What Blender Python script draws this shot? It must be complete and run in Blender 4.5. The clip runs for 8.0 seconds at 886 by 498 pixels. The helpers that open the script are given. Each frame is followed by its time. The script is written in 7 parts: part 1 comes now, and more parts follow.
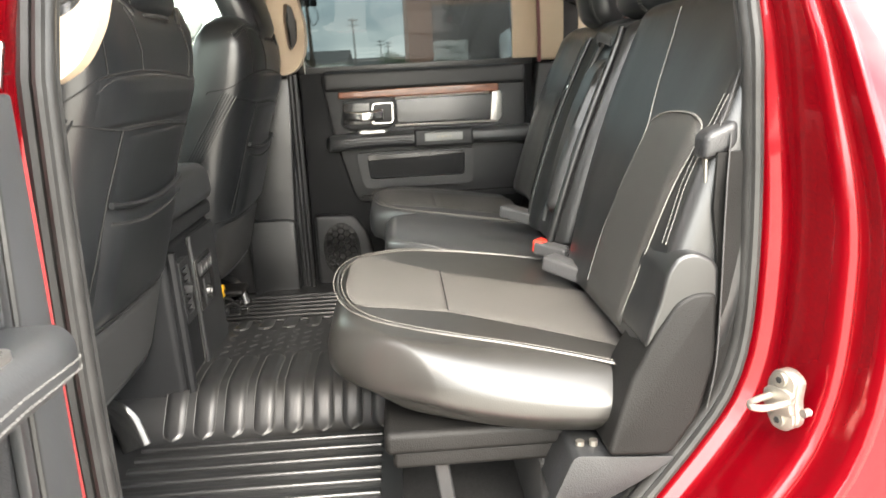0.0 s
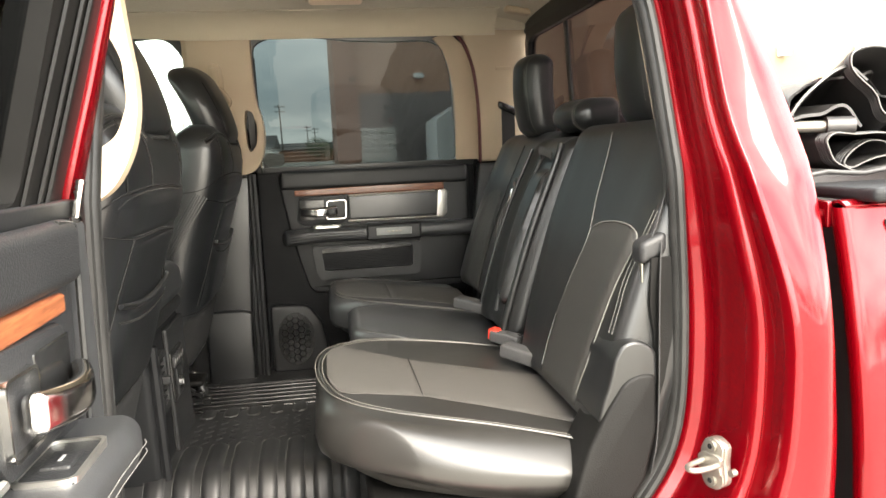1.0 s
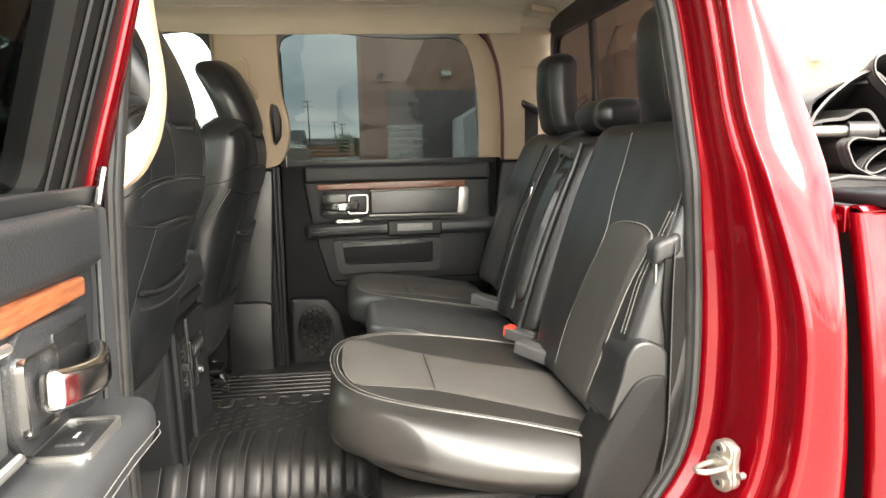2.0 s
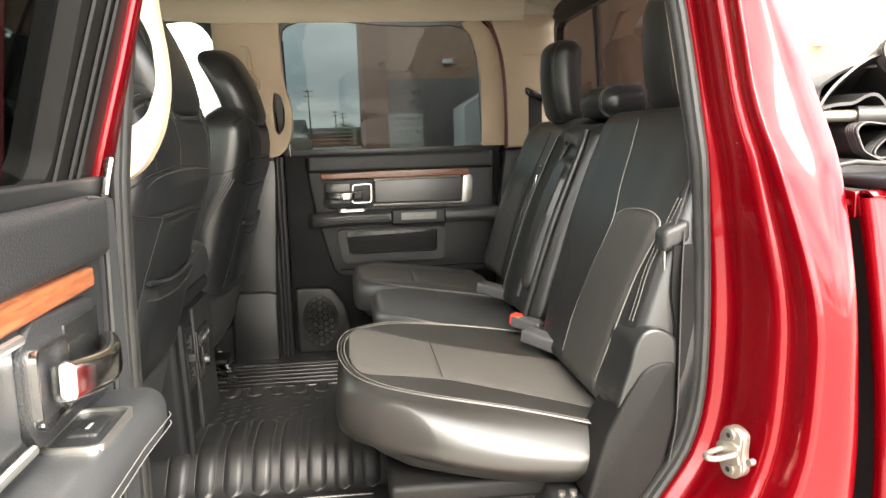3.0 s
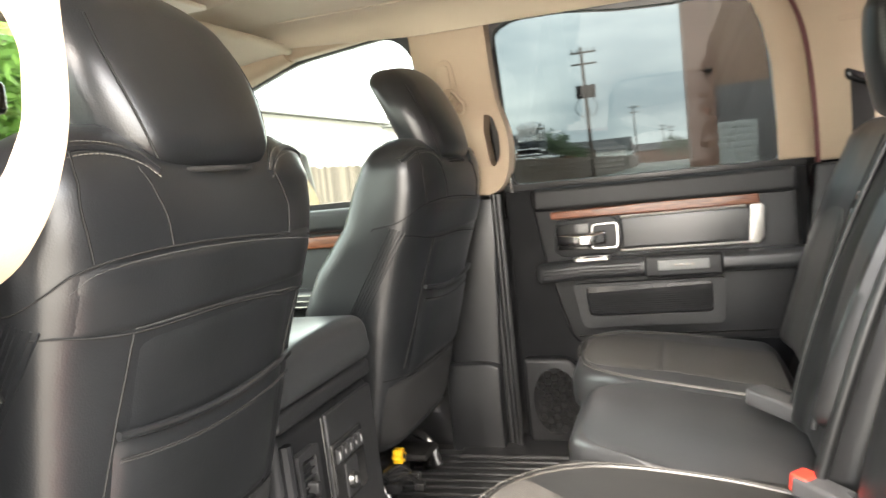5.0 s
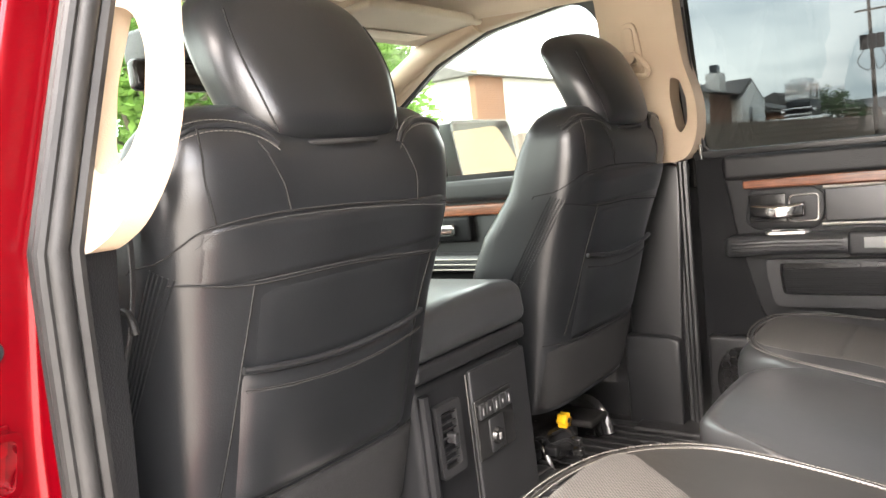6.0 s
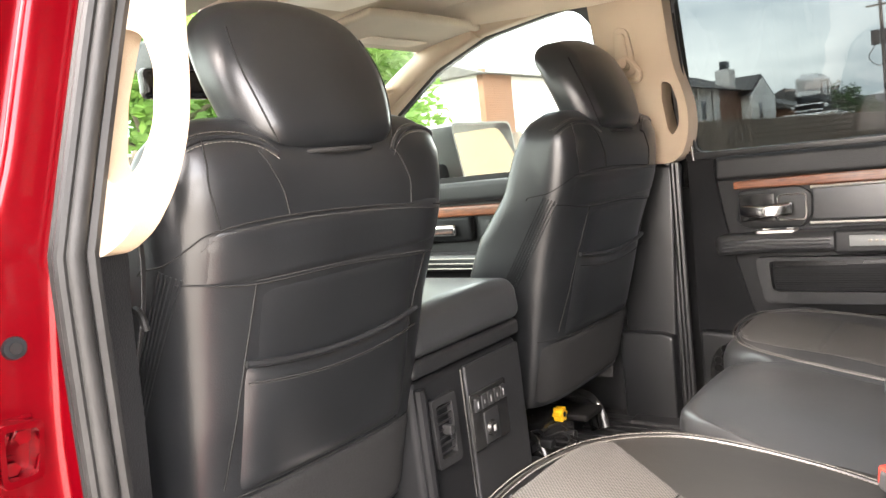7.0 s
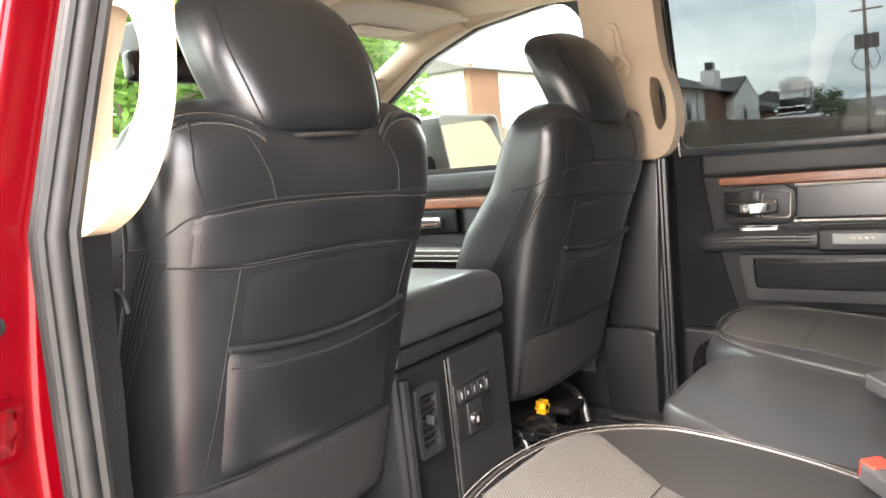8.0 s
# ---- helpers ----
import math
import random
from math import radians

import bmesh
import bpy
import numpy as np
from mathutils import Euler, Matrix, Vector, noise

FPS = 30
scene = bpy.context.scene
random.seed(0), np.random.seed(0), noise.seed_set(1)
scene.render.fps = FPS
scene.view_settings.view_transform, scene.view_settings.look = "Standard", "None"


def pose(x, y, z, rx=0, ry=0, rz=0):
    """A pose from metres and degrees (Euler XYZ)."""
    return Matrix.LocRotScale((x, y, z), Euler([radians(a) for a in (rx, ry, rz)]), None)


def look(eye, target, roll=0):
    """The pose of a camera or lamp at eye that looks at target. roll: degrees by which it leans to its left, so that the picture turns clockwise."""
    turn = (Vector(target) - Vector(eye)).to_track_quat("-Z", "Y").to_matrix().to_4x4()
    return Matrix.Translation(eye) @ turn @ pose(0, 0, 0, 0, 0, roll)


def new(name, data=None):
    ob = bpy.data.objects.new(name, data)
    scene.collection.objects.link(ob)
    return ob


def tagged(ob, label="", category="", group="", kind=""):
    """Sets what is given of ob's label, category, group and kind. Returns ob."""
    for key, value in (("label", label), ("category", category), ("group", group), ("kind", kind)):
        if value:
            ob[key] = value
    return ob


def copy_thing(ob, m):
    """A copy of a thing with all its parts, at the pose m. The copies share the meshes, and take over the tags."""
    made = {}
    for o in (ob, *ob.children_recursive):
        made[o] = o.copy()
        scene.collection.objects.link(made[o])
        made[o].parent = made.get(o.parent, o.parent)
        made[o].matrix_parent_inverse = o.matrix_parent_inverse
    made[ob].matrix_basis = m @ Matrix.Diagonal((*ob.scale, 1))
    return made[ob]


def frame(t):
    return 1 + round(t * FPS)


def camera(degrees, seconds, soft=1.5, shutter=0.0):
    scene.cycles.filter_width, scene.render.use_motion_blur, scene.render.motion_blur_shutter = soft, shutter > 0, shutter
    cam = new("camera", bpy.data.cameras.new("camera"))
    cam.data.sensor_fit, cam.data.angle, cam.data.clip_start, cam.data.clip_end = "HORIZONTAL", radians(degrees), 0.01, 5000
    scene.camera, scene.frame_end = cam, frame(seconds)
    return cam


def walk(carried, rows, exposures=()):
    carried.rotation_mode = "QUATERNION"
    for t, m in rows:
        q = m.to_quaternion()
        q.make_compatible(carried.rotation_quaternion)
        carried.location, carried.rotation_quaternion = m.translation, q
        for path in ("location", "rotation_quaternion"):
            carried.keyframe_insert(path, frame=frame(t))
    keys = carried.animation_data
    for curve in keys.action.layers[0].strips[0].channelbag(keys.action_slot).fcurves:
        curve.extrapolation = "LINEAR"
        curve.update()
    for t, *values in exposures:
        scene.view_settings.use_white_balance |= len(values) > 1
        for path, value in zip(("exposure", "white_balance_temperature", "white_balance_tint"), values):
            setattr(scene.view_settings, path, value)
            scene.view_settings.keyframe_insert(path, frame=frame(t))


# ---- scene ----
cam = camera(60.8, 8.0, shutter=0.25)
PATH = [
    (0, (-0.168, -0.778, 1.353), (-0.072, 1.165, 0.887), -2.9),
    (0.5, (-0.253, -0.886, 1.397), (0.043, 1.064, 1.061), -5.5),
    (1, (-0.255, -0.926, 1.408), (0.046, 1.034, 1.148), -2.5),
    (1.5, (-0.243, -0.939, 1.406), (0.001, 1.029, 1.151), -1.1),
    (3, (-0.251, -0.934, 1.404), (-0.019, 1.031, 1.112), -1.7),
    (3.5, (-0.262, -0.886, 1.398), (-0.05, 1.079, 1.095), -2.9),
    (4, (-0.154, -0.741, 1.395), (-0.183, 1.238, 1.112), -3.8),
    (4.5, (-0.054, -0.529, 1.386), (-0.388, 1.429, 1.156), -5.1),
    (5, (-0.02, -0.304, 1.413), (-0.632, 1.591, 1.226), -5.9),
    (5.2, (0.035, -0.255, 1.411), (-0.781, 1.564, 1.246), -6.0),
    (6.3, (0.179, -0.265, 1.403), (-1.028, 1.313, 1.172), -6.1),
    (6.5, (0.2, -0.281, 1.407), (-1.009, 1.295, 1.174), -6.3),
    (7, (0.211, -0.293, 1.411), (-0.997, 1.287, 1.195), -6.3),
    (7.5, (0.2, -0.276, 1.418), (-1.001, 1.311, 1.223), -5.7),
    (8, (0.203, -0.292, 1.402), (-0.97, 1.311, 1.168), -5.1),
]
EXPOSURES = [(0.0, 4.08, 6800, 10), (0.45, 3.6, 7000, 10), (3.4, 3.6, 7000, 11), (4.0, 3.88, 6950, 12), (4.5, 4.25, 6850, 12), (6.3, 4.37, 6850, 18), (8.0, 4.37, 6850, 18)]
walk(cam, [(t, look(eye, target, roll)) for t, eye, target, roll in PATH], EXPOSURES)

# ---- world and sun ----
world = bpy.data.worlds.new("overcast_sky")
scene.world = world
world.use_nodes = True
wn, wl = world.node_tree.nodes, world.node_tree.links
wn.clear()
w_out = wn.new("ShaderNodeOutputWorld")
w_bg = wn.new("ShaderNodeBackground")
w_sky = wn.new("ShaderNodeTexSky")
w_sky.sky_type, w_sky.sun_disc = "NISHITA", False
w_sky.sun_elevation, w_sky.sun_rotation = radians(42), radians(170)
w_sky.air_density, w_sky.dust_density = 1.2, 3.0
w_co = wn.new("ShaderNodeTexCoord")
w_map = wn.new("ShaderNodeMapping")
w_map.inputs["Scale"].default_value = (1.0, 1.0, 3.2)
w_noise = wn.new("ShaderNodeTexNoise")
w_noise.inputs["Scale"].default_value = 2.6
w_noise.inputs["Detail"].default_value = 7.0
w_noise.inputs["Roughness"].default_value = 0.55
w_ramp = wn.new("ShaderNodeValToRGB")
w_ramp.color_ramp.elements[0].position, w_ramp.color_ramp.elements[0].color = 0.36, (4.8, 5.5, 6.0, 1)
w_ramp.color_ramp.elements[1].position, w_ramp.color_ramp.elements[1].color = 0.64, (14.5, 14.2, 13.5, 1)
w_mix = wn.new("ShaderNodeMix")
w_mix.data_type = "RGBA"
w_mix.inputs["Factor"].default_value = 0.75
wl.new(w_co.outputs["Generated"], w_map.inputs["Vector"])
wl.new(w_map.outputs["Vector"], w_noise.inputs["Vector"])
wl.new(w_noise.outputs["Fac"], w_ramp.inputs["Fac"])
wl.new(w_sky.outputs["Color"], w_mix.inputs["A"])
wl.new(w_ramp.outputs["Color"], w_mix.inputs["B"])
wl.new(w_mix.outputs["Result"], w_bg.inputs["Color"])
wl.new(w_bg.outputs["Background"], w_out.inputs["Surface"])
w_bg.inputs["Strength"].default_value = 0.15
sun = new("sun", bpy.data.lights.new("sun", "SUN"))
sun.data.energy, sun.data.angle, sun.data.color = 0.75, radians(28), (1.0, 0.94, 0.86)
sun.matrix_world = look((0.9, -5.0, 5.6), (0.0, 0.0, 1.0))


# ---- materials ----
def material(name, color, rough=0.5, metal=0.0, color2=None, scale=6.0, grain=0.0, grain_scale=400.0,
             coat=0.0, sheen=0.0, rough_var=0.08, spec=0.5, voronoi=False, pucker=0.0):
    """Principled surface with two scales of variation: soft patches in colour and gloss, and a fine grain in relief."""
    m = bpy.data.materials.new(name)
    m.use_nodes = True
    n, l = m.node_tree.nodes, m.node_tree.links
    b = n["Principled BSDF"]
    co = n.new("ShaderNodeTexCoord")
    big = n.new("ShaderNodeTexNoise")
    big.inputs["Scale"].default_value, big.inputs["Detail"].default_value = scale, 5.0
    l.new(co.outputs["Object"], big.inputs["Vector"])
    ramp = n.new("ShaderNodeValToRGB")
    c2 = color2 or tuple(min(1.0, c * 1.25 + 0.004) for c in color)
    ramp.color_ramp.elements[0].position, ramp.color_ramp.elements[0].color = 0.35, (*color, 1)
    ramp.color_ramp.elements[1].position, ramp.color_ramp.elements[1].color = 0.68, (*c2, 1)
    l.new(big.outputs["Fac"], ramp.inputs["Fac"])
    l.new(ramp.outputs["Color"], b.inputs["Base Color"])
    mr = n.new("ShaderNodeMapRange")
    mr.inputs["To Min"].default_value, mr.inputs["To Max"].default_value = max(0.02, rough - rough_var), min(1, rough + rough_var)
    l.new(big.outputs["Fac"], mr.inputs["Value"])
    l.new(mr.outputs["Result"], b.inputs["Roughness"])
    b.inputs["Metallic"].default_value = metal
    b.inputs["Specular IOR Level"].default_value = spec
    b.inputs["Coat Weight"].default_value = coat
    b.inputs["Coat Roughness"].default_value = 0.04
    b.inputs["Sheen Weight"].default_value = sheen
    if grain:
        fine = n.new("ShaderNodeTexVoronoi" if voronoi else "ShaderNodeTexNoise")
        fine.inputs["Scale"].default_value = grain_scale
        l.new(co.outputs["Object"], fine.inputs["Vector"])
        bump = n.new("ShaderNodeBump")
        bump.inputs["Strength"].default_value, bump.inputs["Distance"].default_value = grain, 0.001
        l.new(fine.outputs["Distance" if voronoi else "Fac"], bump.inputs["Height"])
        l.new(bump.outputs["Normal"], b.inputs["Normal"])
        if pucker:
            soft, swell = n.new("ShaderNodeTexNoise"), n.new("ShaderNodeBump")
            soft.inputs["Scale"].default_value, soft.inputs["Detail"].default_value = 16.0, 3.0
            soft.inputs["Distortion"].default_value = 0.6
            l.new(co.outputs["Object"], soft.inputs["Vector"])
            swell.inputs["Strength"].default_value, swell.inputs["Distance"].default_value = pucker, 0.012
            l.new(soft.outputs["Fac"], swell.inputs["Height"])
            l.new(swell.outputs["Normal"], bump.inputs["Normal"])
    return m


def tinted_glass(name, tint, gloss=0.018):
    """A thin pane: lets light straight through, dimmed by its tint, with a sharp reflection that grows at glancing angles."""
    m = bpy.data.materials.new(name)
    m.use_nodes = True
    n, l = m.node_tree.nodes, m.node_tree.links
    n.clear()
    out, mix = n.new("ShaderNodeOutputMaterial"), n.new("ShaderNodeMixShader")
    clear, shine, edge = n.new("ShaderNodeBsdfTransparent"), n.new("ShaderNodeBsdfGlossy"), n.new("ShaderNodeLayerWeight")
    power, gain = n.new("ShaderNodeMath"), n.new("ShaderNodeMath")
    clear.inputs["Color"].default_value = (*tint, 1)
    shine.inputs["Roughness"].default_value = 0.01
    edge.inputs["Blend"].default_value = 0.5
    power.operation, power.inputs[1].default_value = "POWER", 5.0
    gain.operation, gain.inputs[1].default_value, gain.inputs[2].default_value = "MULTIPLY_ADD", 0.9, gloss
    l.new(edge.outputs["Facing"], power.inputs[0])
    l.new(power.outputs["Value"], gain.inputs[0])
    l.new(gain.outputs["Value"], mix.inputs["Fac"])
    l.new(clear.outputs["BSDF"], mix.inputs[1])
    l.new(shine.outputs["BSDF"], mix.inputs[2])
    l.new(mix.outputs["Shader"], out.inputs["Surface"])
    return m


def woven(name, color, color2, scale, rough=0.75, lean=0.0):
    """Perforated or woven cloth: small dark holes in staggered rows; lean turns the rows on to an upright face."""
    m = bpy.data.materials.new(name)
    m.use_nodes = True
    n, l = m.node_tree.nodes, m.node_tree.links
    b = n["Principled BSDF"]
    co, vor, ramp, bump = n.new("ShaderNodeTexCoord"), n.new("ShaderNodeTexVoronoi"), n.new("ShaderNodeValToRGB"), n.new("ShaderNodeBump")
    vor.inputs["Scale"].default_value = scale
    vor.inputs["Randomness"].default_value = 0.0
    vor.voronoi_dimensions = "2D"
    mp = n.new("ShaderNodeMapping")
    mp.inputs["Rotation"].default_value = (0.0, lean, radians(45))
    l.new(co.outputs["Object"], mp.inputs["Vector"])
    l.new(mp.outputs["Vector"], vor.inputs["Vector"])
    ramp.color_ramp.elements[0].position, ramp.color_ramp.elements[0].color = 0.32, (*color2, 1)
    ramp.color_ramp.elements[1].position, ramp.color_ramp.elements[1].color = 0.50, (*color, 1)
    l.new(vor.outputs["Distance"], ramp.inputs["Fac"])
    l.new(ramp.outputs["Color"], b.inputs["Base Color"])
    b.inputs["Roughness"].default_value = rough
    b.inputs["Specular IOR Level"].default_value = 0.7
    bump.inputs["Strength"].default_value, bump.inputs["Distance"].default_value = 0.8, 0.001
    l.new(vor.outputs["Distance"], bump.inputs["Height"])
    l.new(bump.outputs["Normal"], b.inputs["Normal"])
    return m


def wood_veneer(name):
    m = bpy.data.materials.new(name)
    m.use_nodes = True
    n, l = m.node_tree.nodes, m.node_tree.links
    b = n["Principled BSDF"]
    co, mp, wave, ramp = n.new("ShaderNodeTexCoord"), n.new("ShaderNodeMapping"), n.new("ShaderNodeTexNoise"), n.new("ShaderNodeValToRGB")
    mp.inputs["Scale"].default_value = (14.0, 14.0, 160.0)
    wave.inputs["Scale"].default_value, wave.inputs["Detail"].default_value, wave.inputs["Distortion"].default_value = 1.6, 6.0, 0.8
    l.new(co.outputs["Object"], mp.inputs["Vector"])
    l.new(mp.outputs["Vector"], wave.inputs["Vector"])
    ramp.color_ramp.elements[0].position, ramp.color_ramp.elements[0].color = 0.32, (0.10, 0.028, 0.011, 1)
    ramp.color_ramp.elements[1].position, ramp.color_ramp.elements[1].color = 0.66, (0.25, 0.085, 0.034, 1)
    l.new(wave.outputs["Fac"], ramp.inputs["Fac"])
    l.new(ramp.outputs["Color"], b.inputs["Base Color"])
    b.inputs["Roughness"].default_value, b.inputs["Coat Weight"].default_value = 0.4, 0.4
    return m


# One black leather in several tones: cushion sheen is put into this base colour.
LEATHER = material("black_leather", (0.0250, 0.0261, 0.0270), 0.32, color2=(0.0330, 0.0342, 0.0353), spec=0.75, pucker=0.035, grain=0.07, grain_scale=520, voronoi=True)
# Warm ground bounce on the near cushion is tinted into this leather.
LEATHER_SIDE = material("warm_lit_black_leather", (0.0155, 0.0148, 0.0137), 0.34, color2=(0.0205, 0.0196, 0.0181), spec=0.58, pucker=0.03, grain=0.08, grain_scale=650, voronoi=True)
# Front-seat copy of the leather: dimmer, cooler cabin light is in its colour.
LEATHER_BACK = material("shaded_black_leather_back", (0.0084, 0.0091, 0.0099), 0.33, color2=(0.0122, 0.0132, 0.0142), spec=0.58, pucker=0.03, grain=0.10, grain_scale=450, voronoi=True)
# Darker copy of the bench leather, with the backrests' shade in its colour.
LEATHER_REST = material("shaded_black_leather_rest", (0.0085, 0.0088, 0.0090), 0.33, color2=(0.0118, 0.0122, 0.0124), spec=0.52, pucker=0.03, grain=0.07, grain_scale=650, voronoi=True)
VINYL = material("soft_black_vinyl", (0.0225, 0.0232, 0.0242), 0.42, color2=(0.0295, 0.0303, 0.0315), spec=0.7, grain=0.12, grain_scale=550, voronoi=True)
# Same perforated leather twice; the cushion copy is lightened for its glancing sheen.
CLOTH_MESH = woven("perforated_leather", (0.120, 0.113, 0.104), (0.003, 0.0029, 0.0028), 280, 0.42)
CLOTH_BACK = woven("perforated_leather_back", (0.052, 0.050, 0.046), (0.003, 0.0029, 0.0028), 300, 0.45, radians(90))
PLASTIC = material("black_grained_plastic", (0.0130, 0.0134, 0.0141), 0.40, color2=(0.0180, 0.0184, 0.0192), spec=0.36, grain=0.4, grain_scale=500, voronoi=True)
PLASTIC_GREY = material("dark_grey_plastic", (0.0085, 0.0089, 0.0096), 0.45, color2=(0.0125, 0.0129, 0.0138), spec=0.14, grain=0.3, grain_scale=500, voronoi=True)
PILLAR_GREY = material("satin_grey_plastic", (0.0085, 0.0090, 0.0097), 0.36, color2=(0.0125, 0.0130, 0.0138), spec=0.50, grain=0.12, grain_scale=500, voronoi=True)
GLOSS_BLACK = material("gloss_black_plastic", (0.009, 0.009, 0.009), 0.16)
RUBBER = material("black_rubber", (0.0090, 0.0093, 0.0098), 0.35, color2=(0.0130, 0.0133, 0.0139), spec=0.80, grain=0.10, grain_scale=300)
SEAL = material("grey_weather_seal", (0.014, 0.0138, 0.0134), 0.46, color2=(0.021, 0.0207, 0.020), spec=0.26, scale=20, grain=0.3, grain_scale=350)
BEIGE = material("beige_plastic", (0.42, 0.328, 0.232), 0.50, color2=(0.455, 0.355, 0.255), grain=0.3, grain_scale=500, voronoi=True)
HEADLINER = material("beige_headliner_cloth", (0.50, 0.435, 0.335), 0.95, color2=(0.54, 0.47, 0.365), grain=0.5, grain_scale=900, sheen=0.2)
CARPET = material("dark_carpet", (0.0015, 0.0015, 0.0015), 0.98, color2=(0.0125, 0.0126, 0.0128), scale=330, grain=1.0, grain_scale=700, sheen=0.0)
RED = material("candy_red_paint", (0.124, 0.0004, 0.0030), 0.22, metal=0.5, color2=(0.148, 0.0007, 0.0036), coat=0.42, grain=0.0, grain_scale=900, spec=0.2, rough_var=0.04)
# Dark underbody colour, also used to paint the shade in the bed gap.
GAP_SHADE_UNDERBODY = material("gap_shade_and_underbody", (0.006, 0.004, 0.004), 0.8, color2=(0.010, 0.006, 0.006))
CHROME = material("chrome", (0.62, 0.61, 0.59), 0.13, metal=1.0, rough_var=0.03)
SATIN = material("satin_chrome", (0.54, 0.53, 0.50), 0.36, metal=1.0, rough_var=0.04)
STEEL = material("zinc_steel", (0.26, 0.245, 0.215), 0.42, metal=0.9, grain=0.2)
WOOD = wood_veneer("brown_wood_veneer")
TRIM_DARK = material("dark_trim_plastic", (0.0052, 0.0051, 0.0049), 0.55, color2=(0.0082, 0.0080, 0.0077), spec=0.14, grain=0.35, grain_scale=520, voronoi=True)
THREAD = material("pale_thread", (0.11, 0.104, 0.092), 0.85)
THREAD_DIM = material("grey_thread", (0.10, 0.097, 0.09), 0.85)
THREAD_DARK = material("dark_thread", (0.035, 0.034, 0.032), 0.8)
SEAM = material("seam_thread", (0.012, 0.0118, 0.0115), 0.8, spec=0.2)
BELT_DARK = woven("black_belt_webbing", (0.011, 0.0108, 0.0105), (0.005, 0.005, 0.005), 420, 0.8, radians(70))
BELT = woven("seat_belt_webbing", (0.040, 0.039, 0.038), (0.016, 0.016, 0.016), 420, 0.75, radians(70))
GLASS_DARK = tinted_glass("privacy_glass", (0.146, 0.163, 0.165))
GLASS_REAR = tinted_glass("brown_tinted_glass", (0.235, 0.205, 0.212))
GLASS_CLEAR = tinted_glass("clear_glass", (0.56, 0.605, 0.58))
BUCKLE = material("grey_buckle_plastic", (0.045, 0.045, 0.046), 0.30, color2=(0.060, 0.060, 0.061), spec=0.6)
RED_PLASTIC = material("red_button", (0.62, 0.035, 0.02), 0.4)
YELLOW = material("yellow_plastic", (0.75, 0.42, 0.01), 0.4)
FABRIC = material("black_vinyl_cover", (0.016, 0.0152, 0.0152), 0.40, color2=(0.028, 0.0265, 0.0265), grain=0.5, grain_scale=600)
FRAME_BLACK = material("black_frame_paint", (0.0045, 0.0043, 0.0041), 0.42, color2=(0.0065, 0.0062, 0.0059), spec=0.18)
METAL_GREY = material("pale_grey_shell", (0.20, 0.205, 0.20), 0.45)
WHITE_MARK = material("white_marking", (0.25, 0.25, 0.245), 0.5)


# ---- mesh helpers ----
def link(name, bm, mat, smooth=True):
    bmesh.ops.recalc_face_normals(bm, faces=bm.faces)
    me = bpy.data.meshes.new(name)
    if smooth:
        for f in bm.faces:
            f.smooth = True
    bm.to_mesh(me)
    bm.free()
    me.materials.append(mat)
    if smooth:
        me.set_sharp_from_angle(angle=radians(42))
    return new(name, me)


def thing(name, x, y, z, label, category, group="", kind=""):
    """An Empty at the thing's base."""
    ob = new(name)
    ob.location = (x, y, z)
    ob.empty_display_size = 0.05
    return tagged(ob, label, category, group, kind)


def part(name, bm, mat, parent, label="", smooth=True):
    """One mesh, built in world metres, under a thing or a part."""
    ob = link(name, bm, mat, smooth)
    ob.parent = parent
    if parent.type == "EMPTY":
        ob.matrix_parent_inverse = Matrix.Translation(-parent.location)
    return tagged(ob, label)


def rbox(lo, hi, r=0.01, k=3, inner=(1, 1, 1), f=None, bm=None):
    """A box with rounded edges between two corners; f bends its points."""
    bm = bm or bmesh.new()
    lo, hi = Vector(lo), Vector(hi)
    r = min(r, min(hi - lo) * 0.499)
    axes = []
    for a in range(3):
        off = [r * (1 - math.tan(radians(45 * i / k))) for i in range(k, -1, -1)]
        mid0, mid1 = lo[a] + r, hi[a] - r
        c = [lo[a] + o for o in off] + [mid0 + (mid1 - mid0) * i / inner[a] for i in range(1, inner[a])] + [hi[a] - o for o in reversed(off)]
        axes.append(c)
    seen = {}

    def vert(p):
        key = (round(p[0], 6), round(p[1], 6), round(p[2], 6))
        if key not in seen:
            q = Vector([min(max(p[a], lo[a] + r), hi[a] - r) for a in range(3)])
            d = Vector(p) - q
            w = q + (d.normalized() * r if d.length > 1e-9 else d)
            seen[key] = bm.verts.new(f(w) if f else w)
        return seen[key]
    for a in range(3):
        b, c = (a + 1) % 3, (a + 2) % 3
        for side in (lo[a], hi[a]):
            for i in range(len(axes[b]) - 1):
                for j in range(len(axes[c]) - 1):
                    q = []
                    for ib, jc in ((i, j), (i + 1, j), (i + 1, j + 1), (i, j + 1)):
                        p = [0, 0, 0]
                        p[a], p[b], p[c] = side, axes[b][ib], axes[c][jc]
                        q.append(vert(p))
                    if len(set(q)) == 4:
                        bm.faces.new(q)
    return bm


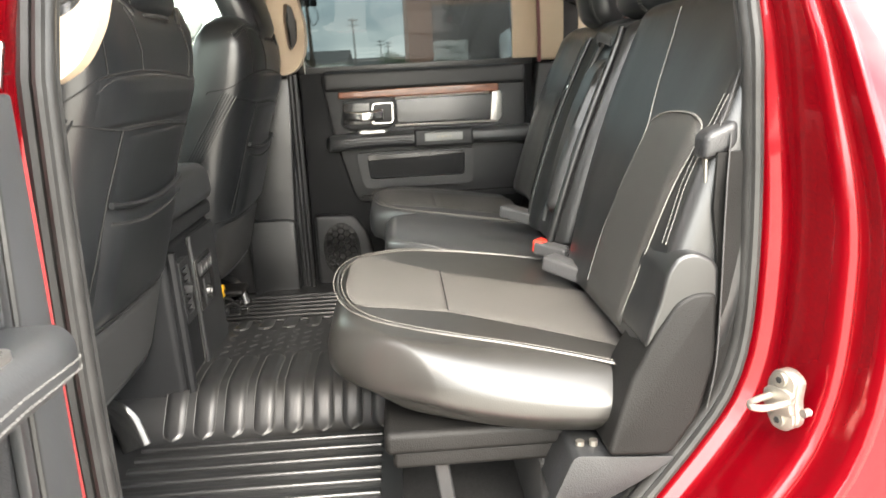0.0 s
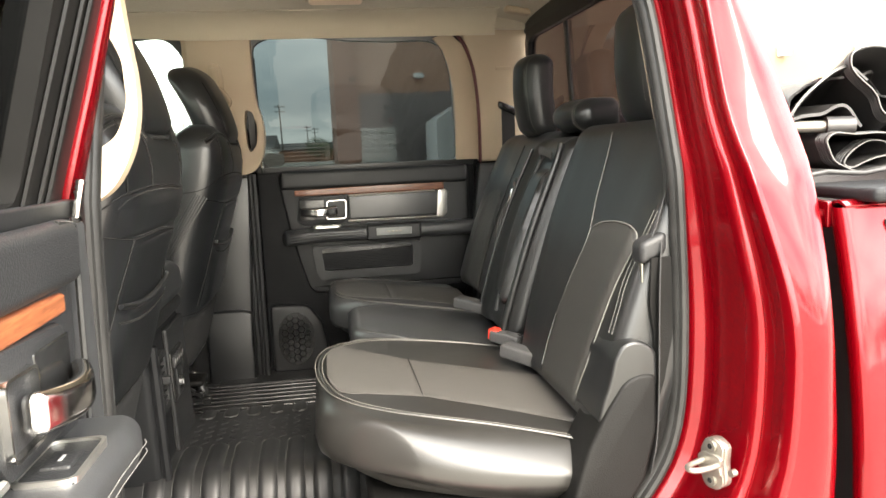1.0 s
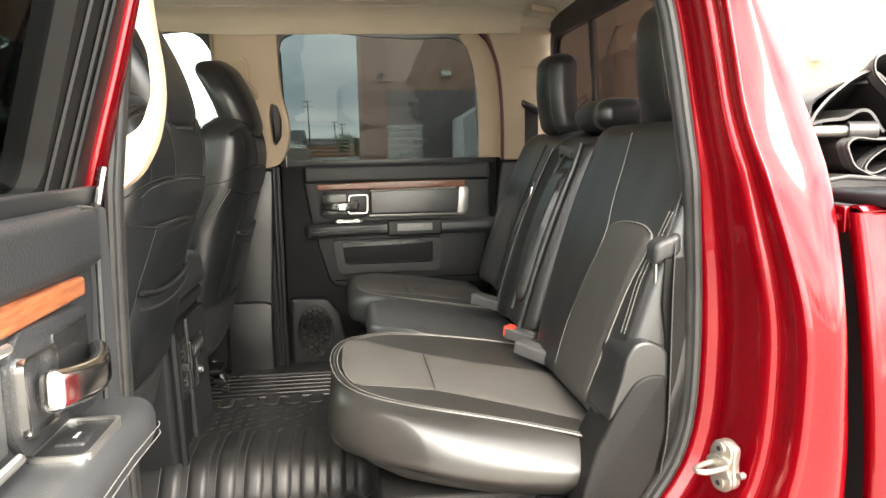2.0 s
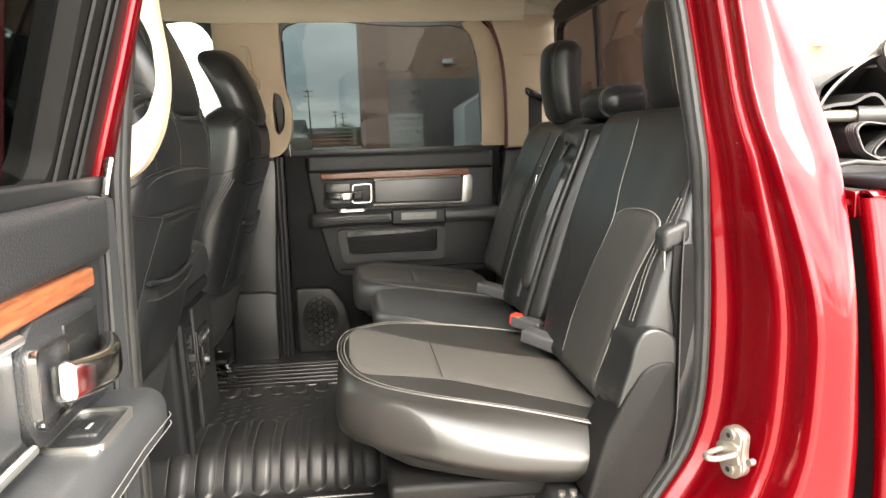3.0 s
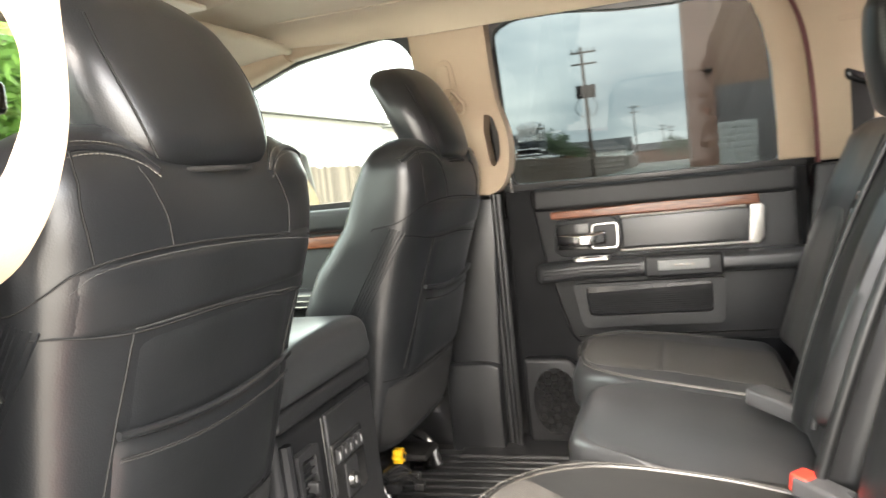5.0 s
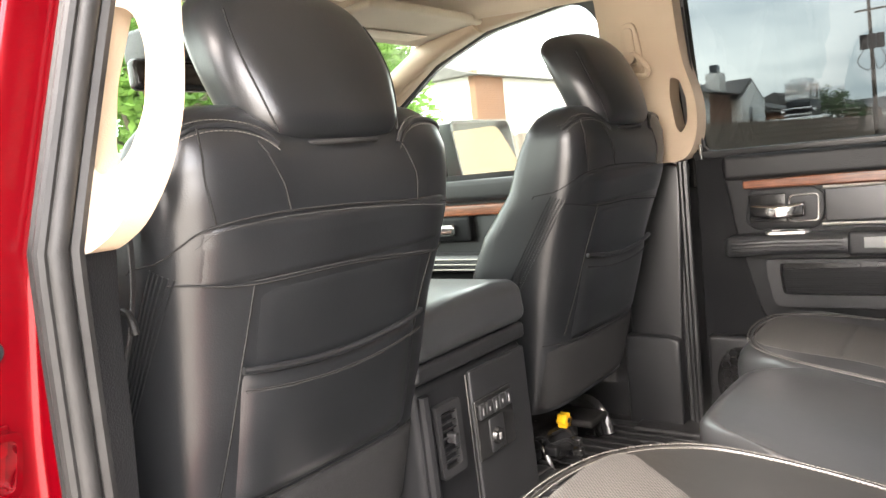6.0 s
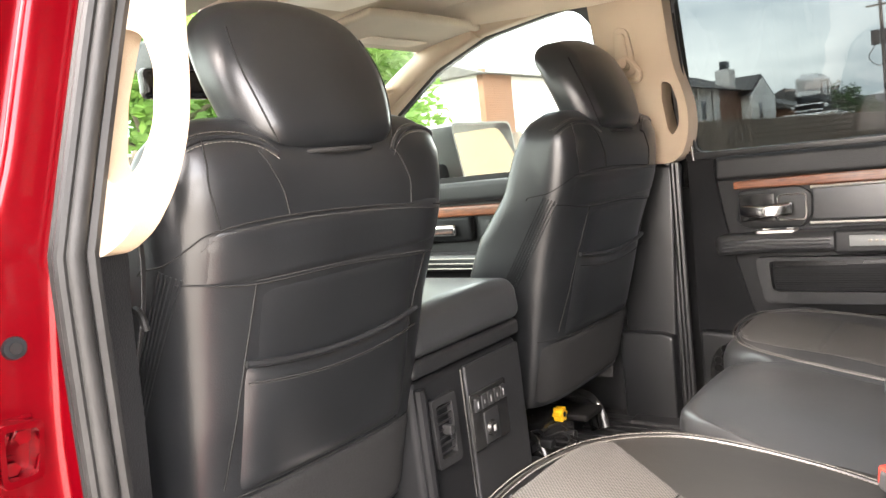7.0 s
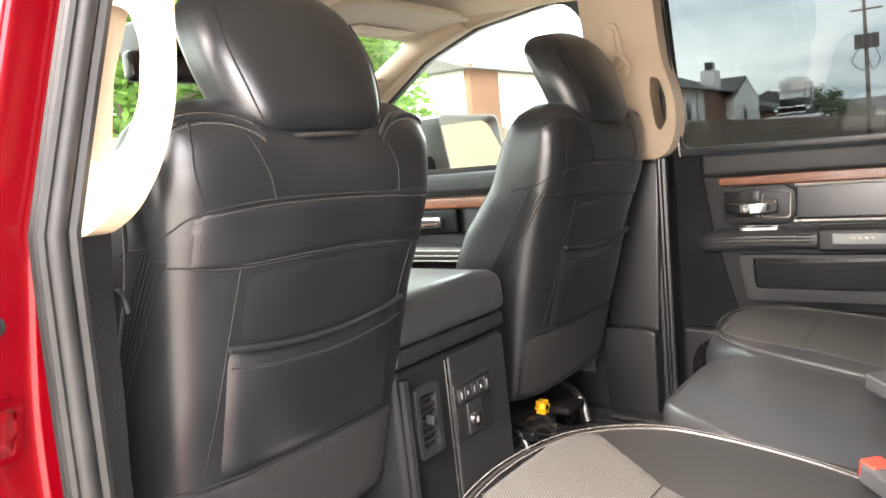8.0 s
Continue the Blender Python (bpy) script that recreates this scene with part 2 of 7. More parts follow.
def tube(points, r, n=8, closed=False, bm=None, flat=1.0, up=None):
    """A round or flattened bar along a line of points. flat: height over width."""
    bm = bm or bmesh.new()
    pts = [Vector(p) for p in points]
    rings = []
    side = None
    for i, p in enumerate(pts):
        a = pts[(i - 1) % len(pts)] if closed or i else p
        b = pts[(i + 1) % len(pts)] if closed or i < len(pts) - 1 else p
        t = (b - a).normalized()
        if up is not None:
            side = t.cross(Vector(up)).normalized()
        elif side is None:
            side = t.cross(Vector((0, 0, 1)) if abs(t.z) < 0.9 else Vector((1, 0, 0))).normalized()
        else:
            side = (side - t * side.dot(t)).normalized()
        nrm = side.cross(t)
        rad = r(i / max(1, len(pts) - 1)) if callable(r) else r
        rings.append([bm.verts.new(p + side * math.cos(2 * math.pi * k / n) * rad + nrm * math.sin(2 * math.pi * k / n) * rad * flat) for k in range(n)])
    m = len(rings)
    for i in range(m if closed else m - 1):
        for k in range(n):
            bm.faces.new((rings[i][k], rings[i][(k + 1) % n], rings[(i + 1) % m][(k + 1) % n], rings[(i + 1) % m][k]))
    if not closed:
        bm.faces.new(rings[0])
        bm.faces.new(rings[-1])
    return bm


def patch(f, nu, nv, t, bm=None):
    """A curved sheet of thickness t from f(u, v), u and v from 0 to 1; the thickness goes behind it."""
    bm = bm or bmesh.new()
    P = [[Vector(f(i / nu, j / nv)) for j in range(nv + 1)] for i in range(nu + 1)]
    front, back = [], []
    for i in range(nu + 1):
        fr, bk = [], []
        for j in range(nv + 1):
            du = P[min(i + 1, nu)][j] - P[max(i - 1, 0)][j]
            dv = P[i][min(j + 1, nv)] - P[i][max(j - 1, 0)]
            nn = du.cross(dv)
            nn = nn.normalized() if nn.length > 1e-12 else Vector((0, 0, 1))
            fr.append(bm.verts.new(P[i][j]))
            bk.append(bm.verts.new(P[i][j] - nn * t))
        front.append(fr), back.append(bk)
    for i in range(nu):
        for j in range(nv):
            bm.faces.new((front[i][j], front[i + 1][j], front[i + 1][j + 1], front[i][j + 1]))
            bm.faces.new((back[i][j], back[i][j + 1], back[i + 1][j + 1], back[i + 1][j]))
    for i in range(nu):
        bm.faces.new((front[i][0], back[i][0], back[i + 1][0], front[i + 1][0]))
        bm.faces.new((front[i][nv], front[i + 1][nv], back[i + 1][nv], back[i][nv]))
    for j in range(nv):
        bm.faces.new((front[0][j], front[0][j + 1], back[0][j + 1], back[0][j]))
        bm.faces.new((front[nu][j], back[nu][j], back[nu][j + 1], front[nu][j + 1]))
    return bm


def prism(poly, a, b, to, bevel=0.004, seg=2):
    """A flat shape (list of 2D points) given depth from a to b; to(p, q, d) places a point. Edges are eased."""
    bm = bmesh.new()
    bot = [bm.verts.new(to(p, q, a)) for p, q in poly]
    top = [bm.verts.new(to(p, q, b)) for p, q in poly]
    bm.faces.new(bot)
    bm.faces.new(top)
    n = len(poly)
    for i in range(n):
        bm.faces.new((bot[i], bot[(i + 1) % n], top[(i + 1) % n], top[i]))
    bmesh.ops.recalc_face_normals(bm, faces=bm.faces)
    if bevel:
        sharp = [e for e in bm.edges if len(e.link_faces) == 2 and e.calc_face_angle(0) > 0.6]
        bmesh.ops.bevel(bm, geom=sharp, offset=bevel, segments=seg, affect="EDGES", clamp_overlap=True, profile=0.5)
    return bm


def resample(loop, n):
    """n points spaced evenly along a closed 2D loop."""
    pts = [Vector(p) for p in loop] + [Vector(loop[0])]
    d = [0.0]
    for i in range(len(pts) - 1):
        d.append(d[-1] + (pts[i + 1] - pts[i]).length)
    out, j = [], 0
    for i in range(n):
        s = d[-1] * i / n
        while d[j + 1] < s:
            j += 1
        out.append(pts[j].lerp(pts[j + 1], (s - d[j]) / (d[j + 1] - d[j])))
    return out


def rounded_loop(loop, r, seg=5):
    """A closed 2D loop with its corners rounded."""
    out, n = [], len(loop)
    for i in range(n):
        p, a, b = Vector(loop[i]), Vector(loop[i - 1]), Vector(loop[(i + 1) % n])
        da, db = (a - p), (b - p)
        rr = min(r, da.length * 0.48, db.length * 0.48)
        p0, p1 = p + da.normalized() * rr, p + db.normalized() * rr
        for k in range(seg + 1):
            t = k / seg
            out.append(tuple(p0 * (1 - t) ** 2 + p * 2 * t * (1 - t) + p1 * t ** 2))
    return out


def frame_ring(outer, inner, a, b, to, n=72, bevel=0.003):
    """A plate between two closed loops, with a hole right through, from depth a to b."""
    bm = bmesh.new()
    O = resample(outer, n)
    I0 = resample(inner, n * 3)
    best = min(range(len(I0)), key=lambda k: (I0[k] - O[0]).length)
    I = [I0[(best + 3 * k) % len(I0)] for k in range(n)]
    L = [[bm.verts.new(to(p[0], p[1], d)) for p in S] for S, d in ((O, a), (I, a), (I, b), (O, b))]
    for s in range(4):
        A, B = L[s], L[(s + 1) % 4]
        for i in range(n):
            bm.faces.new((A[i], A[(i + 1) % n], B[(i + 1) % n], B[i]))
    return bm


def smooth_line(points, n=24):
    """A smooth line through a few points (Catmull-Rom)."""
    P = [Vector(p) for p in points]
    P = [P[0] * 2 - P[1]] + P + [P[-1] * 2 - P[-2]]
    out, m = [], len(points) - 1
    for i in range(n + 1):
        s = i / n * m
        k = min(int(s), m - 1)
        t = s - k
        a, b, c, d = P[k:k + 4]
        out.append(0.5 * ((2 * b) + (c - a) * t + (2 * a - 5 * b + 4 * c - d) * t * t + (3 * b - a - 3 * c + d) * t ** 3))
    return out


def table(rows, z):
    """Value at z from rows of (z, value)."""
    if z <= rows[0][0]:
        return rows[0][1]
    for (z0, v0), (z1, v1) in zip(rows, rows[1:]):
        if z <= z1:
            return v0 + (v1 - v0) * (z - z0) / (z1 - z0)
    return rows[-1][1]


def stitches(points, gap=0.006, length=0.004, r=0.0006, bm=None):
    """A row of short raised threads along a line."""
    bm = bm or bmesh.new()
    pts = [Vector(p) for p in points]
    d = [0.0]
    for i in range(len(pts) - 1):
        d.append(d[-1] + (pts[i + 1] - pts[i]).length)

    def at(s):
        for j in range(len(pts) - 1):
            if d[j + 1] >= s:
                return pts[j].lerp(pts[j + 1], (s - d[j]) / max(1e-9, d[j + 1] - d[j]))
        return pts[-1]
    s = 0.0
    while s + length < d[-1]:
        tube([at(s), at(s + length)], r, 4, bm=bm)
        s += gap
    return bm


# ---- the truck: shell, openings, trim ----
MID = 0.90          # middle of the cab, across


def tumble(z):
    """How far the cab sides lean in above the belt line."""
    return 0.26 * max(0.0, z - 1.36)


OPENING = [(-0.555, 0.72), (-0.56, 0.90), (-0.56, 1.10), (-0.555, 1.30), (-0.545, 1.50), (-0.53, 1.66), (-0.50, 1.75), (-0.42, 1.80), (-0.28, 1.815),
           (-0.10, 1.81), (0.06, 1.795), (0.155, 1.758), (0.206, 1.70), (0.232, 1.62), (0.241, 1.52), (0.246, 1.41), (0.251, 1.30), (0.255, 1.20), (0.255, 1.09),
           (0.248, 1.00), (0.229, 0.935), (0.198, 0.885), (0.157, 0.83), (0.10, 0.76), (0.04, 0.70), (-0.06, 0.668), (-0.16, 0.655), (-0.35, 0.65), (-0.50, 0.655)]
OPEN_PTS = [Vector((p.x, p.y)) for p in resample([tuple(v.xy) for v in smooth_line([(x, z, 0) for x, z in OPENING + OPENING[:1]], 140)][:-1], 120)]


def waist(z):
    """0 at the belt line and below, 1 high on the pillar, where the jamb is slimmer."""
    t = min(1.0, max(0.0, (z - 1.12) / 0.36))
    return t * t * (3 - 2 * t)


def around(profile, y_of=lambda x, z: tumble(z)):
    """A skin that follows the door opening; profile: (distance outwards from the opening, y)."""
    bm = bmesh.new()
    n = len(OPEN_PTS)
    rings = []
    for i, p in enumerate(OPEN_PTS):
        t = (OPEN_PTS[(i + 1) % n] - OPEN_PTS[i - 1]).normalized()
        o = Vector((-t.y, t.x))
        lean = y_of(p.x, p.y)
        near_front = min(1.0, max(0.0, (0.0 - p.x) / 0.5)) * -0.014
        w = waist(p.y)
        rings.append([bm.verts.new((p.x + o.x * d * (1 - 0.45 * w), 0.12 - (0.12 - y) * (1 - 0.40 * w) + lean + near_front, p.y + o.y * d * (1 - 0.45 * w))) for d, y in profile])
    for i in range(n):
        for k in range(len(profile) - 1):
            bm.faces.new((rings[i][k], rings[(i + 1) % n][k], rings[(i + 1) % n][k + 1], rings[i][k + 1]))
    return bm


truck = thing("pickup_truck", 0.0, MID, 0.0, "candy red crew cab pickup truck with its rear door open", "pickup truck")


def rounded_path(pts, r, seg=3):
    """An open 2D line with its corners rounded."""
    out = [tuple(pts[0])]
    for i in range(1, len(pts) - 1):
        p, a, b = Vector(pts[i]), Vector(pts[i - 1]), Vector(pts[i + 1])
        rr = min(r, (a - p).length * 0.48, (b - p).length * 0.48)
        p0, p1 = p + (a - p).normalized() * rr, p + (b - p).normalized() * rr
        out += [tuple(p0 * (1 - t) ** 2 + p * 2 * t * (1 - t) + p1 * t ** 2) for t in [k / seg for k in range(seg + 1)]]
    return out + [tuple(pts[-1])]


JAMB = rounded_path([(-0.004, 0.125), (0.004, 0.100), (0.008, 0.088), (0.028, 0.076), (0.031, 0.066), (0.042, -0.006), (0.045, -0.018), (0.056, -0.026), (0.060, -0.022), (0.063, -0.034), (0.064, -0.060), (0.070, -0.073), (0.080, -0.071)], 0.006, 4)
part("door_jamb", around(JAMB), RED, truck, "glossy red painted door jamb with stepped ridges")
seal = bmesh.new()
sp = []
for i, p in enumerate(OPEN_PTS):
    t = (OPEN_PTS[(i + 1) % len(OPEN_PTS)] - OPEN_PTS[i - 1]).normalized()
    nf = min(1.0, max(0.0, (0.0 - p.x) / 0.5)) * -0.014
    sp.append((p.x + t.y * 0.004, 0.100 + tumble(p.y) + nf, p.y - t.x * 0.004))
tube(sp, 0.012, 10, closed=True, bm=seal, up=(0, 1, 0))
tube([(x + 0.0, y - 0.014, z) for x, y, z in sp], 0.007, 8, closed=True, bm=seal, up=(0, 1, 0))
tube([(x + 0.0, y + 0.018, z) for x, y, z in sp], 0.009, 8, closed=True, bm=seal, up=(0, 1, 0))
LIP = [i for i, p in enumerate(OPEN_PTS) if p.x < -0.40 and p.y < 1.74]
LIP = sorted(LIP, key=lambda i: OPEN_PTS[i].y)
LIP = [i for i in LIP if OPEN_PTS[i].x < -0.50]
tube([(OPEN_PTS[i].x - 0.013, 0.078 + tumble(OPEN_PTS[i].y), OPEN_PTS[i].y) for i in LIP], 0.0095, 8, bm=seal, up=(0, 1, 0))
part("door_seal", seal, SEAL, truck, "grey rubber weather seal round the door opening")

CAB_REAR = [(0.4, 0.385), (0.93, 0.382), (1.10, 0.372), (1.31, 0.356), (1.456, 0.33), (1.57, 0.288), (1.70, 0.225), (1.80, 0.15), (1.86, 0.05)]


REAR_LINE = smooth_line([(z, x, 0) for z, x in CAB_REAR], 60)
CAB_REAR = [(p.x, p.y + 0.022 + 0.041 * waist(p.x)) for p in REAR_LINE]
REAR_PTS = [i for i, p in enumerate(OPEN_PTS) if p.x > -0.06 and p.y > 0.70]
REAR_PTS = REAR_PTS if OPEN_PTS[REAR_PTS[0]].y < OPEN_PTS[REAR_PTS[-1]].y else REAR_PTS[::-1]


def quarter(u, v):
    i = REAR_PTS[min(len(REAR_PTS) - 1, round(v * (len(REAR_PTS) - 1)))]
    p, n = OPEN_PTS[i], len(OPEN_PTS)
    t = (OPEN_PTS[(i + 1) % n] - OPEN_PTS[i - 1]).normalized()
    w = waist(p.y)
    a = p + Vector((-t.y, t.x)) * 0.079 * (1 - 0.45 * w)
    z1 = a.y + (0.03 * (a.y - 1.1))
    b = Vector((table(CAB_REAR, z1), z1))
    q = a.lerp(b, u)
    crown = 0.012 * math.sin(math.pi * min(1, u * 1.15))
    roll = 0.075 * max(0.0, (u - 0.74) / 0.26) ** 2
    return (q.x - 0.001, 0.12 - 0.190 * (1 - 0.40 * w) - crown + roll + tumble(p.y + (q.y - p.y) * u), q.y)


part("quarter_panel", patch(quarter, 44, len(REAR_PTS) - 1, 0.003), RED, truck, "glossy red rear quarter panel of the cab")
part("quarter_lower", patch(lambda u, v: (0.0 + 0.40 * u, -0.070 - 0.012 * math.sin(math.pi * u) + 0.0, 0.40 + 0.32 * v), 6, 6, 0.003), RED, truck)
part("cab_rear_corner", patch(lambda u, v: (table(CAB_REAR, 0.45 + 1.41 * v) - 0.004 + (0.458 - table(CAB_REAR, 0.45 + 1.41 * v)) * u ** 0.8, -0.026 + 0.076 * waist(0.45 + 1.41 * v) * (1 - u) + 0.33 * u ** 1.15 + tumble(0.45 + 1.41 * v), 0.45 + 1.41 * v), 10, 40, 0.004), RED, truck)
# B pillar, outside
part("pillar_skin", patch(lambda u, v: (-0.645 - 0.10 * u, -0.045 + 0.012 * math.sin(math.pi * u) + 0.03 + tumble(0.6 + 1.25 * v) - 0.03 * u, 0.6 + 1.25 * v), 6, 24, 0.003), RED, truck)
hg = part("door_hinge", frame_ring(rounded_loop([(-0.012, 1.152), (0.032, 1.148), (0.042, 1.205), (-0.008, 1.214)], 0.008), rounded_loop([(-0.006, 1.158), (0.027, 1.155), (0.035, 1.199), (-0.002, 1.207)], 0.006), -0.630, -0.562, lambda p, q, d: (d + 0.3 * (0.02 - p), p, q), 48), RED, truck, "red painted door hinge with two bolts")
part("hinge_back", rbox((-0.606, -0.010, 1.150), (-0.588, 0.040, 1.210), 0.003), RED, hg)
for y, z in ((0.024, 1.192), (0.004, 1.196), (0.010, 1.164)):
    bo = part("bolt", tube([(-0.590, y, z), (-0.574, y - 0.003, z)], 0.0075, 6), RED, hg)
    part("washer", tube([(-0.588, y, z), (-0.584, y, z)], 0.0115, 14), RED, bo)
pg = part("rubber_plug", tube([(-0.600, 0.033, 1.279), (-0.582, 0.032, 1.279)], lambda t: 0.017 - 0.006 * t, 16), PLASTIC_GREY, truck, "grey rubber wiring plug")
part("plug_core", tube([(-0.584, 0.032, 1.279), (-0.578, 0.031, 1.279)], 0.006, 12), GLOSS_BLACK, pg)

# roof, rear wall, sills
part("roof_skin", patch(lambda u, v: (-1.35 + 1.95 * u, 0.10 + 1.60 * v, 1.945 - 0.06 * (2 * v - 1) ** 4 - 0.05 * (2 * u - 1) ** 4), 16, 16, 0.004), RED, truck)
part("roof_rail_near", patch(lambda u, v: (-1.35 + 1.95 * u, 0.02 + 0.09 * v, 1.862 - 0.05 * (2 * u - 1) ** 4 + 0.025 * v), 16, 3, 0.004), RED, truck)
for name, y0, y1 in (("side_panel_far", 1.79, 1.84),):
    part(name, rbox((-0.70, y0, 0.35), (0.42, y1, 1.30), 0.01), RED, truck)
part("cab_back_wall", rbox((0.445, 0.24, 0.50), (0.465, 1.60, 1.36), 0.008), PLASTIC, truck)
part("sill_plate", rbox((-0.64, 1.56, 0.640), (0.10, 1.735, 0.674), 0.010), PLASTIC, truck, "black plastic sill plate")
part("sill_outer", rbox((-1.6, -0.06, 0.42), (0.10, 0.10, 0.640), 0.02), RED, truck)
sill = bmesh.new()
rbox((-0.62, 0.045, 0.640), (0.02, 0.21, 0.672), 0.010, bm=sill)
for k in range(4):
    rbox((-0.55, 0.075 + k * 0.03, 0.670), (-0.05, 0.085 + k * 0.03, 0.676), 0.002, k=1, bm=sill)
part("sill_plate", sill, PLASTIC, truck, "black ribbed plastic sill plate")

# striker on the rear jamb
SX, SY, SZ = 0.276, 0.004, 0.966


def strike(p):
    a = radians(20)
    x, y = p.x - 0.024, p.y
    return Vector((SX + x * math.cos(a) - y * math.sin(a), SY + x * math.sin(a) + y * math.cos(a), SZ + p.z))


prof = rounded_loop([(-0.017, -0.026), (-0.006, -0.037), (0.014, -0.037), (0.023, -0.022), (0.023, 0.018), (0.014, 0.034), (0.0, 0.037), (-0.016, 0.028), (-0.013, 0.0)], 0.007)
str_plate = part("striker", prism(prof, 0.001, 0.006, lambda p, q, d: strike(Vector((-d, p, q))), 0.0015, 2), STEEL, truck, "bare steel door striker with two bolts")
loop = smooth_line([(-0.002, 0.014, 0.002), (-0.020, 0.014, 0.002), (-0.042, 0.011, 0.002), (-0.050, 0.002, 0.002), (-0.042, -0.007, 0.002), (-0.020, -0.010, 0.002), (-0.002, -0.010, 0.002)], 24)
part("striker_boss", prism([(p * 1.05, q * 0.45) for p, q in prof], 0.004, 0.011, lambda p, q, d: strike(Vector((-d, p, q))), 0.002, 2), STEEL, str_plate)
part("striker_backing", prism([(p * 1.05, q * 0.98) for p, q in prof], -0.012, 0.0008, lambda p, q, d: strike(Vector((-d, p, q))), 0.002, 2), STEEL, str_plate)
part("striker_loop", tube([strike(p) for p in loop], 0.0042, 10), STEEL, str_plate)
for dz in (-0.024, 0.025):
    bt_ = part("bolt", tube([strike(Vector((-0.005, 0.003, dz))), strike(Vector((-0.010, 0.003, dz)))], 0.0085, 16), STEEL, str_plate)
    part("bolt_socket", tube([strike(Vector((-0.0095, 0.003, dz))), strike(Vector((-0.0104, 0.003, dz)))], 0.0042, 6), GLOSS_BLACK, bt_)
part("striker_pin", tube([strike(Vector((-0.001, -0.032, -0.002))), strike(Vector((-0.010, -0.032, -0.002)))], 0.005, 10), STEEL, truck)

# cargo bed with its rail
BED_EDGE = smooth_line([(0.436, -0.040, 0), (0.417, -0.050, 0), (0.410, -0.066, 0), (0.414, -0.079, 0), (0.432, -0.085, 0), (0.50, -0.086, 0), (0.80, -0.086, 0), (1.32, -0.086, 0), (2.10, -0.086, 0)], 70)
part("bed_side", patch(lambda u, v: (BED_EDGE[round(u * 70)].x, BED_EDGE[round(u * 70)].y - 0.012 * math.sin(math.pi * v) + 0.050 * max(0.0, (v - 0.55) / 0.45) ** 2, 0.45 + 0.86 * v), 70, 20, 0.004), RED, truck, "glossy red cargo bed side")
part("bed_top", patch(lambda u, v: (0.416 + 1.69 * u, -0.036 + 0.052 * v, 1.31 + 0.010 * math.sin(math.pi * min(1, v * 1.2 + 0.1))), 30, 6, 0.004), RED, truck)
# Near-black colour stands for the shade in the gap behind the cab.
part("bed_front", rbox((0.468, -0.05, 0.5), (0.482, 1.85, 1.295), 0.006), GAP_SHADE_UNDERBODY, truck)
bb_ = part("bed_bracket", prism(rounded_loop([(-0.020, -0.018), (0.024, -0.018), (0.024, 0.018), (-0.020, 0.018)], 0.005), 0.409, 0.416, lambda p, q, d: (d + 0.1 * p, 0.008 + p, 1.300 + q), 0.0015, 2), RED, truck, "red painted bracket with a bolt")
part("bolt", tube([(0.409, 0.008, 1.299), (0.400, 0.008, 1.299)], 0.0085, 6), RED, bb_)
part("bed_rail", rbox((0.438, -0.062, 1.317), (2.08, 0.10, 1.336), 0.008), PLASTIC_GREY, truck, "black plastic bed rail cap")
part("bed_rail", rbox((0.47, 1.72, 1.30), (2.08, 1.82, 1.336), 0.008), PLASTIC, truck, "black plastic bed rail cap")
part("bed_floor", rbox((0.44, 0.0, 0.80), (2.08, 1.80, 0.83), 0.005), FABRIC, truck)

part("bed_side", rbox((0.41, 1.845, 0.45), (2.10, 1.885, 1.31), 0.012, 3), RED, truck, "glossy red cargo bed side")
part("bed_liner", rbox((0.49, 1.80, 0.83), (2.08, 1.843, 1.30), 0.006, 2), FABRIC, truck, "black bed liner")
part("tailgate", rbox((2.085, -0.06, 0.62), (2.125, 1.86, 1.315), 0.015, 3), RED, truck, "closed red tailgate")
part("bumper", rbox((2.13, -0.02, 0.48), (2.25, 1.82, 0.66), 0.03, 3), CHROME, truck, "chrome rear bumper")


def arch(xc, x0, x1, z0, z1):
    """A side panel outline with a round wheel arch."""
    return [(x0, z0), (xc - 0.47, z0)] + [(xc - 0.47 * math.cos(a), z0 + 0.47 * math.sin(a)) for a in [math.pi * i / 16 for i in range(1, 16)]] + [(xc + 0.47, z0), (x1, z0), (x1, z1), (x0, z1)]


for y0, y1 in ((-0.075, -0.045), (1.835, 1.865)):
    part("front_fender", prism(arch(-2.38, -3.22, -1.80, 0.46, 1.16), y0, y1, lambda p, q, d: (p, d, q), 0.008, 2), RED, truck, "glossy red front fender")
part("grille", rbox((-3.30, 0.12, 0.72), (-3.21, 1.66, 1.14), 0.03, 3), CHROME, truck, "chrome front grille")
part("bumper", rbox((-3.38, -0.02, 0.44), (-3.22, 1.82, 0.70), 0.04, 3), CHROME, truck, "chrome front bumper")
part("chassis", rbox((-3.0, 0.35, 0.40), (2.0, 1.45, 0.56), 0.02, 2), GAP_SHADE_UNDERBODY, truck)
for x in (-2.38, 1.36):
    for y, s_ in ((0.10, -1), (1.68, 1)):
        ring_ = [(x + 0.30 * math.cos(a), y, 0.40 + 0.30 * math.sin(a)) for a in [2 * math.pi * i / 40 for i in range(40)]]
        wl_ = part("wheel", tube(ring_, 0.13, 10, closed=True, flat=0.77, up=(0, 1, 0)), RUBBER, truck, "black tyre on a bright rim")
        part("rim", tube([(x, y - 0.05 * s_, 0.40), (x, y + 0.09 * s_, 0.40)], 0.22, 28), STEEL, wl_)
        part("hub_cap", tube([(x, y + 0.09 * s_, 0.40), (x, y + 0.115 * s_, 0.40)], 0.06, 16), CHROME, wl_)
        part("axle", tube([(x, y, 0.40), (x, 0.89, 0.40)], 0.05, 10), GAP_SHADE_UNDERBODY, wl_)

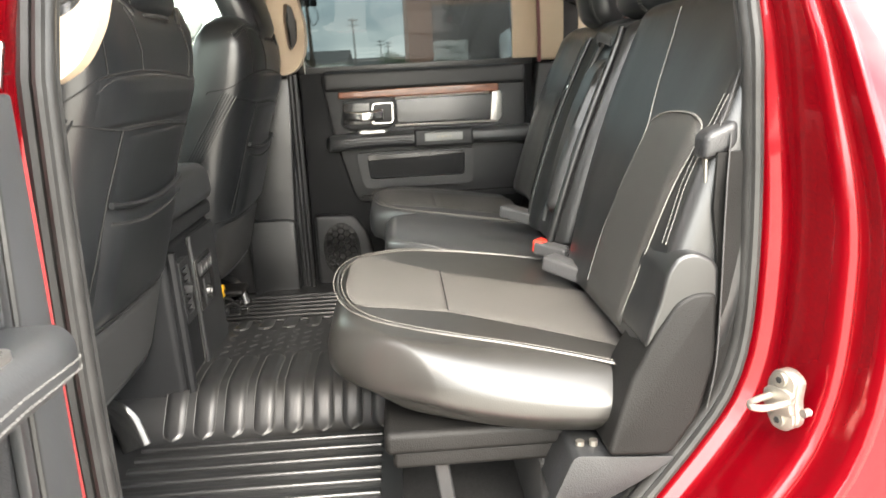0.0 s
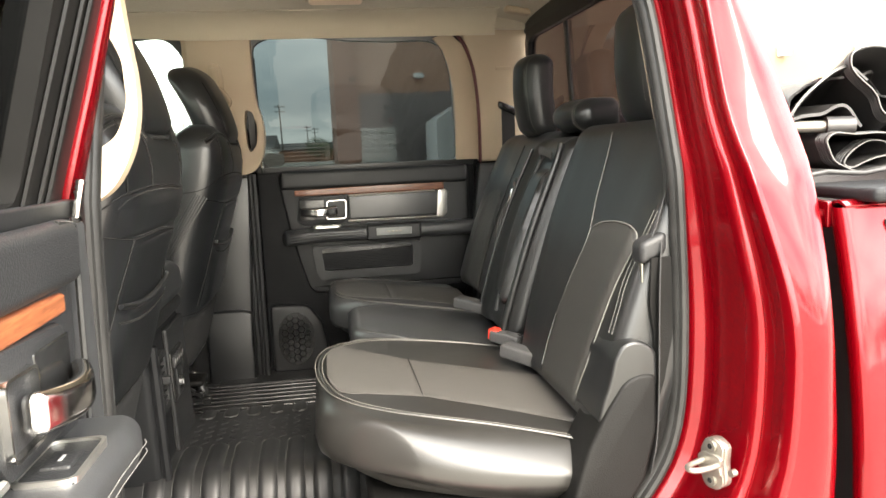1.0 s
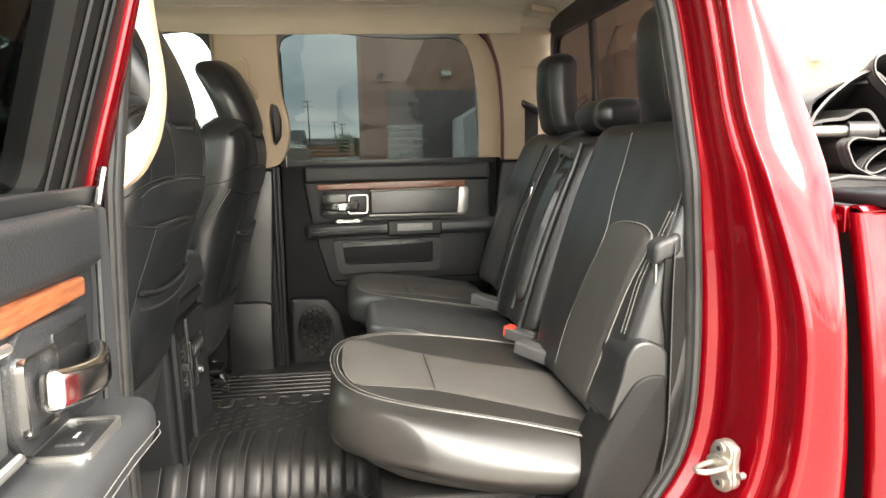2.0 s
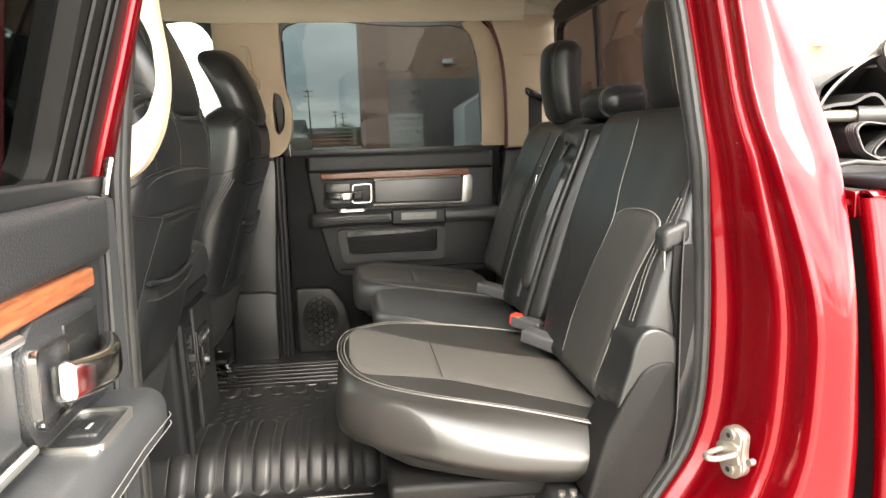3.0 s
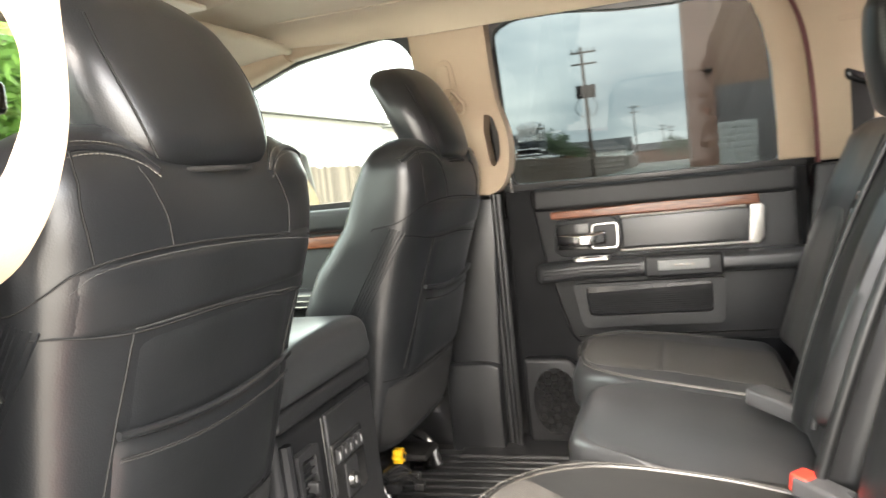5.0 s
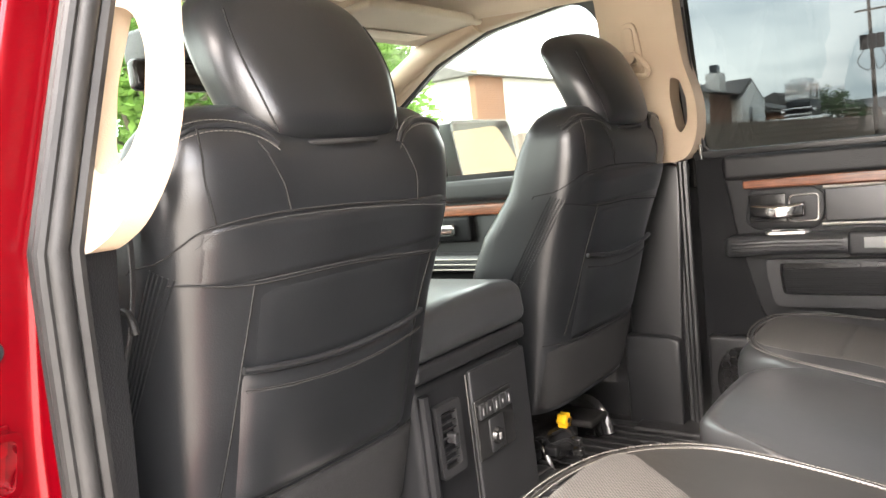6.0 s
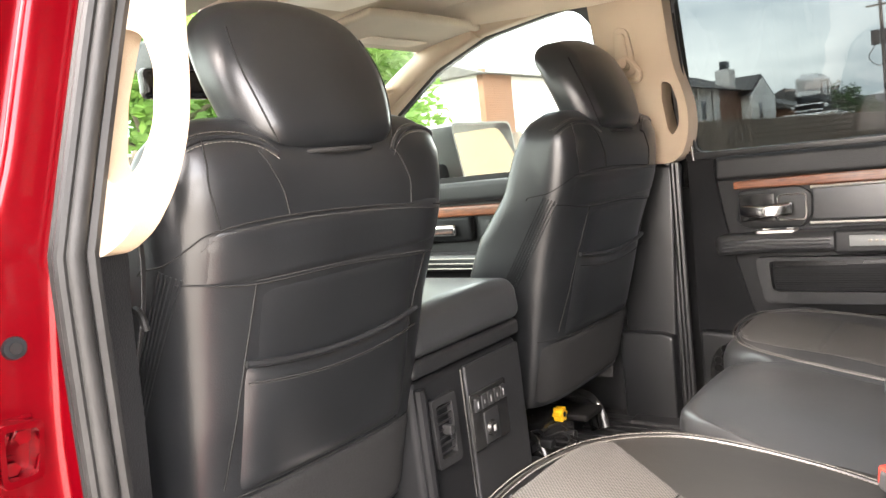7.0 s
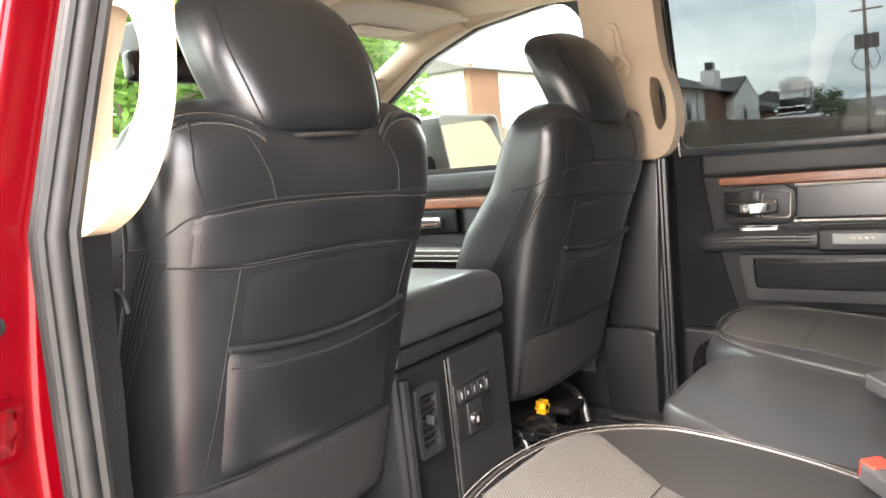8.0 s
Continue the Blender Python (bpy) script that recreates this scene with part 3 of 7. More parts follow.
# rear window of the cab
rear_y = lambda p, q, d: (0.452 + d + 0.06 * (1.36 - q) + 0.012, p, q)
R_OUT = rounded_loop([(0.30, 1.34), (1.60, 1.34), (1.56, 1.785), (0.34, 1.785)], 0.05)
R_IN = rounded_loop([(0.34, 1.38), (1.56, 1.38), (1.53, 1.755), (0.37, 1.755)], 0.05)
rw = part("rear_window", frame_ring(R_OUT, R_IN, -0.01, 0.012, rear_y), PLASTIC, truck, "dark tinted rear cab window with a slider")
g = part("pane", prism(R_IN, 0.003, 0.006, rear_y, 0), GLASS_REAR, rw)
g.visible_shadow = False
for y in (0.62, 1.16):
    part("slider_bar", rbox((y - 0.012, 1.38, -0.006), (y + 0.012, 1.75, 0.002), 0.003, f=lambda p: Vector(rear_y(p.x, p.y, p.z))), PLASTIC, rw)
part("pillar_back", prism([(-0.66, 1.28), (-0.458, 1.28), (-0.458, 1.88), (-0.66, 1.88)], -0.085, -0.055, lambda p, q, d: (p, 1.70 - d - tumble(q), q), 0.004, 1), GLOSS_BLACK, truck)
part("trim_corner", prism([(-0.672, 1.64), (-0.600, 1.64), (-0.600, 1.88), (-0.672, 1.88), (-0.668, 1.76)], -0.030, 0.004, lambda p, q, d: (p, 1.70 - d - tumble(q), q), 0.003, 2), BEIGE, truck, "beige corner of the pillar trim")
part("rear_header", rbox((0.43, 0.30, 1.775), (0.465, 1.60, 1.90), 0.01, 2), PLASTIC, truck)
part("pillar_back", prism([(0.20, 1.30), (0.47, 1.30), (0.47, 1.88), (0.16, 1.88), (0.205, 1.70), (0.25, 1.55)], -0.085, -0.055, lambda p, q, d: (p, 1.70 - d - tumble(q), q), 0.004, 1), PLASTIC, truck)
# windscreen
def screen(u, v):
    z = 1.20 + 0.60 * v
    return (-1.95 + 0.68 * v - 0.12 * math.sin(math.pi * u) * (1 - 0.4 * v), 0.14 + 1.52 * u, z)


g = part("windscreen", patch(screen, 16, 8, 0.005), GLASS_CLEAR, truck)
g.visible_shadow = False
part("bonnet", patch(lambda u, v: (-3.2 + 1.25 * u, 0.02 + 1.76 * v, 1.17 + 0.06 * u - 0.05 * (2 * v - 1) ** 2), 8, 8, 0.01), RED, truck)

# ---- setting inside the cab ----
def ceil_z(x, y):
    e = abs(y - MID) / 0.76
    return 1.852 - 0.02 * e ** 2 - 0.040 * max(0.0, e - 0.72) ** 2 / 0.078 - 0.02 * max(0.0, -x - 0.9) ** 2 / 0.1 - 0.05 * max(0.0, x - 0.30) ** 2 / 0.04


ceiling = link("ceiling", patch(lambda u, v: (-1.28 + 1.74 * u, 0.155 + 1.49 * (1 - v), ceil_z(-1.28 + 1.74 * u, 0.155 + 1.49 * (1 - v))), 40, 30, 0.012), HEADLINER)
tagged(ceiling, "beige cloth headliner of the cab", "ceiling", kind="structure")
floor = link("floor", rbox((-1.75, 0.12, 0.62), (0.44, 1.70, 0.650), 0.004), CARPET)
tagged(floor, "dark carpeted cab floor", "floor", kind="structure")


def far(p, q, d):
    """x, z and depth inwards from the far side trim plane."""
    return (p, 1.70 - d - tumble(q), q)


def near_handle(p, q, d):
    return (p - 0.066, 0.116 + 0.7 * d + 0.40 * max(0.0, p + 0.535) + tumble(q), q)


def near(p, q, d):
    return (p - 0.05, 0.135 + 0.8 * d + tumble(q), q)


HANDLE_OUT = [(-0.645, 1.88), (-0.57, 1.88), (-0.452, 1.88), (-0.456, 1.72), (-0.456, 1.65), (-0.452, 1.585), (-0.438, 1.53), (-0.434, 1.48), (-0.443, 1.42), (-0.465, 1.375), (-0.495, 1.355), (-0.575, 1.355), (-0.66, 1.355), (-0.655, 1.50), (-0.648, 1.68)]
HANDLE_HOLE = rounded_loop([(-0.488, 1.565), (-0.466, 1.555), (-0.455, 1.50), (-0.462, 1.45), (-0.482, 1.425), (-0.492, 1.44), (-0.496, 1.52)], 0.012)


HOLE_NEAR = rounded_loop([(-0.500, 1.600), (-0.470, 1.590), (-0.452, 1.55), (-0.447, 1.49), (-0.460, 1.445), (-0.486, 1.425), (-0.504, 1.45), (-0.510, 1.52)], 0.014)


HANDLE_NEAR = [(-0.514, 1.80), (-0.458, 1.80), (-0.458, 1.72), (-0.454, 1.65), (-0.446, 1.585), (-0.437, 1.53), (-0.434, 1.48), (-0.443, 1.42), (-0.465, 1.375), (-0.492, 1.355), (-0.514, 1.355), (-0.521, 1.45), (-0.524, 1.55), (-0.521, 1.68)]


def pillar_trim(to, name, lab, upper, hole, d0, d1):
    ob = thing(name, *to(-0.55, 0.67, 0.0), lab, "pillar trim")
    bm = frame_ring(rounded_loop(HANDLE_OUT if to is far else HANDLE_NEAR, 0.05 if to is far else 0.025, 6), hole, d0, d1, upper, 110)
    ed = [e for e in bm.edges if len(e.link_faces) == 2 and e.calc_face_angle(0) > 0.9]
    bmesh.ops.bevel(bm, geom=ed, offset=0.007, segments=4, affect="EDGES", profile=0.5)
    part("grab_handle", bm, BEIGE, ob, "beige moulded upper trim with a grab handle")
    if to is near:
        left = [(0.66, -0.612), (1.00, -0.608), (1.091, -0.603), (1.226, -0.589), (1.30, -0.573), (1.358, -0.556)]
        right = [(0.66, -0.632), (1.063, -0.620), (1.165, -0.609), (1.279, -0.602), (1.358, -0.589)]
        part("lower_trim", patch(lambda u, v: (table(left, 0.665 + 0.69 * v) * (1 - u) + table(right, 0.665 + 0.69 * v) * u + 0.004 * math.sin(math.pi * u), 0.100 + 0.070 * u, 0.665 + 0.69 * v), 6, 30, 0.010), PLASTIC, ob, "grained dark lower pillar trim")
        part("trim_side", patch(lambda u, v: (table(right, 0.665 + 0.69 * v) - 0.003 - 0.10 * u, 0.167 - 0.012 * u, 0.665 + 0.69 * v), 4, 20, 0.008), PLASTIC, ob)
        return ob
    low = [(-0.66, 0.665), (-0.525, 0.665), (-0.515, 0.90), (-0.505, 1.10), (-0.492, 1.352), (-0.66, 1.352)]
    part("lower_trim", prism(low, -0.02, 0.055, to, 0.012, 3), PILLAR_GREY, ob, "dark grey lower pillar trim")
    foot = rounded_loop([(-0.668, 0.66), (-0.520, 0.66), (-0.517, 0.895), (-0.545, 0.905), (-0.668, 0.905)], 0.01)
    part("pillar_foot", prism(foot, -0.02, 0.085, to, 0.012, 3), PILLAR_GREY, ob)
    T = lambda p: Vector(to(p.x, p.y, p.z))
    g_ = part("belt_guide", prism(rounded_loop([(-0.592, 1.585), (-0.548, 1.585), (-0.545, 1.640), (-0.552, 1.705), (-0.588, 1.705), (-0.595, 1.640)], 0.02), 0.048, 0.060, to, 0.005, 2), BEIGE, ob, "beige seat belt height adjuster")
    part("guide_slot", prism(rounded_loop([(-0.582, 1.600), (-0.558, 1.600), (-0.558, 1.692), (-0.582, 1.692)], 0.010), 0.058, 0.068, to, 0.004, 2), BEIGE, g_)
    ring = rounded_loop([(-0.585, 1.622), (-0.556, 1.630), (-0.528, 1.590), (-0.535, 1.572), (-0.580, 1.580)], 0.012)
    part("belt_ring", tube([to(p, q, 0.074) for p, q in resample(ring, 40)], 0.0065, 8, closed=True), BEIGE, g_)
    part("ring_bolt", tube([T(Vector((-0.570, 1.618, 0.064))), T(Vector((-0.570, 1.618, 0.084)))], 0.013, 14), BEIGE, g_)
    return ob


pillar_trim(far, "pillar_trim", "beige and dark grey pillar trim with a moulded grab handle", far, HANDLE_HOLE, -0.02, 0.052)
pillar_trim(near, "pillar_trim", "sunlit cream pillar trim with a moulded grab handle", near_handle, HOLE_NEAR, -0.012, 0.032)


def quarter_trim(to, name):
    ob = thing(name, *to(0.38, 0.70, 0.0), "beige rear pillar trim above black lower trim", "pillar trim")
    up = [(0.294, 1.362), (0.462, 1.362), (0.455, 1.81), (0.205, 1.81), (0.234, 1.75), (0.268, 1.66), (0.283, 1.54), (0.290, 1.45)]
    part("upper_trim", prism(up, -0.05, 0.022, to, 0.008, 3), BEIGE, ob)
    low = [(0.255, 0.66), (0.462, 0.66), (0.462, 1.356), (0.285, 1.356), (0.262, 1.2), (0.255, 1.0)]
    part("lower_trim", prism(low, -0.03, 0.035, to, 0.008, 3), PLASTIC, ob)
    part("clip_cover", rbox((0.335, 1.665, 0.029), (0.39, 1.675, 0.032), 0.002, f=lambda p: Vector(to(p.x, p.y, p.z))), BEIGE, ob)
    return ob


quarter_trim(far, "quarter_trim")
for to in (far, near):
    rail = [(-0.655, 1.797), (-0.72, 1.797), (-1.00, 1.768), (-1.20, 1.704), (-1.44, 1.569), (-1.47, 1.60), (-1.22, 1.775), (-1.00, 1.850), (-0.655, 1.90)]
    hd = link("trim_header", prism(rail, -0.012, 0.030, to if to is far else (lambda p, q, d: (p, 0.085 + d + tumble(q), q)), 0.008, 3), BEIGE)
    tagged(hd, "beige roof rail trim above the front door", "trim", kind="structure")
# wall above the far rear door and round the near opening, inside
for to in (far, near):
    hd = link("trim_header", prism([(-0.68, 1.800), (0.455, 1.790), (0.455, 1.90), (-0.68, 1.90)], -0.05, 0.035, to, 0.006), HEADLINER)
    tagged(hd, "beige cloth roof side trim", "trim", kind="structure")
q = link("trim_near_rear", prism([(0.312, 1.345), (0.46, 1.345), (0.45, 1.80), (0.268, 1.80), (0.292, 1.65), (0.304, 1.45)], 0.02, 0.05, near, 0.006), BEIGE)
tagged(q, "beige rear pillar trim beside the bench", "trim", kind="structure")
q = link("trim_near_low", prism([(0.24, 0.66), (0.46, 0.66), (0.46, 1.306), (0.315, 1.306), (0.320, 1.1), (0.295, 0.97), (0.19, 0.86)], 0.02, 0.05, near, 0.006), PLASTIC)
tagged(q, "black lower pillar trim beside the bench", "trim", kind="structure")


def side_roll(u, v):
    """The headliner's soft turn downwards over the far doors and pillars."""
    a = math.pi / 2 * v
    x = -1.10 + 1.42 * u
    low = 1.769 + 0.030 * max(0.0, (-0.62 - x) / 0.48)
    return (x, 1.440 + 0.083 * math.sin(a), 1.845 - (1.845 - low) * (1 - math.cos(a)))


part("headliner_side", patch(side_roll, 24, 10, 0.006), HEADLINER, truck, "beige headliner edge above the doors")


# ---- front seats ----
SEAT_Y = 0.480
S_HALF = [(0.80, 0.235), (0.95, 0.245), (1.10, 0.255), (1.30, 0.262), (1.38, 0.262), (1.44, 0.259), (1.47, 0.250), (1.490, 0.230), (1.503, 0.19)]
S_REAR = [(0.80, -0.690), (0.95, -0.648), (1.10, -0.604), (1.20, -0.578), (1.28, -0.552), (1.34, -0.534), (1.40, -0.526), (1.44, -0.528), (1.47, -0.538), (1.495, -0.560), (1.503, -0.58)]
S_FRONT = [(0.80, -0.88), (1.00, -0.905), (1.147, -0.890), (1.238, -0.842), (1.323, -0.765), (1.407, -0.726), (1.46, -0.695), (1.490, -0.665), (1.503, -0.64)]
S_DEEP = [(z, table(S_REAR, z) - x) for z, x in S_FRONT]
POW = 4.0


def seat_rear(y, z):
    """x of the seat's rear face; y from the seat's middle."""
    w, d, xr = table(S_HALF, z), table(S_DEEP, z), table(S_REAR, z)
    k = max(0.0, 1 - min(1.0, abs(y) / w) ** POW) ** (1 / POW)
    return xr - d / 2 + d / 2 * k


def seat_line(pts, n=24, lift=0.002):
    """A line on the rear face through points (y, z)."""
    return [(seat_rear(p.x, p.y) + lift, SEAT_Y + p.x, p.y) for p in smooth_line([(y, z, 0) for y, z in pts], n)]


def front_seat():
    ob = thing("front_seat", -0.62, SEAT_Y, 0.68, "black leather front bucket seat with headrest, seen from behind", "car seat", "front seats")
    bm = bmesh.new()
    zs = [0.835 + 0.662 * (i / 46) for i in range(46)] + [1.497, 1.500, 1.503]
    rings = []
    for z in zs:
        w, d, xr = table(S_HALF, z), table(S_DEEP, z), table(S_REAR, z)
        ring = []
        for k in range(64):
            a = 2 * math.pi * k / 64
            c, s = math.cos(a), math.sin(a)
            y = w * math.copysign(abs(s) ** (2 / POW), s)
            x = d / 2 * math.copysign(abs(c) ** (2 / POW), c)
            if c < 0:
                x *= 1 - 0.32 * max(0.0, 1 - (abs(y) / w) ** 3)
            # sunken middle between the shoulders, under the headrest
            dip = 0.022 * max(0.0, 1 - (abs(y) / 0.135) ** 4) * max(0.0, min(1.0, (z - 1.43) / 0.06))
            ring.append(bm.verts.new((xr - d / 2 + x, SEAT_Y + y, z - dip)))
        rings.append(ring)
    for a, b in zip(rings, rings[1:]):
        for k in range(64):
            bm.faces.new((a[k], a[(k + 1) % 64], b[(k + 1) % 64], b[k]))
    bm.faces.new(rings[0]), bm.faces.new(rings[-1])
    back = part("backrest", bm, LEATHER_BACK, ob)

    def bulge(y0, y1, z0, z1, lift, name, mat, lab="", sag=0.0):
        def f(u, v):
            y = y0 + (y1 - y0) * u
            zt = z1 - sag * math.sin(math.pi * u)
            z = z0 + (zt - z0) * v
            e = min(1.0, 9 * min(u, 1 - u)) ** 0.5 * min(1.0, 9 * min(v, 1 - v)) ** 0.5
            return (seat_rear(y, z) - 0.004 + (lift + 0.004) * e, SEAT_Y + y, z)
        return part(name, patch(f, 30, 24, 0.006), mat, back, lab)
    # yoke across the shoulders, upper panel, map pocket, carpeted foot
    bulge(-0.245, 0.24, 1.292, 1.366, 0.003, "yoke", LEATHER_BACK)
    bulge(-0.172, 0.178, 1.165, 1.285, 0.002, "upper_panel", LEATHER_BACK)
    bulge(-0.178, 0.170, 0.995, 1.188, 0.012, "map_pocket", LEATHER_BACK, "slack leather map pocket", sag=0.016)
    bulge(-0.240, 0.238, 0.838, 0.992, 0.005, "carpet_panel", CARPET, "dark grey carpet lower panel")
    roll = [(y, 1.186 - 0.016 * math.sin(math.pi * (y + 0.178) / 0.348)) for y in [-0.178 + 0.348 * i / 12 for i in range(13)]]
    part("pocket_hem", tube(seat_line(roll, 30, 0.010), 0.005, 8), LEATHER_BACK, back)
    hem = [(y * 0.985, z - 0.026) for y, z in roll]
    part("seam", tube(seat_line(hem, 30, 0.0120), 0.0012, 6), SEAM, back)
    part("stitch_line", stitches(seat_line([(y, z - 0.003) for y, z in hem], 40, 0.0125), 0.0050, 0.0030, 0.0005), THREAD_DARK, back)
    for pts in ([(-0.266, 1.318), (-0.25, 1.345), (-0.216, 1.364), (-0.12, 1.371), (0.04, 1.366), (0.24, 1.350)],
                [(-0.255, 1.304), (-0.167, 1.290), (0.0, 1.288), (0.187, 1.275), (0.235, 1.284)],
                [(-0.216, 1.366), (-0.224, 1.42), (-0.218, 1.480)], [(-0.117, 1.371), (-0.128, 1.41), (-0.150, 1.455)], [(0.131, 1.362), (0.128, 1.40), (0.105, 1.445)],
                [(-0.167, 1.290), (-0.175, 1.186), (-0.195, 1.013)], [(0.187, 1.274), (0.168, 1.185), (0.15, 0.998)],
                [(-0.235, 0.995), (0.0, 0.993), (0.235, 0.990)]):
        part("seam", tube(seat_line(pts, 26, 0.0015), 0.0012, 6), SEAM, back)
    for pts in ([(-0.24, 1.342), (-0.212, 1.358), (-0.12, 1.365), (0.04, 1.360), (0.235, 1.344)], [(-0.167, 1.294), (0.0, 1.292), (0.187, 1.279)]):
        part("stitch_line", stitches(seat_line(pts, 40, 0.008 if pts[0][1] > 1.3 else 0.003), 0.0045, 0.0028, 0.0005), THREAD_DARK, back, "grey stitching")
    def seat_side(x, z):
        """y of the seat's outer side at x and z."""
        w, d, xr = table(S_HALF, z), table(S_DEEP, z), table(S_REAR, z)
        return SEAT_Y - w * max(0.0, 1 - min(1.0, abs(x - xr + d / 2) / (d / 2)) ** POW) ** (1 / POW)
    for k in range(6):
        ln = [(-0.585 - 0.125 * t - 0.0055 * k, 1.310 - 0.19 * t + 0.0025 * k) for t in [i / 24 for i in range(25)]]
        part("pleat", tube([(x, seat_side(x, z) - 0.0006, z) for x, z in ln], 0.0016, 5), LEATHER_BACK, back)
    # puffed shoulder welts with double stitching
    for pts in ([(-0.252, 1.452), (-0.235, 1.466), (-0.205, 1.473), (-0.170, 1.471), (-0.142, 1.462), (-0.122, 1.447)], [(0.098, 1.440), (0.115, 1.456), (0.140, 1.469), (0.175, 1.475), (0.215, 1.473), (0.245, 1.460)]):
        part("welt", tube(seat_line([(y, z + 0.003) for y, z in pts], 30, -0.001), 0.0050, 8), LEATHER_BACK, back)
        for o in (-0.004, 0.0095):
            part("stitch_line", stitches(seat_line([(y, z + o) for y, z in pts], 40, 0.0012), 0.0058, 0.0040, 0.00055), THREAD, back, "pale double stitching")
    # headrest: a tall rounded pad, wider at the top
    def pad(p):
        z = (p.z - 1.445) / 0.220
        w = 1.0 + 0.10 * math.sin(math.pi * min(1, max(0, z))) - 0.16 * max(0.0, z - 0.62) ** 1.4 * 2.0
        w *= 0.95 + 0.05 * min(1.0, max(0.0, z) / 0.5)
        y = p.y * w
        x = p.x - 0.020 * (p.y / 0.15) ** 2 + 0.012 * math.sin(math.pi * min(1, max(0, z))) - 0.075 * max(0.0, z) ** 1.1 + 0.006
        x += 0.012 * max(0.0, (-0.555 - p.x) / 0.085) * max(0.0, 1 - max(0.0, z)) ** 0.8
        y *= 1 - 0.06 * max(0.0, 1 - max(0.0, z) / 0.75) ** 1.3
        return Vector((x, SEAT_Y - 0.004 + y, p.z - 0.02 * max(0.0, z) * (p.y / 0.15) ** 2))
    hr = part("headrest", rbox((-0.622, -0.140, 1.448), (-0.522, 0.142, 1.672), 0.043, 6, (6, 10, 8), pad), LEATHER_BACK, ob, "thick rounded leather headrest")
    for s in (-1, 1):
        ln = [pad(Vector((-0.5272, s * (0.119 + 0.005 * t), 1.465 + 0.165 * t))) for t in [i / 16 for i in range(17)]]
        part("seam", tube(ln, 0.0014, 6), SEAM, hr)
    part("welt", tube([pad(Vector((-0.530 - 0.03 * (y / 0.13) ** 2, y, 1.4505))) for y in [-0.125 + 0.25 * i / 16 for i in range(17)]], 0.0034, 8), SEAM, hr)
    # cushion, base, rails
    part("cushion", rbox((-1.17, SEAT_Y - 0.265, 0.86), (-0.735, SEAT_Y + 0.265, 1.03), 0.06, 4, (6, 6, 2), lambda p: p + Vector((0, 0, 0.05 * (-p.x - 0.735)))), LEATHER, ob)
    part("base_cover", rbox((-1.12, SEAT_Y - 0.25, 0.74), (-0.84, SEAT_Y + 0.25, 0.86), 0.02), PLASTIC, ob)
    for o in (-0.20, 0.115):
        y = SEAT_Y + o
        rl = part("seat_rail", rbox((-1.15, y - 0.022, 0.69), (-0.76, y + 0.022, 0.735), 0.008), GLOSS_BLACK, ob)
        part("rail_foot", tube(smooth_line([(-0.80, y, 0.742), (-0.752, y - 0.004, 0.742), (-0.722, y - 0.012, 0.715), (-0.706, y - 0.020, 0.674)], 14), 0.030, 10, flat=0.35, up=(0, 1, 0)), GLOSS_BLACK, rl)
    return ob


driver = front_seat()
copy_thing(driver, pose(-0.594, 1.380, 0.68))

# ---- centre console ----
con = thing("center_console", -0.80, 0.865, 0.68, "black plastic centre console with padded leather lid", "console")
CY0, CY1 = 0.682, 1.044
part("body", rbox((-1.30, CY0, 0.66), (-0.640, CY1, 1.040), 0.018, 3, (2, 2, 3), lambda p: p + Vector((0.03 * (1.04 - p.z), 0, 0))), PLASTIC_GREY, con)
part("lid_base", rbox((-1.20, CY0 + 0.002, 1.043), (-0.632, CY1 + 0.002, 1.077), 0.010), PLASTIC, con)
part("lid", rbox((-1.21, CY0 - 0.002, 1.0785), (-0.628, CY1 + 0.006, 1.163), 0.028, 5, (5, 6, 2), lambda p: p + Vector((0.010 * (1.163 - p.z) / 0.085, 0, max(0.0, p.z - 1.09) / 0.073 * 0.012 * math.sin(math.pi * (p.y - CY0) / 0.376)))), LEATHER, con, "padded black leather lid")
part("rear_cover", rbox((-0.640, 0.832, 0.70), (-0.630, CY1 - 0.014, 1.03), 0.006, f=lambda p: p + Vector((0.03 * (1.04 - p.z), 0, 0))), PLASTIC, con)
vt = part("vent_surround", frame_ring(rounded_loop([(0.718, 0.868), (0.790, 0.868), (0.790, 0.998), (0.718, 0.998)], 0.008), rounded_loop([(0.729, 0.884), (0.776, 0.884), (0.776, 0.984), (0.729, 0.984)], 0.004), -0.640, -0.627, lambda p, q, d: (d + 0.03 * (1.04 - q), p, q), 48), PLASTIC, con)
part("vent_back", rbox((-0.650, 0.729, 0.884), (-0.638, 0.776, 0.984), 0.001), GLOSS_BLACK, vt)
for k in range(7):
    part("slat", rbox((-0.643, 0.730, 0.892 + k * 0.0135), (-0.630, 0.775, 0.895 + k * 0.0135), 0.001, 1, f=lambda p: p + Vector((0.03 * (1.04 - p.z), 0, 0.35 * (p.x + 0.635)))), PLASTIC, vt)
part("vent_tab", rbox((-0.636, 0.747, 0.926), (-0.616, 0.760, 0.944), 0.003, f=lambda p: p + Vector((0.004, 0, 0))), PLASTIC, vt)
part("column_edge", tube([(-0.634 + 0.03 * (1.04 - z), 0.697, z) for z in [0.70 + 0.325 * i / 10 for i in range(11)]], 0.011, 8), PLASTIC_GREY, con)
pn = part("outlet_panel", rbox((-0.634, 0.832, 0.858), (-0.626, 0.958, 0.974), 0.004, f=lambda p: p + Vector((0.03 * (1.04 - p.z), 0, 0))), GLOSS_BLACK, con, "gloss black outlet panel")
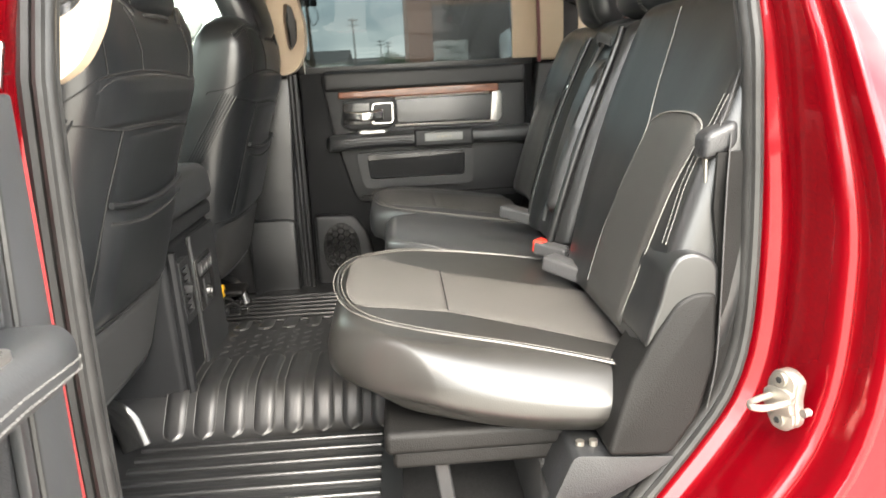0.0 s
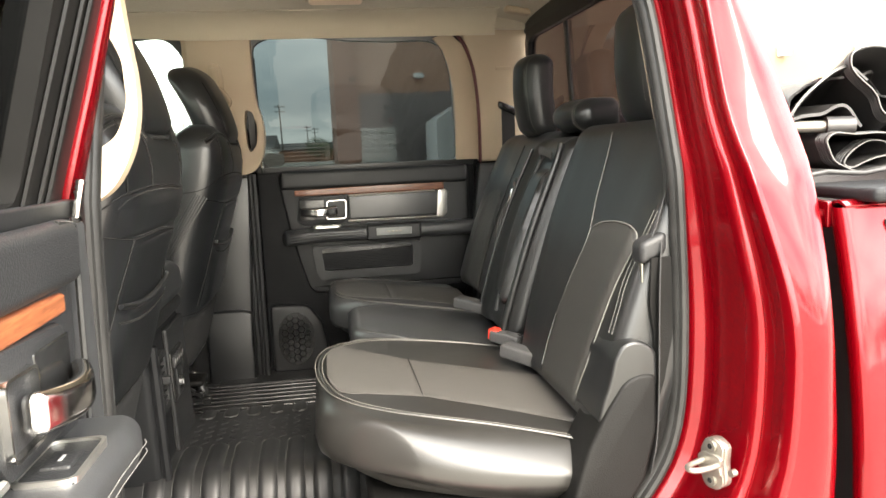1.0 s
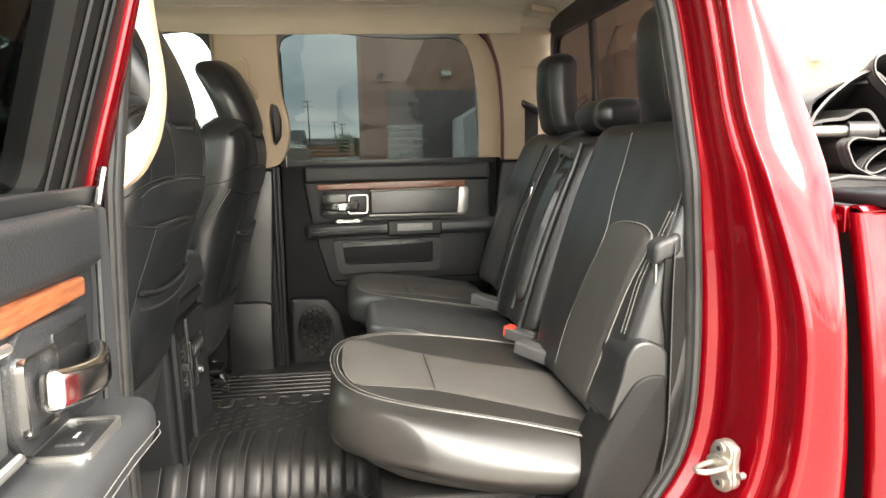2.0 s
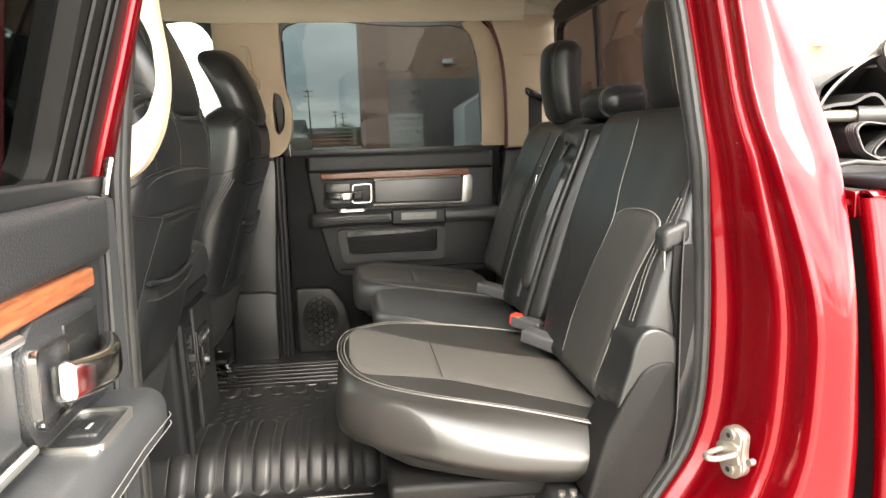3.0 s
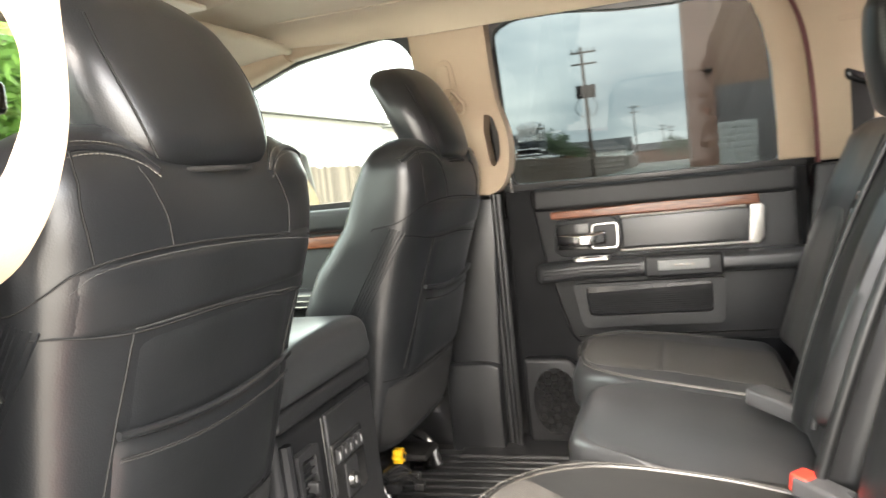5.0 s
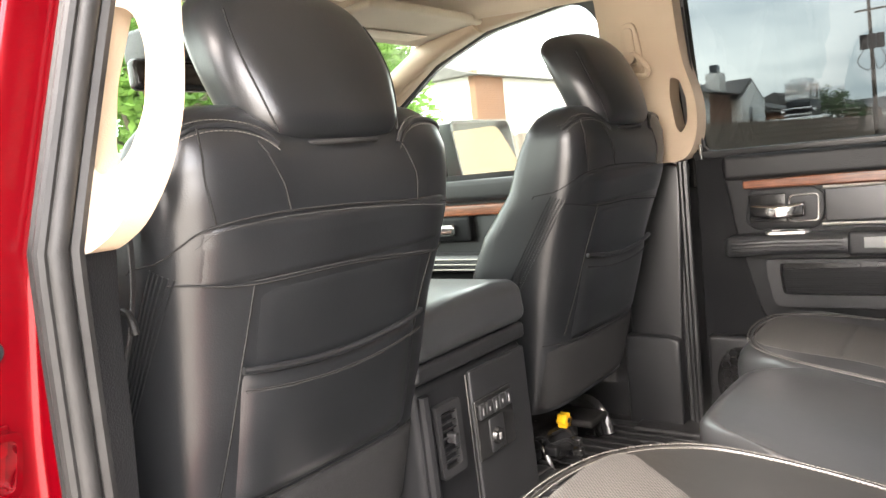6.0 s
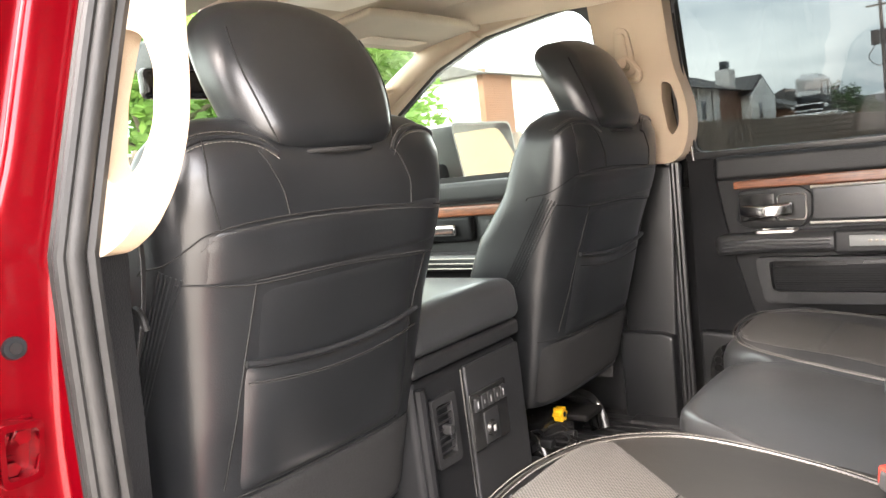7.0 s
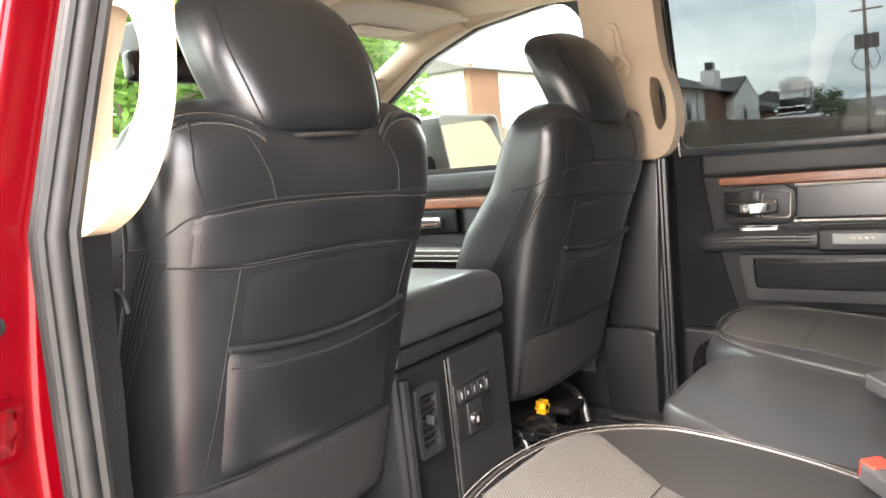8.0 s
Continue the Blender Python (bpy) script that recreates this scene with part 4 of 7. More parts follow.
for k in range(5):
    part("switch", rbox((-0.628, 0.840 + k * 0.0225, 0.936), (-0.621, 0.860 + k * 0.0225, 0.964), 0.003, f=lambda p: p + Vector((0.03 * (1.04 - p.z), 0, 0))), PLASTIC, pn)
    part("mark", rbox((-0.622, 0.847 + k * 0.0225, 0.943 + 0.003 * (k % 2)), (-0.6204, 0.8505 + k * 0.0225, 0.957 - 0.003 * (k % 2)), 0.0005, 1, f=lambda p: p + Vector((0.03 * (1.04 - p.z), 0, 0))), WHITE_MARK, pn)
part("socket_well", rbox((-0.630, 0.868, 0.864), (-0.6235, 0.918, 0.928), 0.003, f=lambda p: p + Vector((0.03 * (1.04 - p.z), 0, 0))), PLASTIC, pn)
part("socket_cap", tube([(-0.6205, 0.888, 0.892), (-0.612, 0.888, 0.892)], lambda t: 0.017 - 0.003 * t, 16), GLOSS_BLACK, pn)
part("socket_mark", rbox((-0.6125, 0.884, 0.886), (-0.6112, 0.892, 0.898), 0.0005, 1), WHITE_MARK, pn)
part("cover_seam", tube([(-0.6385 + 0.03 * (1.04 - z), 0.829, z) for z in [0.70 + 0.325 * i / 10 for i in range(11)]], 0.002, 6), GLOSS_BLACK, con)

# ---- rear bench ----
bench = thing("rear_bench", 0.0, 0.85, 0.66, "black leather rear bench with perforated grey inserts", "bench seat")


def back_x(z):
    return 0.265 + 0.38 * (z - 1.37)


def cushion_bend(y0, y1, x0, ztop):
    """The shape that bends a padded block into a seat cushion."""
    def f(p):
        x, y, z = p
        u = (y - y0) / (y1 - y0)
        v = (x - x0) / (0.16 - x0)
        top = max(0.0, min(1.0, (z - ztop + 0.135) / 0.12))
        top = top * top * (3 - 2 * top)
        y += 0.045 * max(0.0, 1 - max(0.0, v) / 0.75) ** 2 * (max(0.0, 1 - 2 * u) ** 2 - max(0.0, 2 * u - 1) ** 2)
        belly = math.sin(math.pi * max(0.0, min(1.0, (ztop - z) / 0.15)))
        y += 0.012 * belly * (max(0.0, 2 * u - 1) ** 3 - max(0.0, 1 - 2 * u) ** 3)
        z += 0.014 * math.sin(math.pi * min(1, max(0, u))) * (0.3 + 0.7 * top) - 0.055 * v * top
        x += 0.12 * max(0.0, abs(2 * u - 1) - 0.50) ** 2 / 0.25 * max(0.0, 1 - v) ** 1.5
        x += 0.03 * max(0.0, ztop - 0.06 - z) / 0.12 * max(0.0, 1 - v)
        z += 0.045 * max(0.0, 1 - v) ** 2 * (1 - top) * max(0.0, min(1.0, (ztop - 0.07 - z) / 0.06))
        return Vector((x, y, z))
    return f


def cushion(y0, y1, x0, ztop, lab="", r=0.045, mat=LEATHER):
    f = cushion_bend(y0, y1, x0, ztop)
    ob = part("cushion", rbox((x0, y0, ztop - 0.150), (0.17, y1, ztop), r, 8, (12, 14, 4), f), mat, bench, lab)
    return ob, f


CZ = 1.006
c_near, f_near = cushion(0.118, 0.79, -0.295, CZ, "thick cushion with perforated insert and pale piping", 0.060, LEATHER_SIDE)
cushion(0.700, 1.170, -0.215, 0.999, "smooth middle cushion", 0.030)
c_far, f_far = cushion(1.075, 1.60, -0.262, CZ, "thick cushion with perforated insert and pale piping")


def on_top(f, x, y, ztop):
    """The point of a cushion's top that lies over (x, y)."""
    lx, ly = x, y
    for _ in range(14):
        q = f(Vector((lx, ly, ztop)))
        lx = min(max(lx + 0.6 * (x - q.x), x - 0.09), x + 0.09)
        ly = min(max(ly + 0.6 * (y - q.y), y - 0.09), y + 0.09)
    return f(Vector((lx, ly, ztop)))


def insert(f, parent, edges, xa, xb, ztop, name, mat, lift=0.0022, lab=""):
    """A perforated panel let into a cushion; edges: rows of (x, y of one side, y of the other)."""
    def g(u, v):
        x = xa + (xb - xa) * v
        ya, yb = table([(a, b) for a, b, c in edges], x), table([(a, c) for a, b, c in edges], x)
        e = min(1.0, 16 * min(u, 1 - u), 16 * min(v, 1 - v)) ** 0.5
        return on_top(f, x, yb + (ya - yb) * u, ztop) + Vector((0, 0, 0.0004 + (lift - 0.0004) * e))
    return part(name, patch(g, 26, 26, 0.004), mat, parent, lab)


NEAR_INS = [(-0.270, 0.40, 0.545), (-0.264, 0.355, 0.595), (-0.254, 0.325, 0.625), (-0.235, 0.312, 0.630), (-0.19, 0.313, 0.595), (-0.11, 0.308, 0.533), (-0.006, 0.266, 0.492), (0.08, 0.227, 0.466), (0.145, 0.196, 0.445)]
FAR_INS = [(-0.238, 1.27, 1.37), (-0.230, 1.225, 1.42), (-0.21, 1.205, 1.45), (-0.15, 1.20, 1.47), (-0.06, 1.205, 1.46), (0.02, 1.19, 1.45), (0.145, 1.17, 1.43)]
for f_, c_, E_, xs_ in ((f_near, c_near, NEAR_INS, 0.0), (f_far, c_far, FAR_INS, 0.030)):
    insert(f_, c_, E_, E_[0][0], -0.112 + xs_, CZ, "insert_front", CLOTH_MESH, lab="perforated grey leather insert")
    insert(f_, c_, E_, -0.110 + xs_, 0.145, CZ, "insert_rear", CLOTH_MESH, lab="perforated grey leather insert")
RIM = [(0.12, 0.700), (0.04, 0.722), (-0.03, 0.728), (-0.10, 0.724), (-0.165, 0.709), (-0.215, 0.676), (-0.248, 0.636), (-0.269, 0.588), (-0.283, 0.510), (-0.285, 0.430), (-0.276, 0.360), (-0.255, 0.300), (-0.215, 0.258), (-0.16, 0.230), (-0.10, 0.211), (-0.02, 0.190), (0.06, 0.163), (0.105, 0.145)]


def rim(f, pts, ztop, side, lift):
    """A line round a cushion's top through points (x, y), moved sideways by side."""
    ln = smooth_line([(x, y, 0) for x, y in pts], 90)
    out = []
    for i, p in enumerate(ln):
        t = (ln[min(i + 1, 90)] - ln[max(i - 1, 0)]).normalized()
        out.append(on_top(f, p.x - t.y * side, p.y + t.x * side, ztop) + Vector((0, 0, lift)))
    return out


RIM_FAR = [(0.12, 1.117), (0.05, 1.122), (-0.05, 1.132), (-0.14, 1.144), (-0.195, 1.165), (-0.230, 1.205), (-0.246, 1.27), (-0.247, 1.35), (-0.234, 1.43), (-0.20, 1.483), (-0.157, 1.513), (-0.06, 1.545), (0.05, 1.56)][::-1]
for ob, f, pts in ((c_near, f_near, RIM), (c_far, f_far, RIM_FAR)):
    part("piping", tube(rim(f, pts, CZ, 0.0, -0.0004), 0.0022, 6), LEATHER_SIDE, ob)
    for side in (-0.0062, 0.0062):
        part("stitch_line", stitches(rim(f, pts, CZ, side, 0.0010), 0.0062, 0.0044, 0.0007), THREAD, ob, "pale double stitching")
cross = smooth_line([(-0.111, 0.530, 0), (-0.111, 0.46, 0), (-0.111, 0.39, 0), (-0.111, 0.312, 0)], 24)
part("seam", tube([on_top(f_near, p.x, p.y, CZ) + Vector((0, 0, 0.002)) for p in cross], 0.0008, 6), SEAM, c_near)


def padded_back(y0, y1, z0, z1, lab="", r=0.04, swell=0.016, lean=0.0, set_back=0.0, taper=0.0, wing=0.014):
    def f(p):
        u = (p.y - y0) / (y1 - y0)
        v = (p.z - z0) / (z1 - z0)
        front = max(0.0, min(1.0, 1 - p.x / 0.06))
        x = back_x(p.z) + set_back + p.x - swell * math.sin(math.pi * min(1, max(0, v * 0.9 + 0.05))) * front
        x -= wing * front * math.exp(-((abs(2 * u - 1) - 0.74) / 0.16) ** 2)
        return Vector((x, p.y + lean * v * (1 - u) - taper * max(0.0, 1 - v) ** 1.5 * u, p.z))
    return part("backrest", rbox((0.0, y0, z0), (0.11, y1, z1), r, 6, (2, 14, 14), f), LEATHER_REST, bench, lab), f


b_near, bf_near = padded_back(0.092, 0.635, 0.975, 1.445, "reclined backrest with a perforated insert", 0.026, lean=0.02, taper=0.10, wing=0.003)
b_mid, bf_mid = padded_back(0.64, 0.915, 0.985, 1.425, "folding centre backrest with a pull loop", 0.03, 0.018)
b_far, bf_far = padded_back(0.92, 1.50, 0.975, 1.445, "reclined backrest with a perforated insert", lean=-0.01, set_back=0.050)


def local_y(f, y, z):
    """The y before bending that ends up at y."""
    a = y
    for _ in range(14):
        a += 0.8 * (y - f(Vector((0.0, a, z))).y)
    return a


def back_panel(parent, f, outline, name, mat, lift, lab=""):
    """A panel on a backrest; outline: rows of (z, y of one side, y of the other), from bottom to top."""
    z0, z1 = outline[0][0], outline[-1][0]

    def g(u, v):
        z = z0 + (z1 - z0) * v
        ya, yb = table([(a, b) for a, b, c in outline], z), table([(a, c) for a, b, c in outline], z)
        e = min(1.0, 14 * min(u, 1 - u), 14 * min(v, 1 - v)) ** 0.5
        return f(Vector((0.0, local_y(f, ya + (yb - ya) * u, z), z))) - Vector((-0.004 + (lift + 0.004) * e, 0, 0))
    return part(name, patch(g, 24, 34, 0.004), mat, parent, lab)


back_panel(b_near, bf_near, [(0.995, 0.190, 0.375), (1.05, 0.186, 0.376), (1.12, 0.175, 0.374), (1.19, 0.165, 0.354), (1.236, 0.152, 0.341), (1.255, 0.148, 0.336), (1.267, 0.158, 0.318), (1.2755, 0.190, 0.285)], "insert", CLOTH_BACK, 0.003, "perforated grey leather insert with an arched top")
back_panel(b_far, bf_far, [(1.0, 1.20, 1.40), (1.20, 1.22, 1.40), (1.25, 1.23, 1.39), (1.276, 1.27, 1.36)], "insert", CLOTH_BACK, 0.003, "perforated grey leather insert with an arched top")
back_panel(b_mid, bf_mid, [(1.062, 0.685, 0.735), (1.075, 0.672, 0.752), (1.12, 0.670, 0.764), (1.19, 0.674, 0.786), (1.27, 0.680, 0.798), (1.34, 0.690, 0.792), (1.352, 0.705, 0.780)], "armrest_panel", LEATHER_REST, 0.013, "raised folding armrest panel")
pl = [bf_mid(Vector((0.0, 0.70 + 0.10 * t, 1.385 + 0.012 * math.sin(math.pi * t)))) - Vector((0.012 + 0.02 * math.sin(math.pi * t), 0, 0)) for t in [i / 12 for i in range(13)]]
part("pull_loop", tube(pl, 0.010, 8, flat=0.25, up=(1, 0, 0)), BELT, b_mid, "black webbing pull loop")


def on_back(f, pts, lift, n=30):
    return [f(Vector((0.0, local_y(f, p.x, p.y), p.y))) - Vector((lift, 0, 0)) for p in smooth_line([(y, z, 0) for y, z in pts], n)]


for pts in ([(0.425, 1.427), (0.399, 1.377), (0.371, 1.308), (0.345, 1.255), (0.348, 1.215), (0.362, 1.165), (0.380, 1.08), (0.380, 1.01)], [(0.196, 1.0), (0.180, 1.06), (0.169, 1.12), (0.159, 1.19), (0.146, 1.236), (0.143, 1.258), (0.155, 1.272), (0.195, 1.280), (0.265, 1.279), (0.315, 1.272), (0.340, 1.260)]):
    part("seam", tube(on_back(bf_near, pts, 0.0022, 50), 0.0011, 6), THREAD_DIM, b_near, "grey seam thread")
for o in (0.0, 0.011):
    part("stitch_line", stitches(on_back(bf_near, [(0.122 + o, 1.125), (0.124 + o, 1.16), (0.128 + o, 1.20), (0.122 + o, 1.25), (0.114 + o, 1.31)], 0.002, 40), 0.0058, 0.0042, 0.0006), THREAD_DIM, b_near, "pale double stitching")
for pts in ([(0.945, 1.01), (0.95, 1.2), (0.945, 1.41)], [(1.20, 1.01), (1.21, 1.2), (1.20, 1.41)]):
    part("seam", tube(on_back(bf_far, pts, 0.002), 0.0013, 6), SEAM, b_far)
# rolled lips on both sides of the folding armrest
for pts, r in (([(0.655, 1.01), (0.653, 1.12), (0.655, 1.25), (0.66, 1.36), (0.668, 1.41)], 0.008), ([(0.770, 1.03), (0.778, 1.10), (0.803, 1.19), (0.818, 1.27), (0.815, 1.35), (0.80, 1.40)], 0.007), ([(0.895, 1.01), (0.89, 1.2), (0.88, 1.40)], 0.004)):
    part("lip", tube(on_back(bf_mid, pts, 0.003, 40), r, 10), LEATHER_REST, b_mid)


def bench_headrest(y0, y1, z0, z1, depth, lab, r=0.045, lean=-0.06):
    cy = (y0 + y1) / 2

    def f(p):
        v = (p.z - z0) / (z1 - z0)
        x = p.x + 0.322 + lean * (p.z - z0) - 0.012 * math.sin(math.pi * v)
        return Vector((x + 0.02 * ((p.y - cy) / (y1 - cy)) ** 2, cy + (p.y - cy) * (1 + 0.05 * math.sin(math.pi * v)), p.z))
    return part("headrest", rbox((0.0, y0, z0), (depth, y1, z1), r, 6, (3, 6, 6), f), LEATHER_REST, bench, lab), f


for y0 in (1.135, 0.352):
    hr, hf = bench_headrest(y0, y0 + 0.165, 1.432, 1.662, 0.085, "tall leather headrest with pale stitching", 0.036)
    for o in (0.004, 0.013):
        ends = [(0.012, 1.440), (0.000, 1.475), (0.0, 1.55), (0.0, 1.625), (0.012, 1.651), (0.040, 1.662), (0.062, 1.660)]
        part("stitch_line", stitches([hf(Vector((p.x - 0.0006, y0 + o + 0.012, p.y + (0.001 if p.y > 1.65 else 0)))) + Vector((0.0035 if p.y < 1.65 else 0.0, 0, -0.0045 if p.y > 1.65 else 0.0)) for p in smooth_line([(a, b, 0) for a, b in ends], 40)], 0.0065, 0.0045, 0.0007), THREAD_DIM, hr, "grey double stitching")
hr, hf = bench_headrest(0.742, 0.945, 1.436, 1.512, 0.105, "low roll-shaped leather headrest", 0.030, 0.0)
for o in (0.022, 0.030):
    ring = [hf(Vector((0.0525 + 0.0535 * math.copysign(abs(math.cos(a)) ** 0.6, math.cos(a)), 0.742 + o, 1.474 + 0.0387 * math.copysign(abs(math.sin(a)) ** 0.6, math.sin(a))))) for a in [2 * math.pi * i / 60 for i in range(61)]]
    part("stitch_line", stitches(ring, 0.0065, 0.0045, 0.0008), THREAD, hr, "pale double stitching")

# bolster end, plastic hinge covers and frame at the bench's outer end
bol = rounded_loop([(0.116, 1.000), (0.124, 1.032), (0.134, 1.06), (0.143, 1.10), (0.157, 1.120), (0.178, 1.124), (0.206, 1.110), (0.208, 1.05), (0.19, 1.03), (0.15, 1.005)], 0.014)
# Added dark sheet: deep shade behind the belt plus the seal's dark lip.
GAP_EDGE = [(0.80, 0.13), (0.88, 0.180), (0.958, 0.226), (1.049, 0.248), (1.123, 0.248), (1.172, 0.242), (1.25, 0.245)]
part("gap_shade_and_lip", patch(lambda u, v: (table(GAP_EDGE, 0.84 + 0.40 * v) - 0.040 * (1 - u), 0.092 + 0.008 * u, 0.84 + 0.40 * v), 4, 24, 0.004), TRIM_DARK, bench, "dark sheet for the deep shade and seal lip beside the belt")
part("side_bolster", prism(bol, 0.080, 0.185, lambda p, q, d: (p, d + 0.03 * (1.12 - q), q), 0.022, 5), LEATHER_REST, bench, "folded leather bolster at the end of the bench")
cover = rounded_loop([(0.068, 0.866), (0.082, 0.915), (0.098, 0.965), (0.128, 1.020), (0.156, 1.063), (0.176, 1.073), (0.205, 1.073), (0.204, 0.985), (0.186, 0.915), (0.150, 0.862)], 0.012)
part("side_cover", prism(cover, 0.076, 0.17, lambda p, q, d: (p, d + 0.02 * (q - 0.97), q), 0.010, 3), TRIM_DARK, bench, "dark grey plastic side cover")
foot = rounded_loop([(0.030, 0.862), (-0.002, 0.792), (0.07, 0.796), (0.12, 0.822), (0.165, 0.852), (0.10, 0.856)], 0.010)
fc = part("hinge_cover", prism(foot, 0.088, 0.19, lambda p, q, d: (p, d, q), 0.009, 3), PLASTIC, bench, "dark grey plastic hinge cover")
for k in range(2):
    part("screw", tube([(0.044 + 0.018 * k, 0.12, 0.856), (0.044 + 0.018 * k, 0.12, 0.867)], 0.006, 8), STEEL, fc)
part("wheel_arch_trim", rbox((0.06, 0.095, 0.66), (0.20, 0.20, 0.795), 0.05, 5, f=lambda p: p + Vector((0.5 * (p.z - 0.74), 0, 0))), PLASTIC_GREY, bench)
tray = bmesh.new()
rbox((-0.215, 0.165, 0.838), (0.10, 1.56, 0.872), 0.010, bm=tray)
rbox((-0.205, 0.175, 0.812), (0.10, 1.55, 0.842), 0.008, bm=tray)
part("seat_pan", tray, TRIM_DARK, bench, "black stepped seat pan")
leg = part("folding_leg", rbox((-0.150, 0.205, 0.705), (-0.128, 0.225, 0.815), 0.004, f=lambda p: p + Vector((0.12 * (0.815 - p.z), 0, 0))), PLASTIC, bench)
part("leg_foot", rbox((-0.160, 0.180, 0.690), (-0.112, 0.235, 0.712), 0.006, f=lambda p: p + Vector((0.4 * (p.z - 0.70), 0, -0.25 * (p.x + 0.136)))), STEEL, leg)
part("storage_wall", rbox((0.00, 0.17, 0.655), (0.03, 1.56, 0.812), 0.008), CARPET, bench, "dark carpeted storage wall")

# ---- belts and buckles of the bench ----
def ribbon(pts, width, across, n=40, thick=0.0016):
    line = smooth_line(pts, n)
    a = Vector(across)

    def g(u, v):
        i = min(int(u * n + 0.5), n)
        return line[i] + a * (v - 0.5) * width
    return patch(g, n, 4, thick)


def buckle(a, b, w, h, name, lab, red=False):
    a, b = Vector(a), Vector(b)
    t = (b - a).normalized()
    s = t.cross(Vector((0, 0, 1))).normalized()
    n = s.cross(t)
    L = (b - a).length
    ob = thing(name, a.x, a.y, a.z - h / 2, lab, "seat belt buckle", "seat belt buckles")
    mp = lambda p: a + t * p.x + s * p.y + n * p.z
    part("housing", rbox((0, -w / 2, -h / 2), (L, w / 2, h / 2), 0.006, 3, f=mp), BUCKLE, ob)
    if red:
        part("button", rbox((L - 0.020, -w / 2 + 0.003, -h / 2 + 0.003), (L + 0.004, w / 2 - 0.003, h / 2 + 0.002), 0.004, 2, f=mp), RED_PLASTIC, ob, "red release button")
    part("slot", rbox((L - 0.004, -w / 2 + 0.008, h / 2 - 0.007), (L + 0.0015, w / 2 - 0.008, h / 2 - 0.004), 0.001, 1, f=mp), GLOSS_BLACK, ob)
    part("stalk", rbox((-0.05, -w / 3, -0.004), (0.004, w / 3, 0.003), 0.002, 1, f=mp), BELT, ob)
    return ob


buckle((0.142, 0.612, 0.992), (0.090, 0.662, 1.002), 0.034, 0.026, "belt_buckle", "dark grey seat belt buckle with red button", True)
buckle((0.150, 0.442, 0.992), (0.082, 0.518, 1.008), 0.038, 0.028, "belt_buckle", "dark grey seat belt buckle lying on the cushion")
buckle((0.140, 0.880, 1.008), (0.065, 0.955, 1.022), 0.040, 0.028, "belt_buckle", "dark grey seat belt buckle lying on the cushion")

cb = thing("seat_belt", 0.14, 0.95, 1.0, "grey centre seat belt hanging over the backrest", "seat belt")
part("webbing", ribbon([(0.262, 0.985, 1.330), (0.246, 1.013, 1.302), (0.226, 1.060, 1.255), (0.196, 1.048, 1.177), (0.166, 0.985, 1.085), (0.150, 0.950, 1.02), (0.152, 0.930, 0.985)], 0.048, (0.30, 0.85, 0.25)), BELT, cb)
tg = part("tongue", rbox((0.238, 0.985, 1.296), (0.256, 1.022, 1.326), 0.006), GLOSS_BLACK, cb)
part("tongue_blade", rbox((0.228, 0.994, 1.262), (0.232, 1.012, 1.300), 0.001, 1, f=lambda p: p + Vector((0.25 * (p.z - 1.30), 0, 0))), CHROME, tg)
nb = thing("seat_belt", 0.24, 0.12, 0.95, "black outer seat belt with its tongue by the door", "seat belt")
part("webbing", ribbon([(0.290, 0.155, 1.50), (0.275, 0.145, 1.40), (0.235, 0.125, 1.29), (0.215, 0.118, 1.255)], 0.046, (0.6, 0.8, 0.0)), BELT_DARK, nb)
part("webbing_fold", ribbon([(0.224, 0.100, 1.262), (0.217, 0.090, 1.20), (0.214, 0.086, 1.128), (0.212, 0.084, 1.055), (0.209, 0.084, 0.98), (0.200, 0.086, 0.92)], 0.020, (0.35, 0.85, 0.0)), BELT_DARK, nb)
tg = part("tongue", rbox((0.190, 0.095, 1.236), (0.232, 0.135, 1.270), 0.010, f=lambda p: p + Vector((0, 0, 0.4 * (p.x - 0.21)))), PLASTIC, nb)
part("tongue_blade", rbox((0.196, 0.107, 1.202), (0.199, 0.119, 1.242), 0.001, 1), STEEL, tg)
fb = thing("seat_belt", 0.38, 1.62, 1.40, "dark seat belt on the far rear pillar", "seat belt")
part("webbing", ribbon([(0.374, 1.592, 1.540), (0.372, 1.586, 1.44), (0.365, 1.576, 1.33), (0.345, 1.565, 1.18)], 0.052, (0.9, 0.1, 0.1)), BELT_DARK, fb)
part("belt_anchor", rbox((0.340, 1.580, 1.525), (0.405, 1.605, 1.552), 0.010, f=lambda p: p + Vector((0, 0, -0.45 * (p.x - 0.37)))), GLOSS_BLACK, fb)

# ---- rubber floor mat with its hump ----
mat_ob = thing("floor_mat", -0.45, 0.9, 0.652, "black rubber all-weather floor mat with ribs", "floor mat")
HUMP = [(p.x, p.y) for p in smooth_line([(0.20, 0.664, 0), (0.40, 0.664, 0), (0.590, 0.664, 0), (0.612, 0.668, 0), (0.632, 0.683, 0), (0.672, 0.722, 0), (0.700, 0.737, 0), (0.745, 0.742, 0), (0.90, 0.743, 0), (1.07, 0.742, 0), (1.105, 0.733, 0), (1.14, 0.705, 0), (1.175, 0.675, 0), (1.205, 0.664, 0), (1.40, 0.664, 0), (1.62, 0.664, 0)], 150)]


def hump(y):
    return table(HUMP, y)


part("sheet", patch(lambda u, v: (-0.80 + 0.60 * u, 0.20 + 1.42 * v, hump(0.20 + 1.42 * v)), 10, 120, 0.006), RUBBER, mat_ob)
# Lighter rubber colour stands in for the thin highlight along the pad rims.
PAD_RIM = material("rubber_edge_highlight", (0.030, 0.030, 0.029), 0.42)


